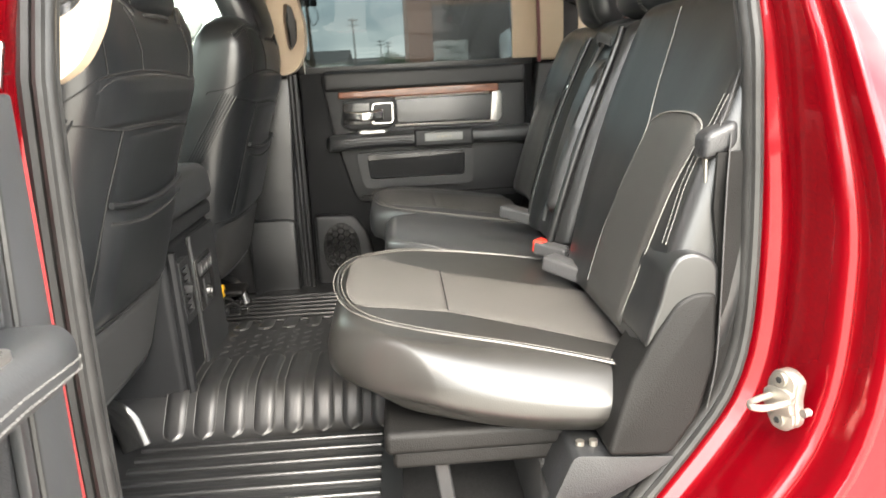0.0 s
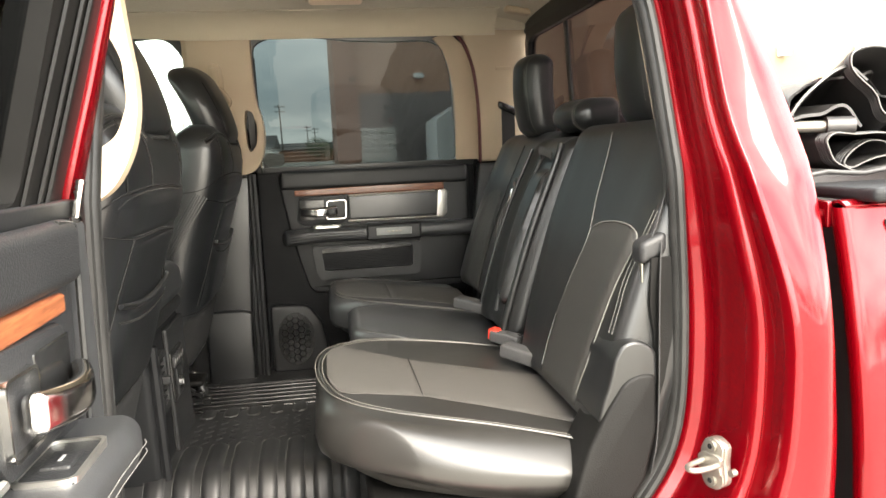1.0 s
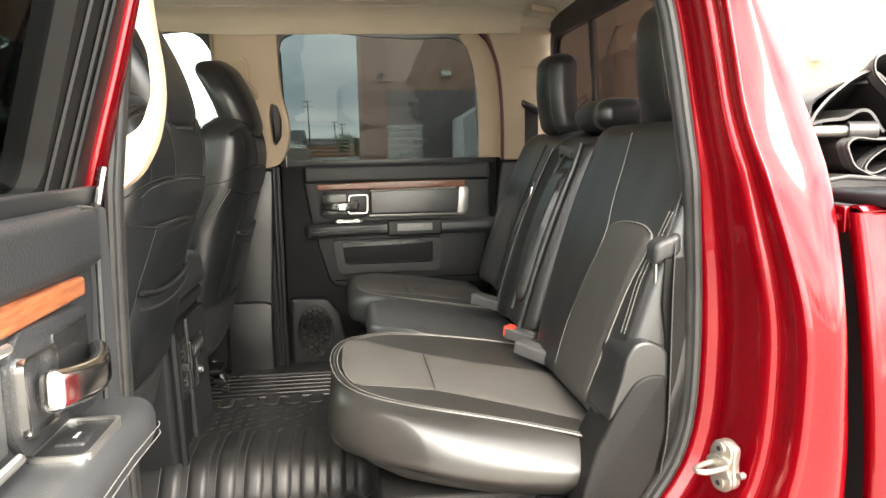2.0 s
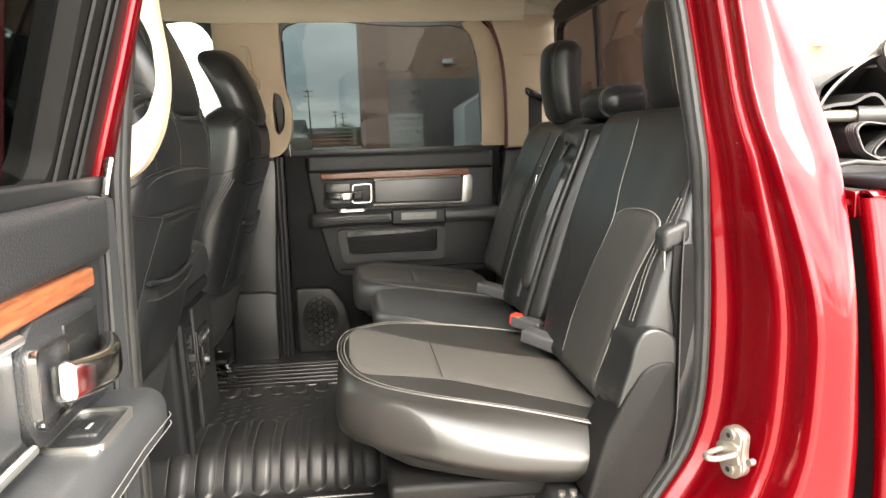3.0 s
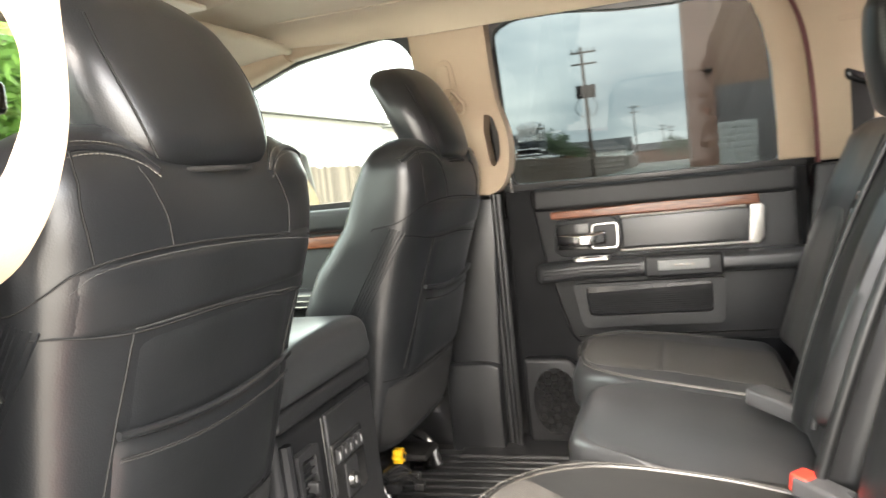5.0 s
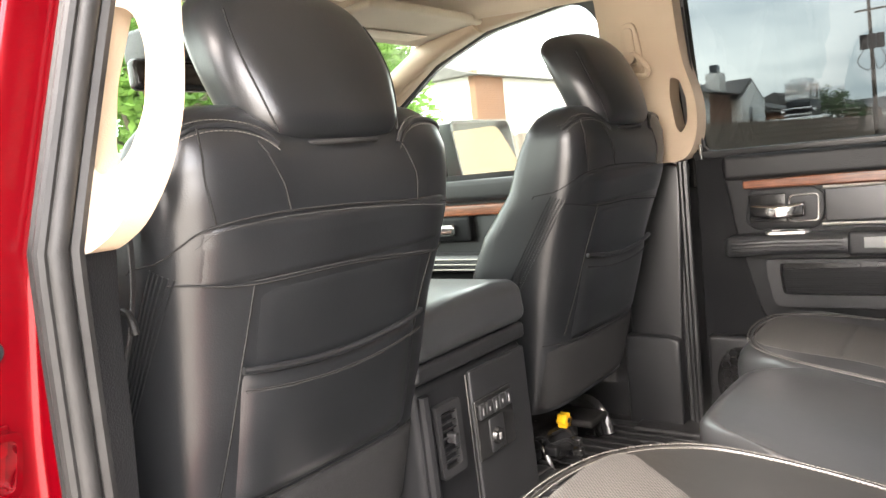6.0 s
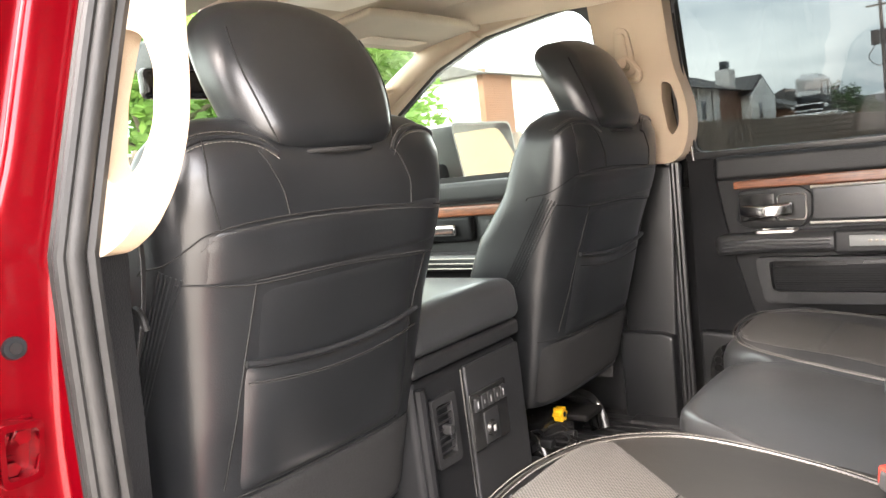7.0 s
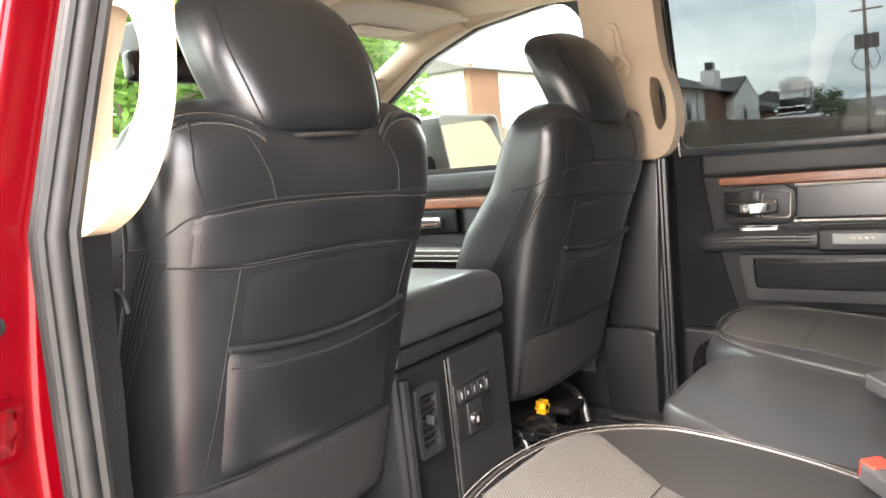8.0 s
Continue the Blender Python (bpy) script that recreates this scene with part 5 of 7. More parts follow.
def mat_pad(x, ya, yb, w):
    """A long raised pad with round ends that runs over the hump's shoulder, with a thin rim."""
    n, m = 30, 6
    bm, edge_a, edge_b, rows = bmesh.new(), [], [], []
    for i in range(n + 1):
        t = i / n
        y = ya + (yb - ya) * t
        d = min(y - ya, yb - y)
        half = w / 2 * math.sqrt(max(0.0, 1 - max(0.0, 1 - d / (w / 2)) ** 2)) + 0.0006
        slope = (hump(y + 0.01) - hump(y - 0.01)) / 0.02
        nrm = Vector((0, -slope, 1)).normalized()
        row = []
        for k in range(m + 1):
            c = -1 + 2 * k / m
            row.append(bm.verts.new(Vector((x + half * c, y, hump(y))) + nrm * (0.0015 if abs(c) > 0.99 else 0.0055 + 0.0015 * (1 - c * c))))
        rows.append(row)
        edge_a.append(Vector((x - half, y, hump(y))) + nrm * 0.0045)
        edge_b.append(Vector((x + half, y, hump(y))) + nrm * 0.0045)
    for a, b in zip(rows, rows[1:]):
        for k in range(m):
            bm.faces.new((a[k], a[k + 1], b[k + 1], b[k]))
    pad_ = part("riser_pad", bm, RUBBER, mat_ob)
    part("pad_rim", tube(edge_a + edge_b[::-1], 0.0013, 5, closed=True), PAD_RIM, pad_)


for k in range(8):
    mat_pad(-0.650 + 0.0590 * k, 0.606, 0.842 - 0.004 * (k % 2), 0.041)
    mat_pad(-0.650 + 0.0590 * k, 1.020, 1.196, 0.036)
for k in range(9):
    y = 0.235 + 0.042 * k
    part("floor_ridge", rbox((-0.70, y, 0.662), (-0.235, y + 0.018, 0.671), 0.004, 2), RUBBER, mat_ob)
for k in range(9):
    y = 1.245 + 0.040 * k
    part("floor_ridge", rbox((-0.74, y, 0.662), (-0.235, y + 0.018, 0.671), 0.004, 2), RUBBER, mat_ob)
tread = bmesh.new()
for i in range(14):
    for j in range(9):
        x, y = -0.66 + 0.03 * i, 0.862 + 0.018 * j
        s = 1 if (i + j) % 2 else -1
        tube([(x - 0.008, y - 0.006 * s, 0.7432), (x + 0.008, y + 0.006 * s, 0.7430)], 0.0009, 5, bm=tread)
tagged(part("tread_pattern", tread, RUBBER, mat_ob), kind="stuff")


# ---- rear doors ----
def far_door(u, z, w):
    return (-0.475 + u, 1.70 - w - tumble(z), z)


def open_door(u, z, w):
    return (-0.523 + w + tumble(z) - tumble(1.36), -0.066 - u, z)


def rear_door(to, lab, is_open):
    B = lambda p: Vector(to(p.x, p.z, p.y))
    box = lambda lo, hi, r=0.004, k=3, inner=(1, 1, 1), f=None: rbox(lo, hi, r, k, inner, (lambda p: B(f(p))) if f else B)
    ob = thing("rear_door", *to(0.3, 0.66, 0.0), lab, "car door", "rear doors")
    e0 = 0.004 if is_open else 0.0
    base = [(e0, 0.66), (0.59, 0.66), (0.66, 0.80), (0.72, 0.95), (0.745, 1.10), (0.745, 1.36), (e0, 1.36)]
    part("shell", prism([(u * 1.02 - 0.012 if is_open else u + 0.004, z - (0.02 if z < 0.7 else 0.0)) for u, z in base], -0.15, -0.032, to, 0.012, 3), RED, ob, "glossy red door shell")
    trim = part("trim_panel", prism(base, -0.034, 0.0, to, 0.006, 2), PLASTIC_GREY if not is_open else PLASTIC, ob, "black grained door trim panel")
    main = rounded_loop([(0.066, 1.352), (0.095, 1.165), (0.128, 1.03), (0.150, 0.955), (0.175, 0.935), (0.69, 0.935), (0.722, 1.10), (0.722, 1.352)], 0.02)
    part("upper_panel", prism(main, 0.0, 0.018 if is_open else 0.016, to, 0.010, 3), PLASTIC, trim)
    part("belt_pad", box((0.075, 0.0, 1.296), (0.718, 0.030, 1.358), 0.014, 4), PLASTIC, trim)
    # wood strip, chrome surround, leather insert
    part("wood_strip", box((0.120, 0.014, 1.272), (0.632, 0.024, 1.298), 0.005, 3, (10, 1, 1), lambda p: Vector((p.x, p.y, 1.276 + (p.z - 1.276) * (0.75 + 0.32 * min(1, (p.x - 0.12) / 0.25))))), WOOD, trim, "brown wood veneer strip")
    part("leather_insert", box((0.300, 0.012, 1.186), (0.610, 0.022, 1.268), 0.006, 3), LEATHER, trim)
    cs = smooth_line([(0.300, 1.270, 0), (0.45, 1.2715, 0), (0.600, 1.273, 0)], 12)
    part("chrome_strip", tube([to(p.x, p.y - 0.003, 0.027) for p in cs], 0.0042, 8), SATIN, trim)
    part("chrome_strip", tube([to(u, 1.182 - 0.004 * u, 0.026) for u in [0.295 + 0.33 * i / 10 for i in range(11)]], 0.0042, 8), SATIN, trim)
    part("chrome_end", prism(rounded_loop([(0.602, 1.178), (0.626, 1.176), (0.640, 1.192), (0.644, 1.266), (0.636, 1.275), (0.610, 1.273)], 0.005), 0.014, 0.027, to, 0.003, 2), SATIN, trim)
    # release handle
    bez = part("handle_bezel", prism(rounded_loop([(0.122, 1.190), (0.145, 1.172), (0.280, 1.172), (0.302, 1.200), (0.302, 1.255), (0.272, 1.274), (0.135, 1.268)], 0.012), 0.012, 0.026, to, 0.006, 2), PLASTIC, trim)
    part("handle_recess", box((0.134, 0.024, 1.190), (0.218, 0.0275, 1.258), 0.003), GLOSS_BLACK, bez)
    part("handle_ring", frame_ring(rounded_loop([(0.222, 1.190), (0.290, 1.190), (0.292, 1.256), (0.226, 1.254)], 0.010), rounded_loop([(0.2250, 1.1930), (0.2870, 1.1930), (0.2890, 1.2530), (0.2290, 1.2510)], 0.008), 0.024, 0.033, to, 48), CHROME, bez)
    part("release_handle", box((0.136, 0.026, 1.204), (0.262, 0.044, 1.236), 0.008, 4, (8, 1, 1), lambda p: Vector((p.x, p.y + 0.018 * math.sin(math.pi * (p.x - 0.136) / 0.126), 1.220 + (p.z - 1.220) * (0.85 + 0.25 * (p.x - 0.136) / 0.126) - 0.004 * math.sin(math.pi * (p.x - 0.136) / 0.126)))), CHROME, bez, "chrome inner release handle")
    # armrest
    arm = part("armrest", box((0.072, 0.0, 1.116), (0.742, 0.078, 1.166), 0.020, 5, (14, 1, 1), lambda p: Vector((p.x, p.y - 0.03 * max(0.0, (0.11 - p.x) / 0.04) ** 2 * (p.y / 0.078), p.z - 0.006 * max(0.0, (0.2 - p.x)) / 0.1))), VINYL, ob, "padded black armrest")
    for dz in (0.0, 0.009) if is_open else ():
        part("stitch_line", stitches([to(u, 1.131 + dz - 0.006 * max(0.0, 0.2 - u) / 0.1, 0.0795 - 0.03 * max(0.0, (0.11 - u) / 0.04) ** 2) for u in [0.095 + 0.25 * i / 24 for i in range(25)]], 0.0065, 0.005, 0.00055), THREAD_DIM, arm)
    for k in range(4):
        part("armrest_rib", tube([to(u, 1.128 + 0.0085 * k - 0.006 * max(0.0, 0.2 - u) / 0.1, 0.0775 - 0.03 * max(0.0, (0.11 - u) / 0.04) ** 2) for u in [0.10 + 0.245 * i / 12 for i in range(13)]], 0.0022, 5), LEATHER, arm) if not is_open else None
    pc = part("pull_cup", box((0.352, 0.0, 1.112), (0.540, 0.084, 1.169), 0.010, 3), PLASTIC, arm)
    nm = part("name_plate", box((0.386, 0.083, 1.131), (0.506, 0.0868, 1.156), 0.0015, 2), METAL_GREY, pc, "brushed metal plate")
    for k in range(4):
        part("plate_mark", box((0.424 + 0.013 * k, 0.0866, 1.1405), (0.432 + 0.013 * k, 0.0872, 1.1465), 0.0003, 1), STEEL, nm)
    sw = part("switch_ring", frame_ring(rounded_loop([(0.175, 0.016), (0.270, 0.016), (0.270, 0.066), (0.175, 0.066)], 0.010), rounded_loop([(0.1785, 0.0195), (0.2665, 0.0195), (0.2665, 0.0625), (0.1785, 0.0625)], 0.009), 1.163, 1.1702, lambda p, q, d: to(p, d, q), 48), SATIN, arm, "window switch with a bright rim")
    part("switch_plate", box((0.177, 0.018, 1.160), (0.268, 0.064, 1.1676), 0.002), PLASTIC, sw)
    part("switch_rocker", box((0.203, 0.028, 1.164), (0.242, 0.054, 1.1705), 0.003, 3), PLASTIC, sw)
    part("switch_mark", box((0.216, 0.040, 1.1702), (0.229, 0.043, 1.1710), 0.0003, 1), WHITE_MARK, sw)
    # map pocket
    pk = part("map_pocket", frame_ring(rounded_loop([(0.185, 0.985), (0.535, 0.985), (0.545, 1.10), (0.165, 1.10)], 0.015), rounded_loop([(0.205, 1.015), (0.510, 1.015), (0.512, 1.092), (0.198, 1.092)], 0.012), 0.010, 0.042, to, 64), PLASTIC, trim, "moulded map pocket")
    part("pocket_floor", box((0.200, 0.008, 1.012), (0.512, 0.018, 1.094), 0.003), PLASTIC_GREY, pk)
    # Dark plate in place of an opening: its colour is the pocket's shade.
    part("pocket_mouth_shade", prism(rounded_loop([(0.200, 1.072), (0.400, 1.078), (0.512, 1.082), (0.512, 1.093), (0.198, 1.093)], 0.004), 0.017, 0.022, to, 0.001, 1), GLOSS_BLACK, pk)
    for k in range(9):
        part("pocket_rib", box((0.206, 0.017, 1.020 + 0.0056 * k), (0.506, 0.0195, 1.0225 + 0.0056 * k), 0.0008, 1), PLASTIC_GREY, pk)
    part("lower_line", tube([to(u, 0.958, 0.017) for u in (0.17, 0.4, 0.68)], 0.0022, 6), GLOSS_BLACK, trim)
    # speaker pod with a honeycomb grille
    pod = part("speaker_pod", prism(rounded_loop([(0.012, 0.668), (0.190, 0.668), (0.205, 0.74), (0.185, 0.84), (0.140, 0.900), (0.012, 0.905)], 0.016), 0.0, 0.034, to, 0.012, 3), PLASTIC, trim)
    part("grille_well", prism([(0.095 + 0.062 * math.cos(a), 0.785 + 0.092 * math.sin(a)) for a in [2 * math.pi * i / 32 for i in range(32)]], 0.032, 0.0355, to, 0.001, 1), GLOSS_BLACK, pod)
    hx = bmesh.new()
    s = 0.0125
    for i in range(-6, 7):
        for j in range(-9, 10):
            cu, cz = 0.095 + i * s * 1.5, 0.785 + (j + (i % 2) * 0.5) * s * 1.732
            if ((cu - 0.095) / 0.056) ** 2 + ((cz - 0.785) / 0.086) ** 2 < 1.0:
                tube([to(cu + s * 0.93 * math.cos(math.pi / 3 * k), cz + s * 0.93 * math.sin(math.pi / 3 * k), 0.0365) for k in range(6)], 0.0012, 4, closed=True, bm=hx)
    tagged(part("speaker_grille", hx, PLASTIC, pod, "honeycomb speaker grille"), kind="stuff")
    # window
    g0 = 0.116 if is_open else 0.0
    outer = rounded_loop([(-0.012, 1.352), (-0.012, 1.70), (0.03, 1.822), (0.15, 1.828), (0.60, 1.812), (0.690, 1.765), (0.748, 1.352)], 0.03)
    inner = rounded_loop([(0.024 + g0, 1.374), (0.020 + g0 * 0.9, 1.66), (0.022 + g0 * 0.85, 1.765), (0.075 + g0 * 0.7, 1.788), (0.20, 1.788), (0.33, 1.772), (0.46, 1.766), (0.58, 1.770), (0.635, 1.752), (0.665, 1.66), (0.690, 1.374)], 0.022)
    fr = part("window_frame", frame_ring(outer, inner, -0.045, -0.006, to, 120), FRAME_BLACK if is_open else RUBBER, ob, "black window frame with rubber seal")
    part("outer_frame", frame_ring([(u * 1.02 - 0.018 if is_open else u, z + 0.008) for u, z in outer], [(u * 0.97 + 0.004, z - 0.006) for u, z in outer], -0.075, -0.046, to, 120), RED, fr, "red painted outer window frame")
    if is_open:
        part("red_edge", prism([(-0.024, 1.366), (0.022, 1.366), (0.018, 1.41), (0.006, 1.49), (-0.002, 1.58), (-0.014, 1.74), (-0.026, 1.64), (-0.026, 1.50)], -0.040, 0.002, to, 0.003, 2), RED, fr, "glossy red painted frame edge")
    for o in (0.070, 0.092, 0.132) if is_open else (0.010, 0.024):
        part("seal_lip", tube([to(o - (0.055 * i / 14 if is_open else 0.0), 1.365 + 0.36 * i / 14, -0.004) for i in range(15)], 0.0045, 6, flat=0.6), FRAME_BLACK if is_open else SEAL, fr)
    part("rear_applique", prism([(0.682, 1.372), (0.680, 1.48), (0.672, 1.60), (0.654, 1.685), (0.634, 1.735), (0.600, 1.772), (0.655, 1.790), (0.698, 1.752), (0.724, 1.705), (0.746, 1.620), (0.757, 1.50), (0.764, 1.372)], -0.006, 0.008, to, 0.004, 2), BEIGE if not is_open else PLASTIC, fr)
    pane = part("pane", prism([(u, z) for u, z in rounded_loop([(0.02, 1.355), (0.02, 1.80), (0.66, 1.79), (0.70, 1.355)], 0.03)], -0.030, -0.026, to, 0), GLASS_DARK, fr, "dark tinted glass")
    pane.visible_shadow = False
    part("belt_weatherstrip", box((0.0, -0.012, 1.354), (0.745, 0.004, 1.374), 0.004, 2), RUBBER, fr)
    pin = part("lock_pin", tube([to(0.022, 1.355, 0.010), to(0.022, 1.394, 0.010)], 0.0045, 10), CHROME, ob, "ribbed chrome lock pin")
    for k in range(3):
        part("pin_ring", tube([to(0.022, 1.3795 + 0.005 * k, 0.010), to(0.022, 1.382 + 0.005 * k, 0.010)], 0.0056, 10), CHROME, pin)
    if is_open:
        part("return_strip", prism([(0.003, 0.70), (0.105, 0.70), (0.092, 1.05), (0.084, 1.18), (0.074, 1.30), (0.072, 1.350), (0.003, 1.350)], 0.0, 0.013, to, 0.004, 2), VINYL, trim, "smooth dark edge of the trim")
        part("edge_seam", tube([to(p.x, p.y, 0.0225) for p in smooth_line([(0.104, 0.72, 0), (0.091, 1.05, 0), (0.083, 1.18, 0), (0.0745, 1.30, 0), (0.072, 1.345, 0), (0.080, 1.352, 0), (0.12, 1.356, 0)], 40)], 0.0032, 6), SEAL, trim, "pale moulded edge of the trim")
    return ob


rear_door(far_door, "closed rear door with black trim, wood strip and tinted window", False)
rear_door(open_door, "rear door standing wide open, black trim with wood strip", True)
for k, x in enumerate((-0.512, -0.496, -0.482)):
    s_ = link("trim_seal", tube([(x, 1.66 - 0.01 * k - tumble(z), z) for z in [0.67 + 0.685 * i / 24 for i in range(25)]], 0.009, 8), RUBBER)
    tagged(s_, "black rubber door seal beside the pillar", "seal", kind="structure")
s_ = link("trim_seal", tube([(p.x, 1.682 - tumble(p.y), p.y) for p in smooth_line([(0.291, 1.36, 0), (0.287, 1.46, 0), (0.277, 1.58, 0), (0.258, 1.68, 0), (0.228, 1.75, 0), (0.20, 1.785, 0)], 30)], 0.0058, 8), material("maroon_seal", (0.08, 0.02, 0.02), 0.6))
tagged(s_, "dark maroon door gap seal", "seal", kind="structure")
# body panels that close the cab sides behind the trims
for y0, y1 in ((1.775, 1.79),):
    w_ = link("wall_far", rbox((-0.70, y0, 0.40), (0.50, y1, 1.33), 0.003, 1), PLASTIC)
    tagged(w_, "inner side of the cab body", "wall", kind="structure")


# ---- front of the cab ----
def far_side(x, z, w):
    return (x, 1.70 - w - tumble(z), z)


def near_side(x, z, w):
    return (x, 0.085 + w + tumble(z), z)


F_OUT = [(-0.645, 1.35), (-0.645, 1.72), (-0.665, 1.80), (-0.78, 1.815), (-1.01, 1.788), (-1.22, 1.722), (-1.47, 1.585), (-1.76, 1.35)]
F_IN = rounded_loop([(-0.664, 1.372), (-0.664, 1.725), (-0.715, 1.794), (-1.00, 1.764), (-1.20, 1.700), (-1.435, 1.566), (-1.69, 1.372)], 0.05)


def front_door(to, lab):
    B = lambda p: Vector(to(p.x, p.z, p.y))
    ob = thing("front_door", *to(-1.2, 0.66, 0.0), lab, "car door", "front doors")
    base = [(-0.662, 0.62), (-1.66, 0.62), (-1.76, 0.90), (-1.78, 1.352), (-0.662, 1.352)]
    part("shell", prism(base, -0.15, -0.034, to, 0.01, 2), RED, ob, "glossy red door shell")
    trim = part("trim_panel", prism(base, -0.032, 0.0, to, 0.006, 2), PLASTIC, ob)
    part("belt_pad", rbox((-1.76, 0.0, 1.29), (-0.71, 0.045, 1.356), 0.018, 4, f=B), PLASTIC, trim, "padded dark door top")
    part("wood_strip", rbox((-1.55, 0.0, 1.245), (-0.80, 0.022, 1.280), 0.006, 3, f=B), WOOD, trim, "brown wood veneer strip")
    bez = part("handle_bezel", rbox((-1.40, 0.0, 1.165), (-1.17, 0.03, 1.245), 0.012, 3, f=B), PLASTIC_GREY, trim)
    part("release_handle", rbox((-1.37, 0.028, 1.185), (-1.22, 0.05, 1.222), 0.01, 3, f=B), CHROME, bez, "chrome inner release handle")
    arm = part("armrest", rbox((-1.60, 0.0, 1.075), (-0.76, 0.085, 1.130), 0.02, 4, f=B), VINYL, ob, "padded black armrest")
    for k in range(3):
        part("chrome_line", tube([to(-1.55, 1.085 + 0.016 * k, 0.086), to(-0.80, 1.085 + 0.016 * k, 0.086)], 0.002, 5), STEEL, arm)
    part("door_bin", rbox((-1.55, 0.0, 0.72), (-0.82, 0.07, 0.88), 0.02, 3, f=B), PLASTIC, trim)
    fr = part("window_frame", frame_ring(F_OUT, F_IN, -0.034, -0.016, to, 100), RUBBER, ob, "black window frame")
    pane = part("pane", prism([(x, z) for x, z in F_IN], -0.028, -0.024, to, 0), GLASS_CLEAR, fr)
    pane.visible_shadow = False
    # outside mirror
    m = part("mirror_shell", rbox((-1.475, -0.535, 1.338), (-1.39, -0.155, 1.557), 0.04, 5, (2, 3, 3), B), METAL_GREY, ob, "pale grey folding side mirror")
    rim = rounded_loop([(-0.535, 1.340), (-0.15, 1.340), (-0.15, 1.555), (-0.535, 1.555)], 0.03)
    part("mirror_rim", frame_ring(rim, [(p * 0.955 - 0.0154, 1.4475 + (q - 1.4475) * 0.94) for p, q in rim], -1.42, -1.302, lambda p, q, d: to(d, q, p), 60), METAL_GREY, m)
    part("mirror_glass", prism([(p * 0.955 - 0.0154, 1.4475 + (q - 1.4475) * 0.94) for p, q in rim], -1.355, -1.347, lambda p, q, d: to(d - 0.22 * (q - 1.4475) - 0.20 * (p + 0.342), q, p), 0), material("mirror", (0.92, 0.93, 0.93), 0.01, metal=1.0, rough_var=0.005), m, "silvered mirror glass")
    part("mirror_arm", rbox((-1.42, -0.19, 1.36), (-1.36, -0.03, 1.42), 0.02, 3, f=B), PLASTIC_GREY, m)
    return ob


front_door(far_side, "closed front door with wood strip and side mirror")
front_door(near_side, "closed red front door beside the open one")

for to in (far_side, near_side):
    pts = smooth_line([to(-1.02, 1.795, 0.02), to(-1.24, 1.728, 0.02), to(-1.50, 1.590, 0.02), to(-1.80, 1.34, 0.02)], 24)
    a_ = thing("windscreen_pillar_trim", *to(-1.5, 1.2, 0.0), "pale beige windscreen pillar trim with grab handle", "pillar trim")
    part("cover", tube([(x + 0.012, y, z) for x, y, z in pts], 0.034, 12, flat=0.9, up=(0, 1, 0)), BEIGE, a_)
    hl = smooth_line([to(-1.34, 1.668, 0.055), to(-1.37, 1.655, 0.085), to(-1.47, 1.60, 0.090), to(-1.55, 1.545, 0.085), to(-1.58, 1.525, 0.05)], 20)
    part("grab_handle", tube(hl, 0.016, 10, flat=0.8), BEIGE, a_)

for yc, name in ((1.36, "passenger"), (0.42, "driver")):
    vs = thing("sun_visor", -1.12, yc, 1.79, "beige cloth sun visor folded up", "sun visor", "sun visors")
    v = part("flap", rbox((-1.235, yc - 0.27, 1.772), (-0.985, yc + 0.27, 1.794), 0.010, 4, (3, 6, 1), lambda p, yc=yc: p + Vector((0, 0, 0.09 * (p.x + 1.14) - 0.04 * max(0, abs(p.y - yc) - 0.15)))), HEADLINER, vs)
    part("label_patch", rbox((-1.19, yc - 0.12, 1.7655), (-1.12, yc + 0.12, 1.7690), 0.001, 1), material("pale_label", (0.62, 0.56, 0.46), 0.7), v)
oh = thing("overhead_console", -1.0, 0.89, 1.80, "beige overhead console with reading lamps", "overhead console")
part("housing", rbox((-1.20, 0.755, 1.782), (-0.80, 1.035, 1.85), 0.03, 4, f=lambda p: p + Vector((0, 0, 0.03 * (p.x + 1.0)))), BEIGE, oh)
part("lamp_panel", rbox((-0.98, 0.80, 1.777), (-0.86, 0.99, 1.788), 0.005, 2), material("pale_lamp_lens", (0.66, 0.60, 0.50), 0.3), oh)
rm = thing("rear_view_mirror", -1.33, 0.83, 1.64, "dark rear-view mirror on the windscreen", "mirror")
part("housing", rbox((-1.365, 0.70, 1.635), (-1.33, 0.95, 1.705), 0.015, 4), GLOSS_BLACK, rm)
part("stem", tube([(-1.36, 0.83, 1.70), (-1.40, 0.83, 1.755)], 0.012, 8), GLOSS_BLACK, rm)
part("sensor_box", rbox((-1.43, 0.74, 1.70), (-1.32, 0.90, 1.775), 0.012, 3), PLASTIC, rm)
dl = thing("dome_lamp", -0.19, 1.27, 1.81, "oval pale dome lamp in the headliner", "ceiling lamp")
dome = lambda p: Vector((p.x, p.y, ceil_z(p.x, p.y) + p.z))
part("lens", rbox((-0.265, 1.235, -0.020), (-0.115, 1.305, 0.002), 0.018, 5, (3, 2, 1), dome), material("warm_lens", (0.80, 0.62, 0.47), 0.35), dl)
part("bezel", rbox((-0.275, 1.225, -0.007), (-0.105, 1.315, 0.003), 0.004, 2, f=dome), BEIGE, dl)
ch = thing("coat_hook", 0.40, 1.42, 1.78, "beige moulded coat hook on the headliner", "coat hook")
part("hook", rbox((0.33, 1.40, -0.02), (0.41, 1.44, 0.0), 0.009, 3, f=dome), BEIGE, ch)

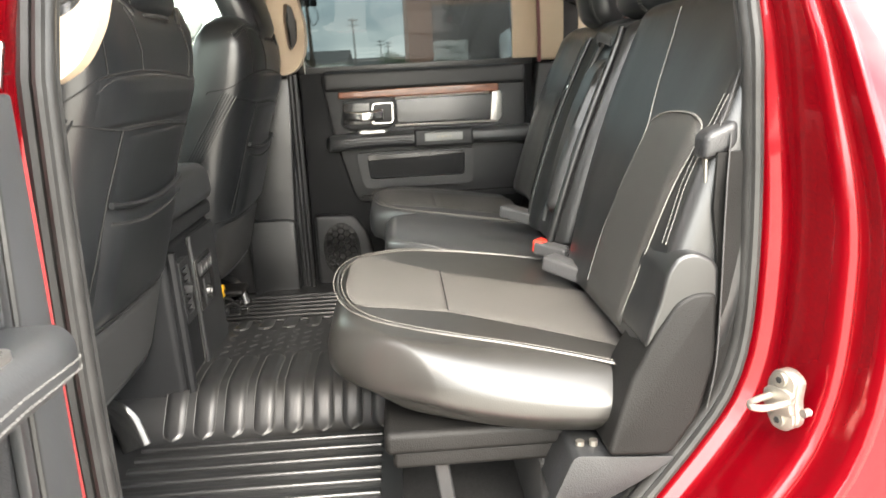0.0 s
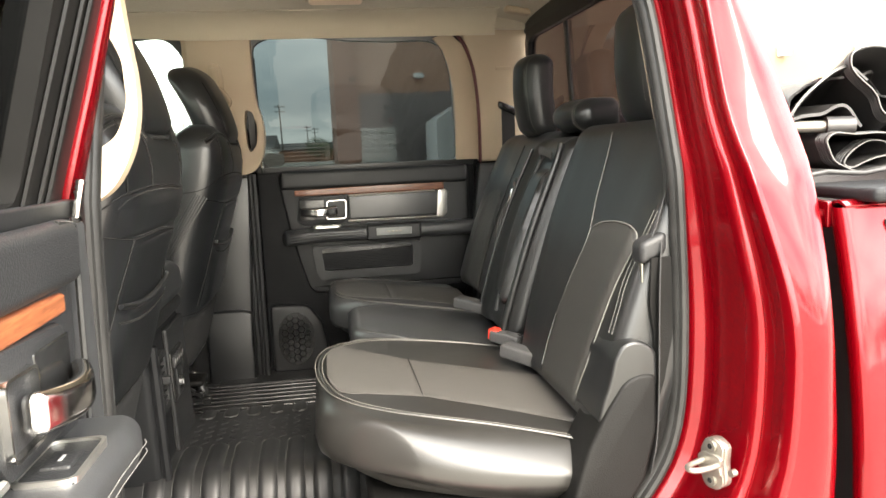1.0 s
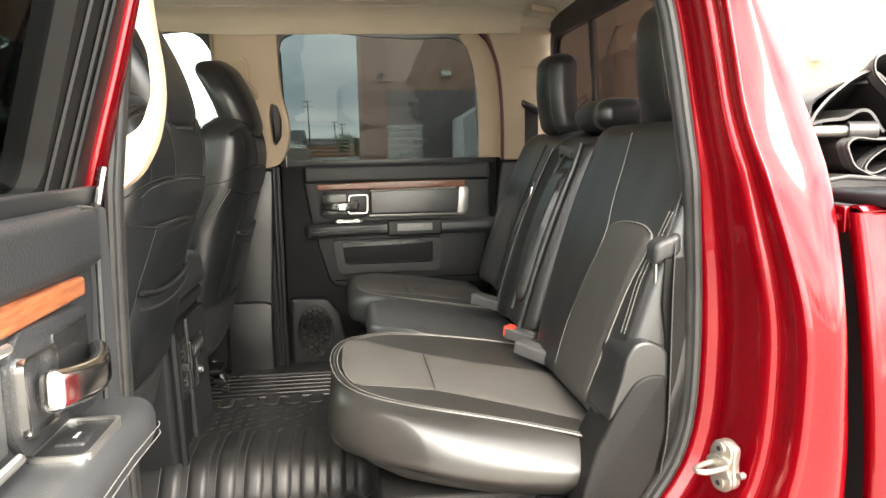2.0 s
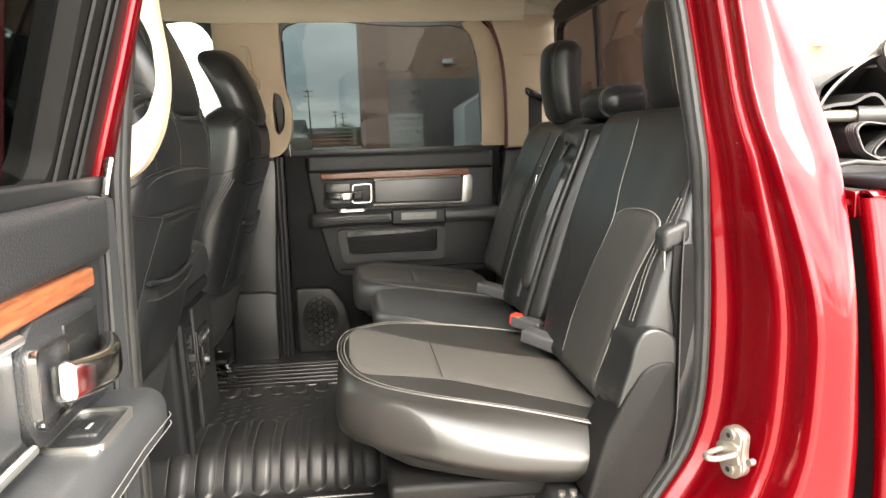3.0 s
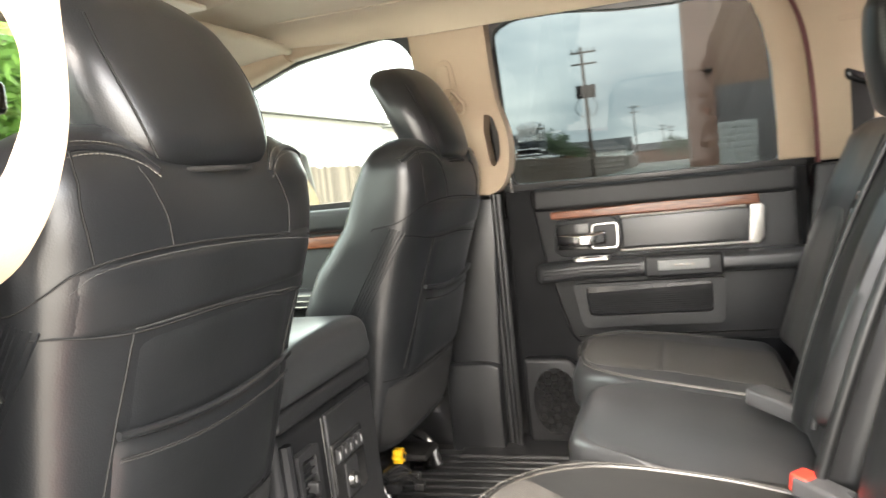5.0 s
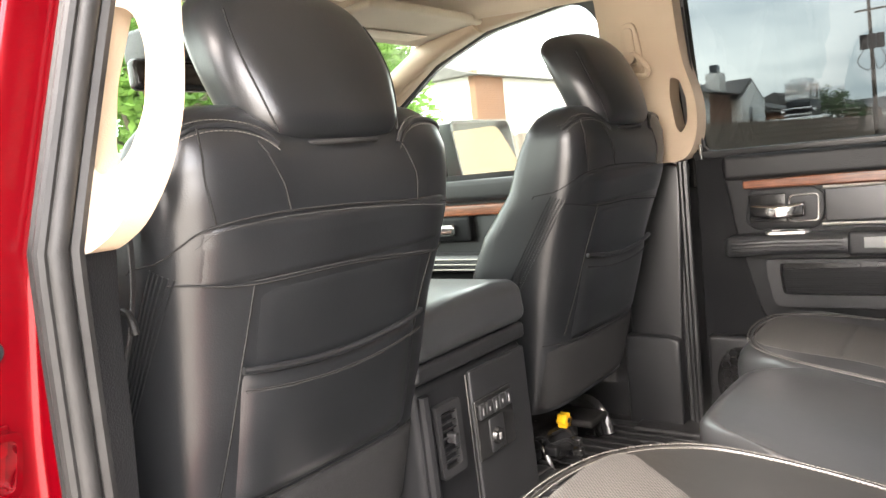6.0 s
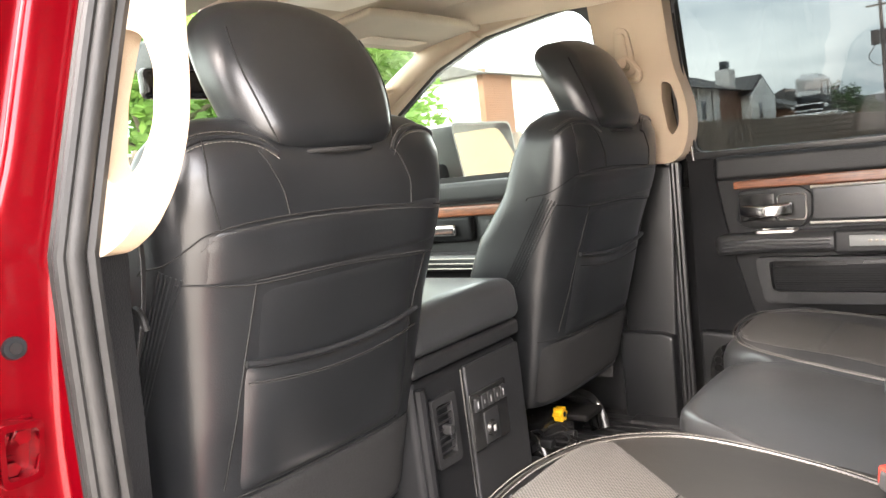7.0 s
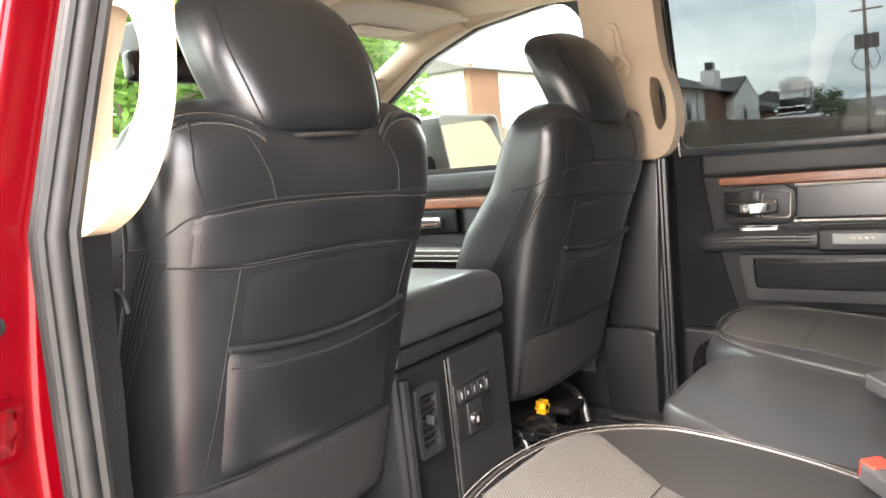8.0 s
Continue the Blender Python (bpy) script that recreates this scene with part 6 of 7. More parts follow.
dash = thing("dashboard", -1.55, 0.89, 0.8, "black soft-touch dashboard with steering wheel column", "dashboard")
part("top", rbox((-1.98, 0.14, 1.05), (-1.48, 1.64, 1.27), 0.06, 4, (3, 6, 2), lambda p: p + Vector((-0.12 * math.sin(math.pi * (p.y - 0.14) / 1.5), 0, 0))), PLASTIC, dash)
part("lower", rbox((-1.92, 0.14, 0.66), (-1.56, 1.64, 1.06), 0.04, 3), PLASTIC_GREY, dash)
part("wood_strip", rbox((-1.49, 1.10, 1.11), (-1.466, 1.60, 1.15), 0.006, 2), WOOD, dash)
wheel = thing("steering_wheel", -1.32, 0.467, 1.18, "black leather steering wheel", "steering wheel")
cw, nrm = Vector((-1.34, 0.467, 1.20)), Vector((0.86, 0, 0.5)).normalized()
e1 = Vector((0, 1, 0))
e2 = nrm.cross(e1)
part("rim", tube([cw + e1 * 0.19 * math.cos(a) + e2 * 0.19 * math.sin(a) for a in [2 * math.pi * i / 48 for i in range(48)]], 0.016, 10, closed=True), LEATHER, wheel)
part("hub", rbox((-0.07, -0.06, -0.03), (0.07, 0.06, 0.02), 0.02, 4, f=lambda p: cw + e1 * p.x + e2 * p.y + nrm * (p.z - 0.02)), PLASTIC, wheel)
for a in (0.1, math.pi - 0.1, -math.pi / 2):
    part("spoke", tube([cw + e1 * 0.05 * math.cos(a) + e2 * 0.05 * math.sin(a) - nrm * 0.02, cw + e1 * 0.185 * math.cos(a) + e2 * 0.185 * math.sin(a)], 0.014, 8, flat=0.5), PLASTIC, wheel)

# front belts beside the pillars
fb1 = thing("seat_belt", -0.60, 0.20, 0.75, "black front seat belt between seat and pillar", "seat belt")
part("webbing", ribbon([(-0.655, 0.195, 1.56), (-0.625, 0.200, 1.42), (-0.614, 0.200, 1.35), (-0.630, 0.198, 1.27), (-0.655, 0.188, 1.18), (-0.675, 0.185, 1.05), (-0.68, 0.18, 0.80)], 0.034, (0.78, -0.62, 0.0)), BELT_DARK, fb1)
part("belt_stop", tube(smooth_line([(-0.602, 0.174, 1.286), (-0.588, 0.172, 1.282), (-0.579, 0.170, 1.272), (-0.577, 0.170, 1.263)], 12), 0.0046, 8), TRIM_DARK, fb1)
fb2 = thing("seat_belt", -0.62, 1.60, 0.75, "black front seat belt on the far pillar", "seat belt")
part("webbing", ribbon([(-0.585, 1.565, 1.575), (-0.655, 1.585, 1.40), (-0.70, 1.59, 1.0), (-0.71, 1.59, 0.78)], 0.044, (1, 0.1, 0.0)), BELT, fb2)

# under the passenger seat: yellow knob, bracket, loose connectors
kb = thing("jack_knob", -0.70, 1.305, 0.665, "yellow lobed plastic knob on a black jack bracket", "jack knob")
lobes = [(0.017 * (1 + 0.16 * math.cos(6 * a)) * math.cos(a), 0.017 * (1 + 0.16 * math.cos(6 * a)) * math.sin(a)) for a in [2 * math.pi * i / 48 for i in range(48)]]
part("knob", prism(lobes, -0.012, 0.012, lambda p, q, d: (-0.700 + d, 1.300 + p, 0.772 + q), 0.003, 2), YELLOW, kb)
part("knob_label", tube([(-0.687, 1.300, 0.772), (-0.6865, 1.300, 0.772)], 0.007, 12), GLOSS_BLACK, kb)
part("bracket", rbox((-0.86, 1.22, 0.664), (-0.71, 1.40, 0.760), 0.02, 3), GLOSS_BLACK, kb)
part("jack_arm", rbox((-0.76, 1.335, 0.742), (-0.645, 1.43, 0.760), 0.008, 3), TRIM_DARK, kb)
for k, (x, y, z, r) in enumerate(((-0.665, 1.17, 0.75, 0.016), (-0.640, 1.24, 0.748, 0.013), (-0.70, 1.14, 0.746, 0.018), (-0.615, 1.20, 0.742, 0.012))):
    w_ = thing("wiring_connector", x, y, z - 0.012, "small black plastic wiring connector on the mat", "connector", "wiring connectors")
    part("plug", rbox((x - r, y - r * 0.7, z - 0.010), (x + r, y + r * 0.7, z + 0.010), 0.004, 2), GLOSS_BLACK if k % 2 else PLASTIC_GREY, w_)
    part("cable", tube(smooth_line([(x, y, z), (x - 0.04, y + 0.03, z + 0.012), (x - 0.09, y + 0.02, z - 0.004), (x - 0.14, y + 0.06, z + 0.01)], 14), 0.004, 6), RUBBER, w_)

# rolled soft bed cover with its bow, on the bed rails
rl = thing("rolled_bed_cover", 0.66, 0.9, 1.34, "black vinyl bed cover rolled up behind the cab", "bed cover")
HEM_EDGE = material("worn_pale_hem_edge", (0.085, 0.083, 0.079), 0.6)


def folded_loop(pts, y0, y1, wall, name, crumple, droop=0.0):
    """A flattened loop of stiff vinyl hem, open towards the side, running across the bed."""
    outer = rounded_loop(pts, 0.012, 3)
    cx, cz = sum(p[0] for p in pts) / len(pts), sum(p[1] for p in pts) / len(pts)
    inner = [(cx + (x - cx) * (1 - wall), cz + (z - cz) * (1 - wall * 1.3)) for x, z in outer]
    at = lambda p, q, d: (p + crumple * math.sin(q * 90 + d * 7) + 1.2 * droop * (d - y0), d + 0.25 * crumple * math.sin(p * 120), q + crumple * 0.8 * math.sin(p * 70 + d * 9) - droop * (d - y0))
    bm = bmesh.new()
    n, m = 72, 20
    O, I = resample(outer, n), resample(inner, n)
    rows = [[[bm.verts.new(at(p.x, p.y, y0 + (y1 - y0) * (j / m) ** 1.6)) for p in S] for j in range(m + 1)] for S in (O, I)]
    for S in rows:
        for j in range(m):
            for i in range(n):
                bm.faces.new((S[j][i], S[j][(i + 1) % n], S[j + 1][(i + 1) % n], S[j + 1][i]))
    for j in (0, m):
        for i in range(n):
            bm.faces.new((rows[0][j][i], rows[0][j][(i + 1) % n], rows[1][j][(i + 1) % n], rows[1][j][i]))
    ob = part(name, bm, FABRIC, rl, "stiff black vinyl hem folded into a loop")
    part("edge_binding", tube([at((a.x + b.x) / 2, (a.y + b.y) / 2, y0 - 0.001) for a, b in zip(O, I)], 0.0013, 5, closed=True), HEM_EDGE, ob)
    for k in range(4):
        d = y0 + 0.006 + 0.006 * k
        part("weave_ridge", tube([at(cx + (p.x - cx) * 1.004, cz + (p.y - cz) * 1.004, d) for p in O], 0.0012, 4, closed=True), FABRIC, ob)
    return ob


folded_loop([(0.528, 1.397), (0.543, 1.409), (0.604, 1.407), (0.662, 1.402), (0.690, 1.376), (0.657, 1.349), (0.591, 1.344), (0.549, 1.360), (0.540, 1.377)], 0.17, 1.58, 0.07, "lower_hem", 0.002)
folded_loop([(0.574, 1.358), (0.586, 1.378), (0.612, 1.394), (0.655, 1.392), (0.668, 1.372), (0.630, 1.362), (0.590, 1.350)], 0.185, 1.50, 0.09, "inner_hem", 0.002)
folded_loop([(0.577, 1.536), (0.580, 1.515), (0.601, 1.489), (0.628, 1.460), (0.637, 1.440), (0.652, 1.428), (0.700, 1.440), (0.715, 1.490), (0.680, 1.528), (0.640, 1.541), (0.598, 1.544)], 0.18, 0.62, 0.06, "upper_hem", 0.002, 0.26)
DRAPE = smooth_line([(0.480, 1.430, 0), (0.494, 1.452, 0), (0.520, 1.482, 0), (0.552, 1.506, 0), (0.585, 1.512, 0), (0.62, 1.490, 0)], 30)
part("draped_skin", patch(lambda u, v: (DRAPE[round(u * 30)].x + 0.004 * math.sin(v * 7) + 0.14 * v, 0.190 + 0.44 * v, DRAPE[round(u * 30)].y + 0.003 * math.sin(u * 9 + v * 11) - 0.12 * v), 30, 30, 0.004), FABRIC, rl, "black vinyl skin with soft folds")
FOLD = smooth_line([(0.482, 1.432, 0), (0.53, 1.440, 0), (0.560, 1.452, 0), (0.590, 1.446, 0), (0.612, 1.420, 0)], 24)
part("tucked_fold", patch(lambda u, v: (FOLD[round(u * 24)].x, 0.19 + 1.38 * v, FOLD[round(u * 24)].y + 0.003 * math.sin(u * 12 + v * 19)), 24, 24, 0.005), FABRIC, rl)
part("strap_band", rbox((0.497, 0.16, 1.341), (0.76, 1.60, 1.349), 0.003, 2, (8, 6, 1), lambda p: p + Vector((0, 0, 0.003 * math.sin(p.x * 60 + p.y * 5)))), FABRIC, rl)
CORE = resample(rounded_loop([(0.500, 1.352), (0.560, 1.349), (0.690, 1.352), (0.735, 1.400), (0.715, 1.470), (0.640, 1.505), (0.560, 1.490), (0.508, 1.440)], 0.02, 3), 48)


def core_at(u, v):
    p, s = CORE[int(round(u * 48)) % 48], 1 - 0.10 * math.sin(v * 11) ** 2
    w = 0.006 * math.sin(u * 43 + v * 13) + 0.004 * math.sin(u * 91 - v * 29)
    return (0.62 + (p.x - 0.62) * s + w, 0.235 + 1.33 * v + 0.03 * math.sin(u * 25), 1.42 + (p.y - 1.42) * s + w * 0.7)


part("inner_folds", patch(core_at, 48, 24, 0.004), FABRIC, rl, "crumpled folds of black vinyl inside the roll")
tb_ = part("bow_tube", tube([(0.487, 0.200, 1.420), (0.575, 0.188, 1.4185)], 0.0095, 16), STEEL, rl, "bare metal bow tube")
part("bow_sleeve", tube([(0.545, 0.190, 1.419), (0.586, 0.178, 1.418)], 0.0155, 18), FABRIC, tb_)
part("bow_end", tube([(0.585 + 0.0125 * 0.3 * math.cos(a), 0.1775 + 0.004 * math.cos(a) - 0.0, 1.418 + 0.0125 * math.sin(a)) for a in [2 * math.pi * i / 24 for i in range(24)]], 0.0016, 6, closed=True), HEM_EDGE, tb_)


# ---- outside ----
GROUND = material("pale_asphalt_ground", (0.30, 0.28, 0.245), 0.9, color2=(0.37, 0.345, 0.30), scale=0.8, grain=0.6, grain_scale=60)
STUCCO = material("tan_stucco", (0.145, 0.113, 0.073), 0.9, color2=(0.16, 0.125, 0.082), scale=0.4, grain=0.4, grain_scale=40)
STUCCO_DARK = material("brown_stucco", (0.40, 0.25, 0.19), 0.9, color2=(0.44, 0.28, 0.21), scale=0.4, grain=0.4, grain_scale=40)
FENCE_WOOD = material("weathered_fence_wood", (0.14, 0.108, 0.088), 0.9, color2=(0.25, 0.205, 0.17), scale=3.0, grain=0.5, grain_scale=60)
fn_, fl_ = FENCE_WOOD.node_tree.nodes, FENCE_WOOD.node_tree.links
f_info, f_hue, f_map, f_mp = fn_.new("ShaderNodeObjectInfo"), fn_.new("ShaderNodeHueSaturation"), fn_.new("ShaderNodeMapRange"), fn_.new("ShaderNodeMapping")
f_mp.inputs["Scale"].default_value = (9.0, 9.0, 0.5)
f_map.inputs["To Min"].default_value, f_map.inputs["To Max"].default_value = 0.60, 1.40
fl_.new(f_info.outputs["Random"], f_map.inputs["Value"])
fl_.new(f_map.outputs["Result"], f_hue.inputs["Value"])
fl_.new(fn_["Texture Coordinate"].outputs["Object"], f_mp.inputs["Vector"])
fl_.new(f_mp.outputs["Vector"], fn_["Noise Texture"].inputs["Vector"])
fl_.new(fn_["Color Ramp"].outputs["Color"], f_hue.inputs["Color"])
fl_.new(f_hue.outputs["Color"], fn_["Principled BSDF"].inputs["Base Color"])
SIDING = material("white_siding", (0.70, 0.69, 0.66), 0.8, color2=(0.78, 0.77, 0.74), scale=1.0)
SHINGLE = material("grey_shingles", (0.085, 0.080, 0.078), 0.95, color2=(0.13, 0.125, 0.12), scale=5.0, grain=0.8, grain_scale=30)
BRICK = material("red_brick", (0.20, 0.100, 0.062), 0.9, color2=(0.25, 0.135, 0.085), scale=9.0, grain=0.6, grain_scale=40)
DARK_PANE = material("dark_window", (0.03, 0.035, 0.04), 0.15)
POLE_WOOD = material("creosoted_pole", (0.075, 0.06, 0.05), 0.9)
METAL_WHITE = material("white_sheet_metal", (0.72, 0.74, 0.75), 0.5, color2=(0.80, 0.81, 0.82), scale=2.0)

ROLLER = material("grey_roller_door", (0.42, 0.41, 0.40), 0.6)
ground = link("ground", patch(lambda u, v: (-1500 + 3000 * u, -1500 + 3000 * v, 0.0), 8, 8, 0.2), GROUND)
tagged(ground, "pale asphalt yard", "ground", kind="structure")

wh = thing("warehouse", 16, 18, 0, "tall tan stucco warehouse with small wall lamps", "building")
part("wall", rbox((5.15, 14.0, 0.0), (60, 30, 11.0), 0.05, 1), STUCCO, wh)
part("parapet", rbox((5.05, 13.9, 11.0), (60.1, 30.1, 11.4), 0.05, 1), STUCCO_DARK, wh)
for x in (9.4, 11.2, 13.6):
    part("wall_lamp", rbox((x - 0.10, 13.80, 3.05), (x + 0.10, 14.0, 3.22), 0.02, 2), METAL_WHITE, wh)
for k in range(6):
    part("wall_joint", rbox((5.2 + k * 5 + 2.0, 13.985, 0.0), (5.2 + k * 5 + 2.04, 14.002, 11.0), 0.002, 1), STUCCO_DARK, wh)

bl = thing("commercial_building", 6, 45, 0, "tall brown commercial building with a white roller door", "building")
part("wall", rbox((0.66, 41.0, 0.0), (22, 60, 14.0), 0.05, 1), STUCCO_DARK, bl)
part("pier", rbox((0.62, 40.75, 0.0), (1.9, 41.2, 14.0), 0.03, 1), material("umber_stucco", (0.30, 0.17, 0.13), 0.9), bl)
part("base_band", rbox((0.66, 40.9, 0.0), (7.2, 41.1, 4.6), 0.03, 1), material("slate_band", (0.17, 0.15, 0.15), 0.85), bl)
part("roller_door", rbox((1.75, 40.80, 0.0), (3.8, 41.0, 2.75), 0.02, 1), ROLLER, bl)
for k in range(8):
    part("door_slat", rbox((1.77, 40.78, 0.1 + k * 0.33), (3.78, 40.82, 0.36 + k * 0.33), 0.02, 1), ROLLER, bl)
part("wall_lamp", rbox((4.95, 40.7, 5.35), (5.5, 41.0, 5.62), 0.04, 1), METAL_WHITE, bl)
part("wall_lamp", rbox((1.45, 40.5, 5.3), (1.8, 40.8, 5.5), 0.04, 1), PLASTIC_GREY, bl)
tr = thing("storage_shed", 9.0, 36.0, 0, "pale metal shed with a sloping roof", "shed")
part("wall", prism([(5.35, 0.0), (9.6, 0.0), (9.6, 5.4), (5.35, 2.9)], 36.0, 40.0, lambda p, q, d: (p, d, q), 0.02, 1), METAL_WHITE, tr)
part("sign_ring", tube([(7.0 + 0.35 * math.cos(a), 35.96, 2.7 + 0.35 * math.sin(a)) for a in [2 * math.pi * i / 24 for i in range(24)]], 0.05, 6, closed=True), PLASTIC_GREY, tr)
for k in range(7):
    part("rib", rbox((5.6 + k * 0.55, 35.95, 0.0), (5.66 + k * 0.55, 36.0, 3.0 + k * 0.32), 0.01, 1), METAL_WHITE, tr)


def gable_house(x, y, w, d, h, ridge, wall_mat, lab, windows=(), along_y=True):
    ob = thing("house", x, y, 0, lab, "house", "houses behind the fence")
    part("wall", rbox((x - w / 2, y - d / 2, 0), (x + w / 2, y + d / 2, h), 0.03, 1), wall_mat, ob)
    if along_y:
        tri = [(x - w / 2 - 0.4, h - 0.12), (x + w / 2 + 0.4, h - 0.12), (x, ridge)]
        part("roof", prism(tri, y - d / 2 - 0.4, y + d / 2 + 0.4, lambda p, q, e: (p, e, q), 0.02, 1), SHINGLE, ob)
    else:
        tri = [(y - d / 2 - 0.4, h - 0.12), (y + d / 2 + 0.4, h - 0.12), (y, ridge)]
        part("roof", prism(tri, x - w / 2 - 0.4, x + w / 2 + 0.4, lambda p, q, e: (e, p, q), 0.02, 1), SHINGLE, ob)
    for yy, zz, ww, hh in windows:
        wi = part("window", rbox((x + w / 2 - 0.02, y + yy - ww / 2 - 0.08, zz - 0.08), (x + w / 2 + 0.05, y + yy + ww / 2 + 0.08, zz + hh + 0.08), 0.01, 1), SIDING, ob)
        part("pane", rbox((x + w / 2 + 0.03, y + yy - ww / 2, zz), (x + w / 2 + 0.06, y + yy + ww / 2, zz + hh), 0.01, 1), DARK_PANE, wi)
    return ob


h1 = gable_house(-19.0, 29.3, 9.0, 14.4, 4.55, 6.1, SIDING, "white sided house with a brick corner and grey roof")
part("brick_stack", rbox((-14.60, 22.05, 0.0), (-14.35, 23.95, 4.62), 0.02, 1), BRICK, h1)
for k in range(56):
    part("brick_course", rbox((-14.352, 22.06, 0.03 + 0.081 * k), (-14.338, 23.94, 0.098 + 0.081 * k), 0.004, 1), BRICK, h1)
part("gutter", tube([(-14.08, 22.0, 4.52), (-14.08, 36.4, 4.52)], 0.07, 8), METAL_WHITE, h1)
h2 = thing("house", -19.0, 52.0, 0, "white sided house with brown brick wing, gable and chimney", "house", "houses behind the fence")
part("wall", rbox((-24.0, 41.0, 0.0), (-16.0, 54.4, 4.72), 0.03, 1), SIDING, h2)
part("roof", prism([(-24.5, 4.60), (-15.5, 4.60), (-20.0, 6.25)], 40.6, 62.0, lambda p, q, e: (p, e, q), 0.02, 1), SHINGLE, h2)
part("brick_wing", rbox((-24.0, 54.4, 0.0), (-16.25, 61.0, 4.62), 0.03, 1), BRICK, h2)
part("gable_wing", rbox((-22.0, 60.6, 0.0), (-15.5, 68.0, 4.25), 0.03, 1), SIDING, h2)
part("gable_roof", prism([(59.8, 4.18), (68.8, 4.18), (64.4, 5.95)], -22.0, -15.62, lambda p, q, e: (e, p, q), 0.02, 1), SHINGLE, h2)
part("gable_face", prism([(60.7, 4.20), (67.9, 4.20), (64.4, 5.62)], -15.63, -15.52, lambda p, q, e: (e, p, q), 0.01, 1), SIDING, h2)
ch2 = part("chimney", rbox((-17.0, 57.0, 4.6), (-16.0, 58.6, 6.15), 0.03, 1), SIDING, h2)
part("flue", rbox((-16.75, 57.3, 6.1), (-16.25, 58.2, 6.75), 0.03, 1), DARK_PANE, ch2)
for y_, w_, z_, h_ in ((44.5, 1.0, 2.5, 1.3), (47.9, 0.9, 2.6, 1.2), (50.7, 0.9, 2.6, 1.2)):
    wi = part("window", rbox((-16.02, y_ - w_ / 2 - 0.08, z_ - 0.08), (-15.95, y_ + w_ / 2 + 0.08, z_ + h_ + 0.08), 0.01, 1), METAL_WHITE, h2)
    part("pane", rbox((-15.97, y_ - w_ / 2, z_), (-15.93, y_ + w_ / 2, z_ + h_), 0.01, 1), DARK_PANE, wi)
for y_ in (42.7, 46.2, 49.4, 52.6):
    part("downpipe", tube([(-15.94, y_, 0.2), (-15.94, y_, 4.6)], 0.05, 6), ROLLER, h2)
gw = part("window", rbox((-15.53, 62.6, 2.2), (-15.46, 63.6, 3.7), 0.01, 1), METAL_WHITE, h2)
part("pane", rbox((-15.48, 62.7, 2.3), (-15.44, 63.5, 3.6), 0.01, 1), DARK_PANE, gw)
gable_house(-18.5, 75.0, 9.0, 11.0, 3.2, 4.5, BRICK, "low brown house with a dark roof", ((-3.0, 1.9, 1.2, 1.0),))
h4 = gable_house(-18.2, 91.0, 8.4, 14.0, 3.6, 5.5, SIDING, "pale sided house with a dark roof and white gable", ((-4.0, 2.0, 1.2, 1.1), (2.5, 2.0, 1.2, 1.1)))
part("side_gable", prism([(94.5, 3.3), (98.4, 3.3), (96.8, 5.2)], -14.3, -13.9, lambda p, q, e: (e, p, q), 0.01, 1), SIDING, h4)
gable_house(-17.5, 113.0, 10.0, 16.0, 3.4, 5.3, BRICK, "brown brick house far down the lane", ((-3.0, 2.2, 1.0, 1.2), (3.0, 2.2, 1.0, 1.2)))
gable_house(-15.0, 150.0, 12.0, 22.0, 3.2, 5.6, SIDING, "pale house far down the lane", ((0.0, 2.4, 1.0, 1.2),), False)
gable_house(-4.0, 190.0, 18.0, 12.0, 3.0, 4.6, BRICK, "low brown house at the end of the lane", (), False)
bt = thing("box_truck", -11.6, 62.0, 0, "white lorry with a tall cab parked behind the fence", "truck")
part("cab", rbox((-12.65, 61.8, 3.60), (-10.95, 66.0, 5.00), 0.10, 2), METAL_WHITE, bt)
part("roof_fairing", rbox((-12.35, 62.2, 4.95), (-11.15, 65.8, 5.24), 0.10, 2), METAL_WHITE, bt)
part("windscreen", rbox((-12.50, 61.74, 4.05), (-11.10, 61.82, 4.75), 0.02, 1), ROLLER, bt)
part("grille", rbox((-12.30, 61.70, 3.18), (-11.00, 61.9, 3.66), 0.03, 1), DARK_PANE, bt)
part("engine_body", rbox((-12.60, 61.9, 2.40), (-10.95, 66.0, 3.60), 0.05, 1), PLASTIC_GREY, bt)
for z_ in (2.50, 2.96):
    part("bumper", rbox((-12.75, 61.55, z_), (-10.80, 61.75, z_ + 0.12), 0.02, 1), METAL_WHITE, bt)
for x_ in (-10.88, -10.46):
    part("rack_post", rbox((x_ - 0.05, 61.9, 3.6), (x_ + 0.05, 62.0, 4.62), 0.01, 1), STEEL, bt)
part("rack_bar", rbox((-10.93, 61.9, 4.55), (-10.41, 62.0, 4.65), 0.01, 1), STEEL, bt)
for x_ in (-12.85, -10.60):
    part("headlamp", tube([(x_, 61.6, 2.85), (x_, 61.75, 2.85)], 0.14, 12), METAL_WHITE, bt)
part("flat_bed", rbox((-14.3, 60.0, 2.10), (-9.6, 61.2, 2.34), 0.03, 1), METAL_WHITE, bt)
part("chassis", rbox((-12.6, 61.0, 0.7), (-10.9, 70.0, 2.42), 0.05, 1), GAP_SHADE_UNDERBODY, bt)
for yy in (63.0, 68.5):
    for xx in (-12.6, -10.9):
        part("wheel", tube([(xx - 0.15, yy, 0.5), (xx + 0.15, yy, 0.5)], 0.5, 16), RUBBER, bt)


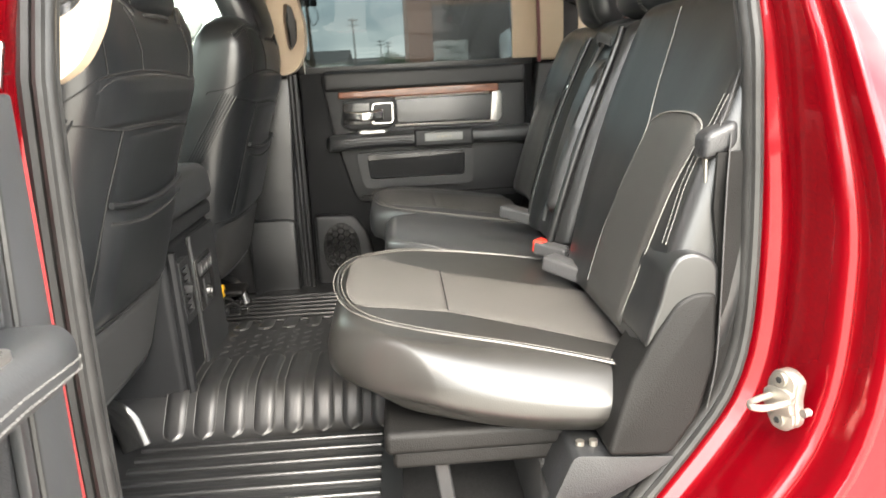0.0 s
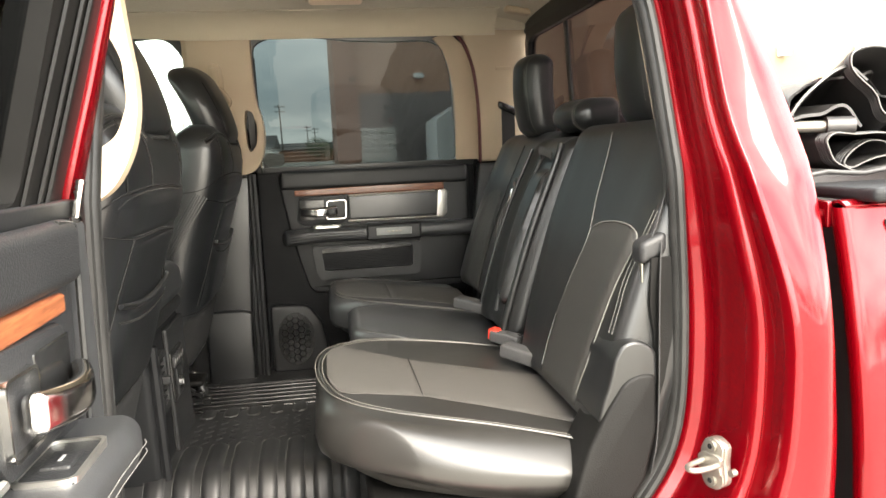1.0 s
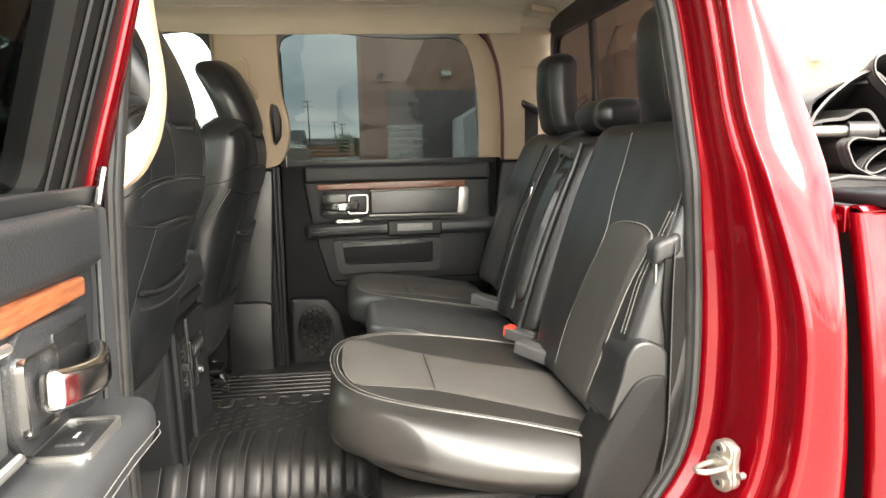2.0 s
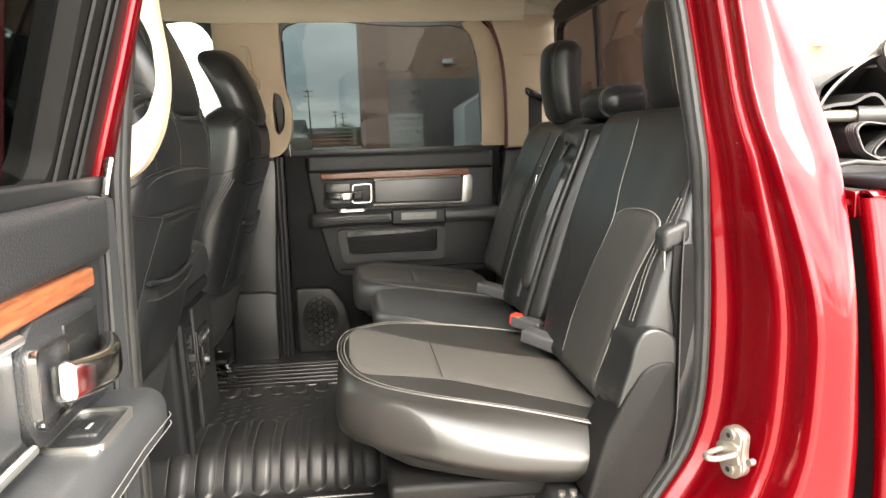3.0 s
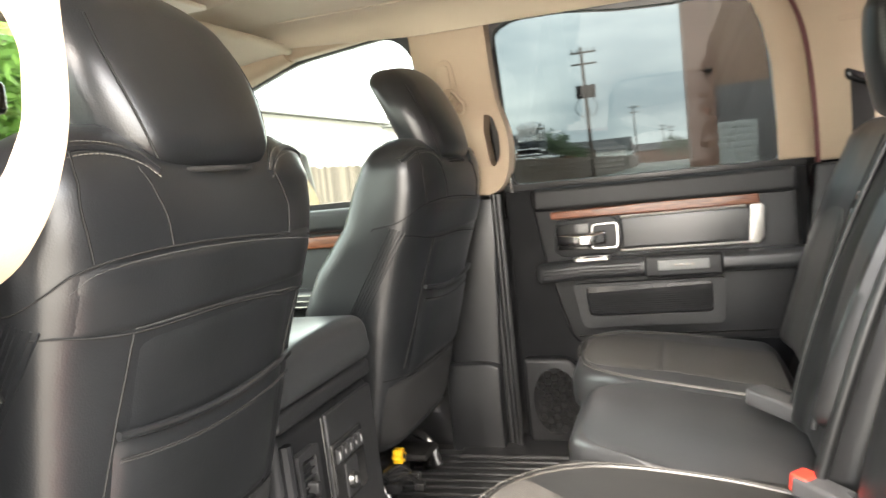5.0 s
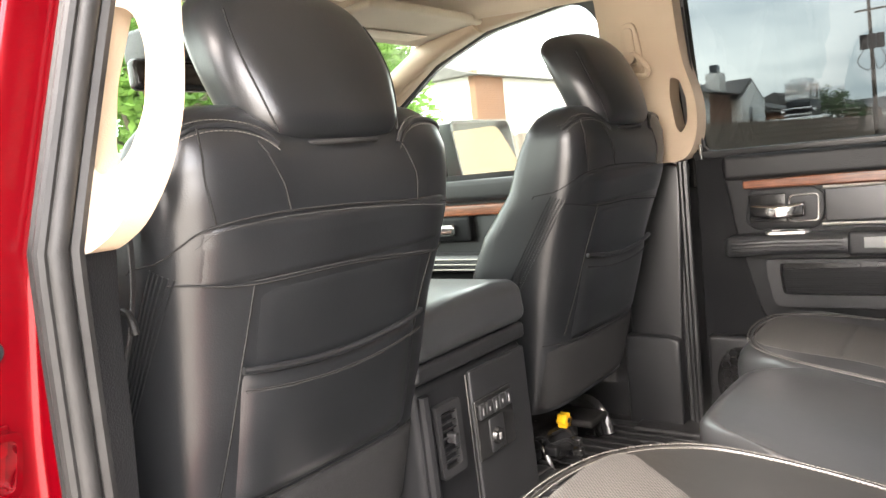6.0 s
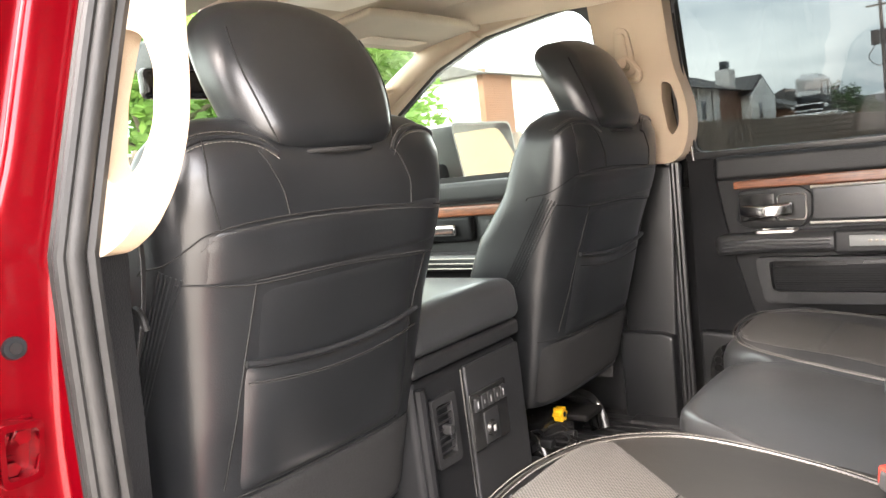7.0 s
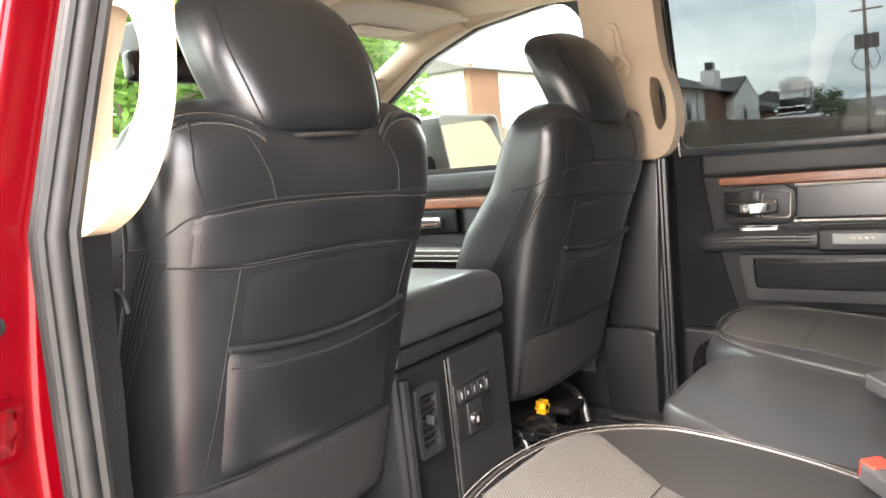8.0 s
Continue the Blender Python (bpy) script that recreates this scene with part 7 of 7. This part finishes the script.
def utility_pole(x, y, h, lab, drums):
    ob = thing("utility_pole", x, y, 0, lab, "utility pole", "utility poles")
    part("post", tube([(x, y, 0), (x - 0.1, y, h * 0.5), (x - 0.25, y, h)], lambda t: 0.17 - 0.06 * t, 10), POLE_WOOD, ob)
    for z in (h - 0.5, h - 1.4):
        part("cross_arm", rbox((x - 1.1, y - 0.06, z), (x + 0.9, y + 0.06, z + 0.13), 0.01, 1), POLE_WOOD, ob)
    for s in (-0.95, -0.5, 0.3, 0.75):
        part("insulator", tube([(x + s, y, h - 0.38), (x + s, y, h - 0.12)], 0.05, 6), PLASTIC_GREY, ob)
    for k in range(drums):
        s = (-0.62, 0.42, -0.1)[k]
        part("transformer", tube([(x + s, y, h * 0.62), (x + s, y, h * 0.62 + 1.0)], 0.26, 10), PLASTIC_GREY, ob)
        part("drop_wire", tube(smooth_line([(x + s, y, h * 0.62), (x + s * 1.7, y, h * 0.54), (x + s * 0.6, y, h * 0.48), (x, y, h * 0.55)], 12), 0.03, 4), RUBBER, ob)
    return ob


utility_pole(-6.7, 62.0, 10.6, "dark utility pole carrying grey transformers", 3)
utility_pole(-7.6, 150.0, 11.4, "thin utility pole in the distance", 0)
utility_pole(-3.6, 210.0, 9.5, "thin utility pole in the distance", 0)
utility_pole(-1.6, 212.0, 9.0, "thin utility pole in the distance", 0)

# ---- trees ----
LEAF = material("bright_leaves", (0.10, 0.21, 0.04), 0.6, color2=(0.20, 0.33, 0.075), scale=1.5)
lf_n, lf_l = LEAF.node_tree.nodes, LEAF.node_tree.links
lf_tr, lf_mix = lf_n.new("ShaderNodeBsdfTranslucent"), lf_n.new("ShaderNodeMixShader")
lf_mix.inputs["Fac"].default_value = 0.5
lf_l.new(lf_n["Color Ramp"].outputs["Color"], lf_tr.inputs["Color"])
lf_l.new(lf_n["Principled BSDF"].outputs["BSDF"], lf_mix.inputs[1])
lf_l.new(lf_tr.outputs["BSDF"], lf_mix.inputs[2])
lf_l.new(lf_mix.outputs["Shader"], lf_n["Material Output"].inputs["Surface"])
LEAF_FAR = material("dark_leaves", (0.045, 0.085, 0.03), 0.7, color2=(0.08, 0.13, 0.045), scale=1.0)
BARK = material("grey_bark", (0.12, 0.095, 0.075), 0.95, color2=(0.18, 0.15, 0.12), scale=8, grain=0.8, grain_scale=20)


def tree(x, y, h, spread, seed, leaf_mat, count, lab):
    rnd = random.Random(seed)
    ob = thing("tree", x, y, 0, lab, "tree", "trees")
    tk = bmesh.new()
    tube(smooth_line([(x, y, 0), (x + 0.1, y, h * 0.25), (x - 0.1, y + 0.1, h * 0.55), (x, y, h * 0.85)], 12), lambda t: 0.22 * (1 - 0.8 * t), 8, bm=tk)
    tips = []
    for k in range(9):
        a, z0 = rnd.uniform(0, 6.28), h * rnd.uniform(0.22, 0.6)
        r = spread * rnd.uniform(0.55, 0.95)
        tip = (x + r * math.cos(a), y + r * math.sin(a), z0 + h * rnd.uniform(0.12, 0.32))
        tube(smooth_line([(x, y, z0), (x + 0.5 * r * math.cos(a), y + 0.5 * r * math.sin(a), z0 + h * 0.12), tip], 6), lambda t: 0.08 * (1 - 0.8 * t), 6, bm=tk)
        tips.append(tip)
    part("trunk", tk, BARK, ob)
    verts, faces = [], []
    centres = [(*t, spread * rnd.uniform(0.28, 0.45)) for t in tips] + [(x + rnd.gauss(0, spread * 0.4), y + rnd.gauss(0, spread * 0.4), h * rnd.uniform(0.3, 1.0), spread * rnd.uniform(0.25, 0.42)) for _ in range(14)]
    for _ in range(count):
        cx, cy, cz, cr = rnd.choice(centres)
        d = Vector((rnd.gauss(0, 1), rnd.gauss(0, 1), rnd.gauss(0, 0.8))).normalized() * cr * rnd.random() ** 0.4
        c = Vector((cx, cy, cz)) + d
        a = Vector((rnd.gauss(0, 1), rnd.gauss(0, 1), rnd.gauss(0, 0.5))).normalized()
        b = a.cross(Vector((rnd.gauss(0, 1), rnd.gauss(0, 1), rnd.gauss(0, 1)))).normalized()
        L, W = rnd.uniform(0.10, 0.22), rnd.uniform(0.04, 0.08)
        i = len(verts)
        verts += [tuple(c - a * L), tuple(c + b * W + a * 0.01), tuple(c + a * L), tuple(c - b * W)]
        faces.append((i, i + 1, i + 2, i + 3))
    me = bpy.data.meshes.new("crown")
    me.from_pydata(verts, [], faces)
    me.materials.append(leaf_mat)
    cr = new("crown", me)
    cr.parent = ob
    cr.matrix_parent_inverse = Matrix.Translation(-ob.location)
    tagged(cr, "crown of many small leaves", kind="stuff")
    return ob


tree(-15.0, 15.0, 7.0, 3.2, 3, LEAF, 9000, "leafy green tree in front of the truck")
tree(-12.5, 8.0, 6.5, 3.2, 4, LEAF, 9000, "leafy green tree in front of the truck")
tree(-13.5, 11.5, 7.5, 3.0, 5, LEAF, 9000, "leafy green tree in front of the truck")
tree(-1.2, 175.0, 5.0, 3.6, 6, LEAF_FAR, 3000, "dark round tree in the distance")
tree(-12.5, 85.0, 5.0, 3.0, 7, LEAF_FAR, 3000, "dark tree among the houses")

for k in range(8):
    tree(-24.0 + 8.2 * k + (k % 3) * 0.9, -44.0 - 2.7 * (k % 2), 7.0 + 0.9 * (k % 3), 4.6, 20 + k, LEAF_FAR, 3500, "leafy tree across the yard")

# ---- fence, board by board ----
fence = thing("fence", -7.0, 30, 0, "weathered grey-brown wooden privacy fence", "fence")
rnd = random.Random(11)
boards = []
for k in range(3):
    h = 1.86 + 0.02 * k
    bm = prism([(-0.068, 0.03), (0.068, 0.03), (0.068, h - 0.03), (0.045, h), (-0.045, h), (-0.068, h - 0.03)], 0.0, 0.02, lambda p, q, d: (d, p, q), 0)
    me = bpy.data.meshes.new("board")
    bmesh.ops.recalc_face_normals(bm, faces=bm.faces)
    bm.to_mesh(me)
    bm.free()
    me.materials.append(FENCE_WOOD)
    boards.append(me)
for z in (0.4, 1.5):
    part("rail", rbox((-7.06, -2.0, z), (-7.0, 140.0, z + 0.09), 0.01, 1), FENCE_WOOD, fence)
for k in range(0, 50):
    part("post", rbox((-7.12, -2.0 + k * 2.4, 0.0), (-7.03, -1.9 + k * 2.4, 1.9), 0.01, 1), FENCE_WOOD, fence)
for k in range(290):
    b = new("board", boards[k % 3])
    b.parent = fence
    b.matrix_parent_inverse = Matrix.Translation(-fence.location)
    b.location = (-7.0 + rnd.uniform(-0.006, 0.006), 3.0 + 0.142 * k, rnd.uniform(-0.02, 0.02))
run = bmesh.new()
for k in range(650):
    y = 3.0 + 0.142 * (290 + k)
    rbox((-7.0, y - 0.068, 0.03), (-6.98, y + 0.068, 1.87 + rnd.uniform(-0.02, 0.02)), 0.004, 1, bm=run)
for k in range(30):
    y = 2.86 - 0.142 * k
    rbox((-7.0, y - 0.068, 0.03), (-6.98, y + 0.068, 1.87 + rnd.uniform(-0.02, 0.02)), 0.004, 1, bm=run)
tagged(part("board_run", run, FENCE_WOOD, fence), kind="stuff")
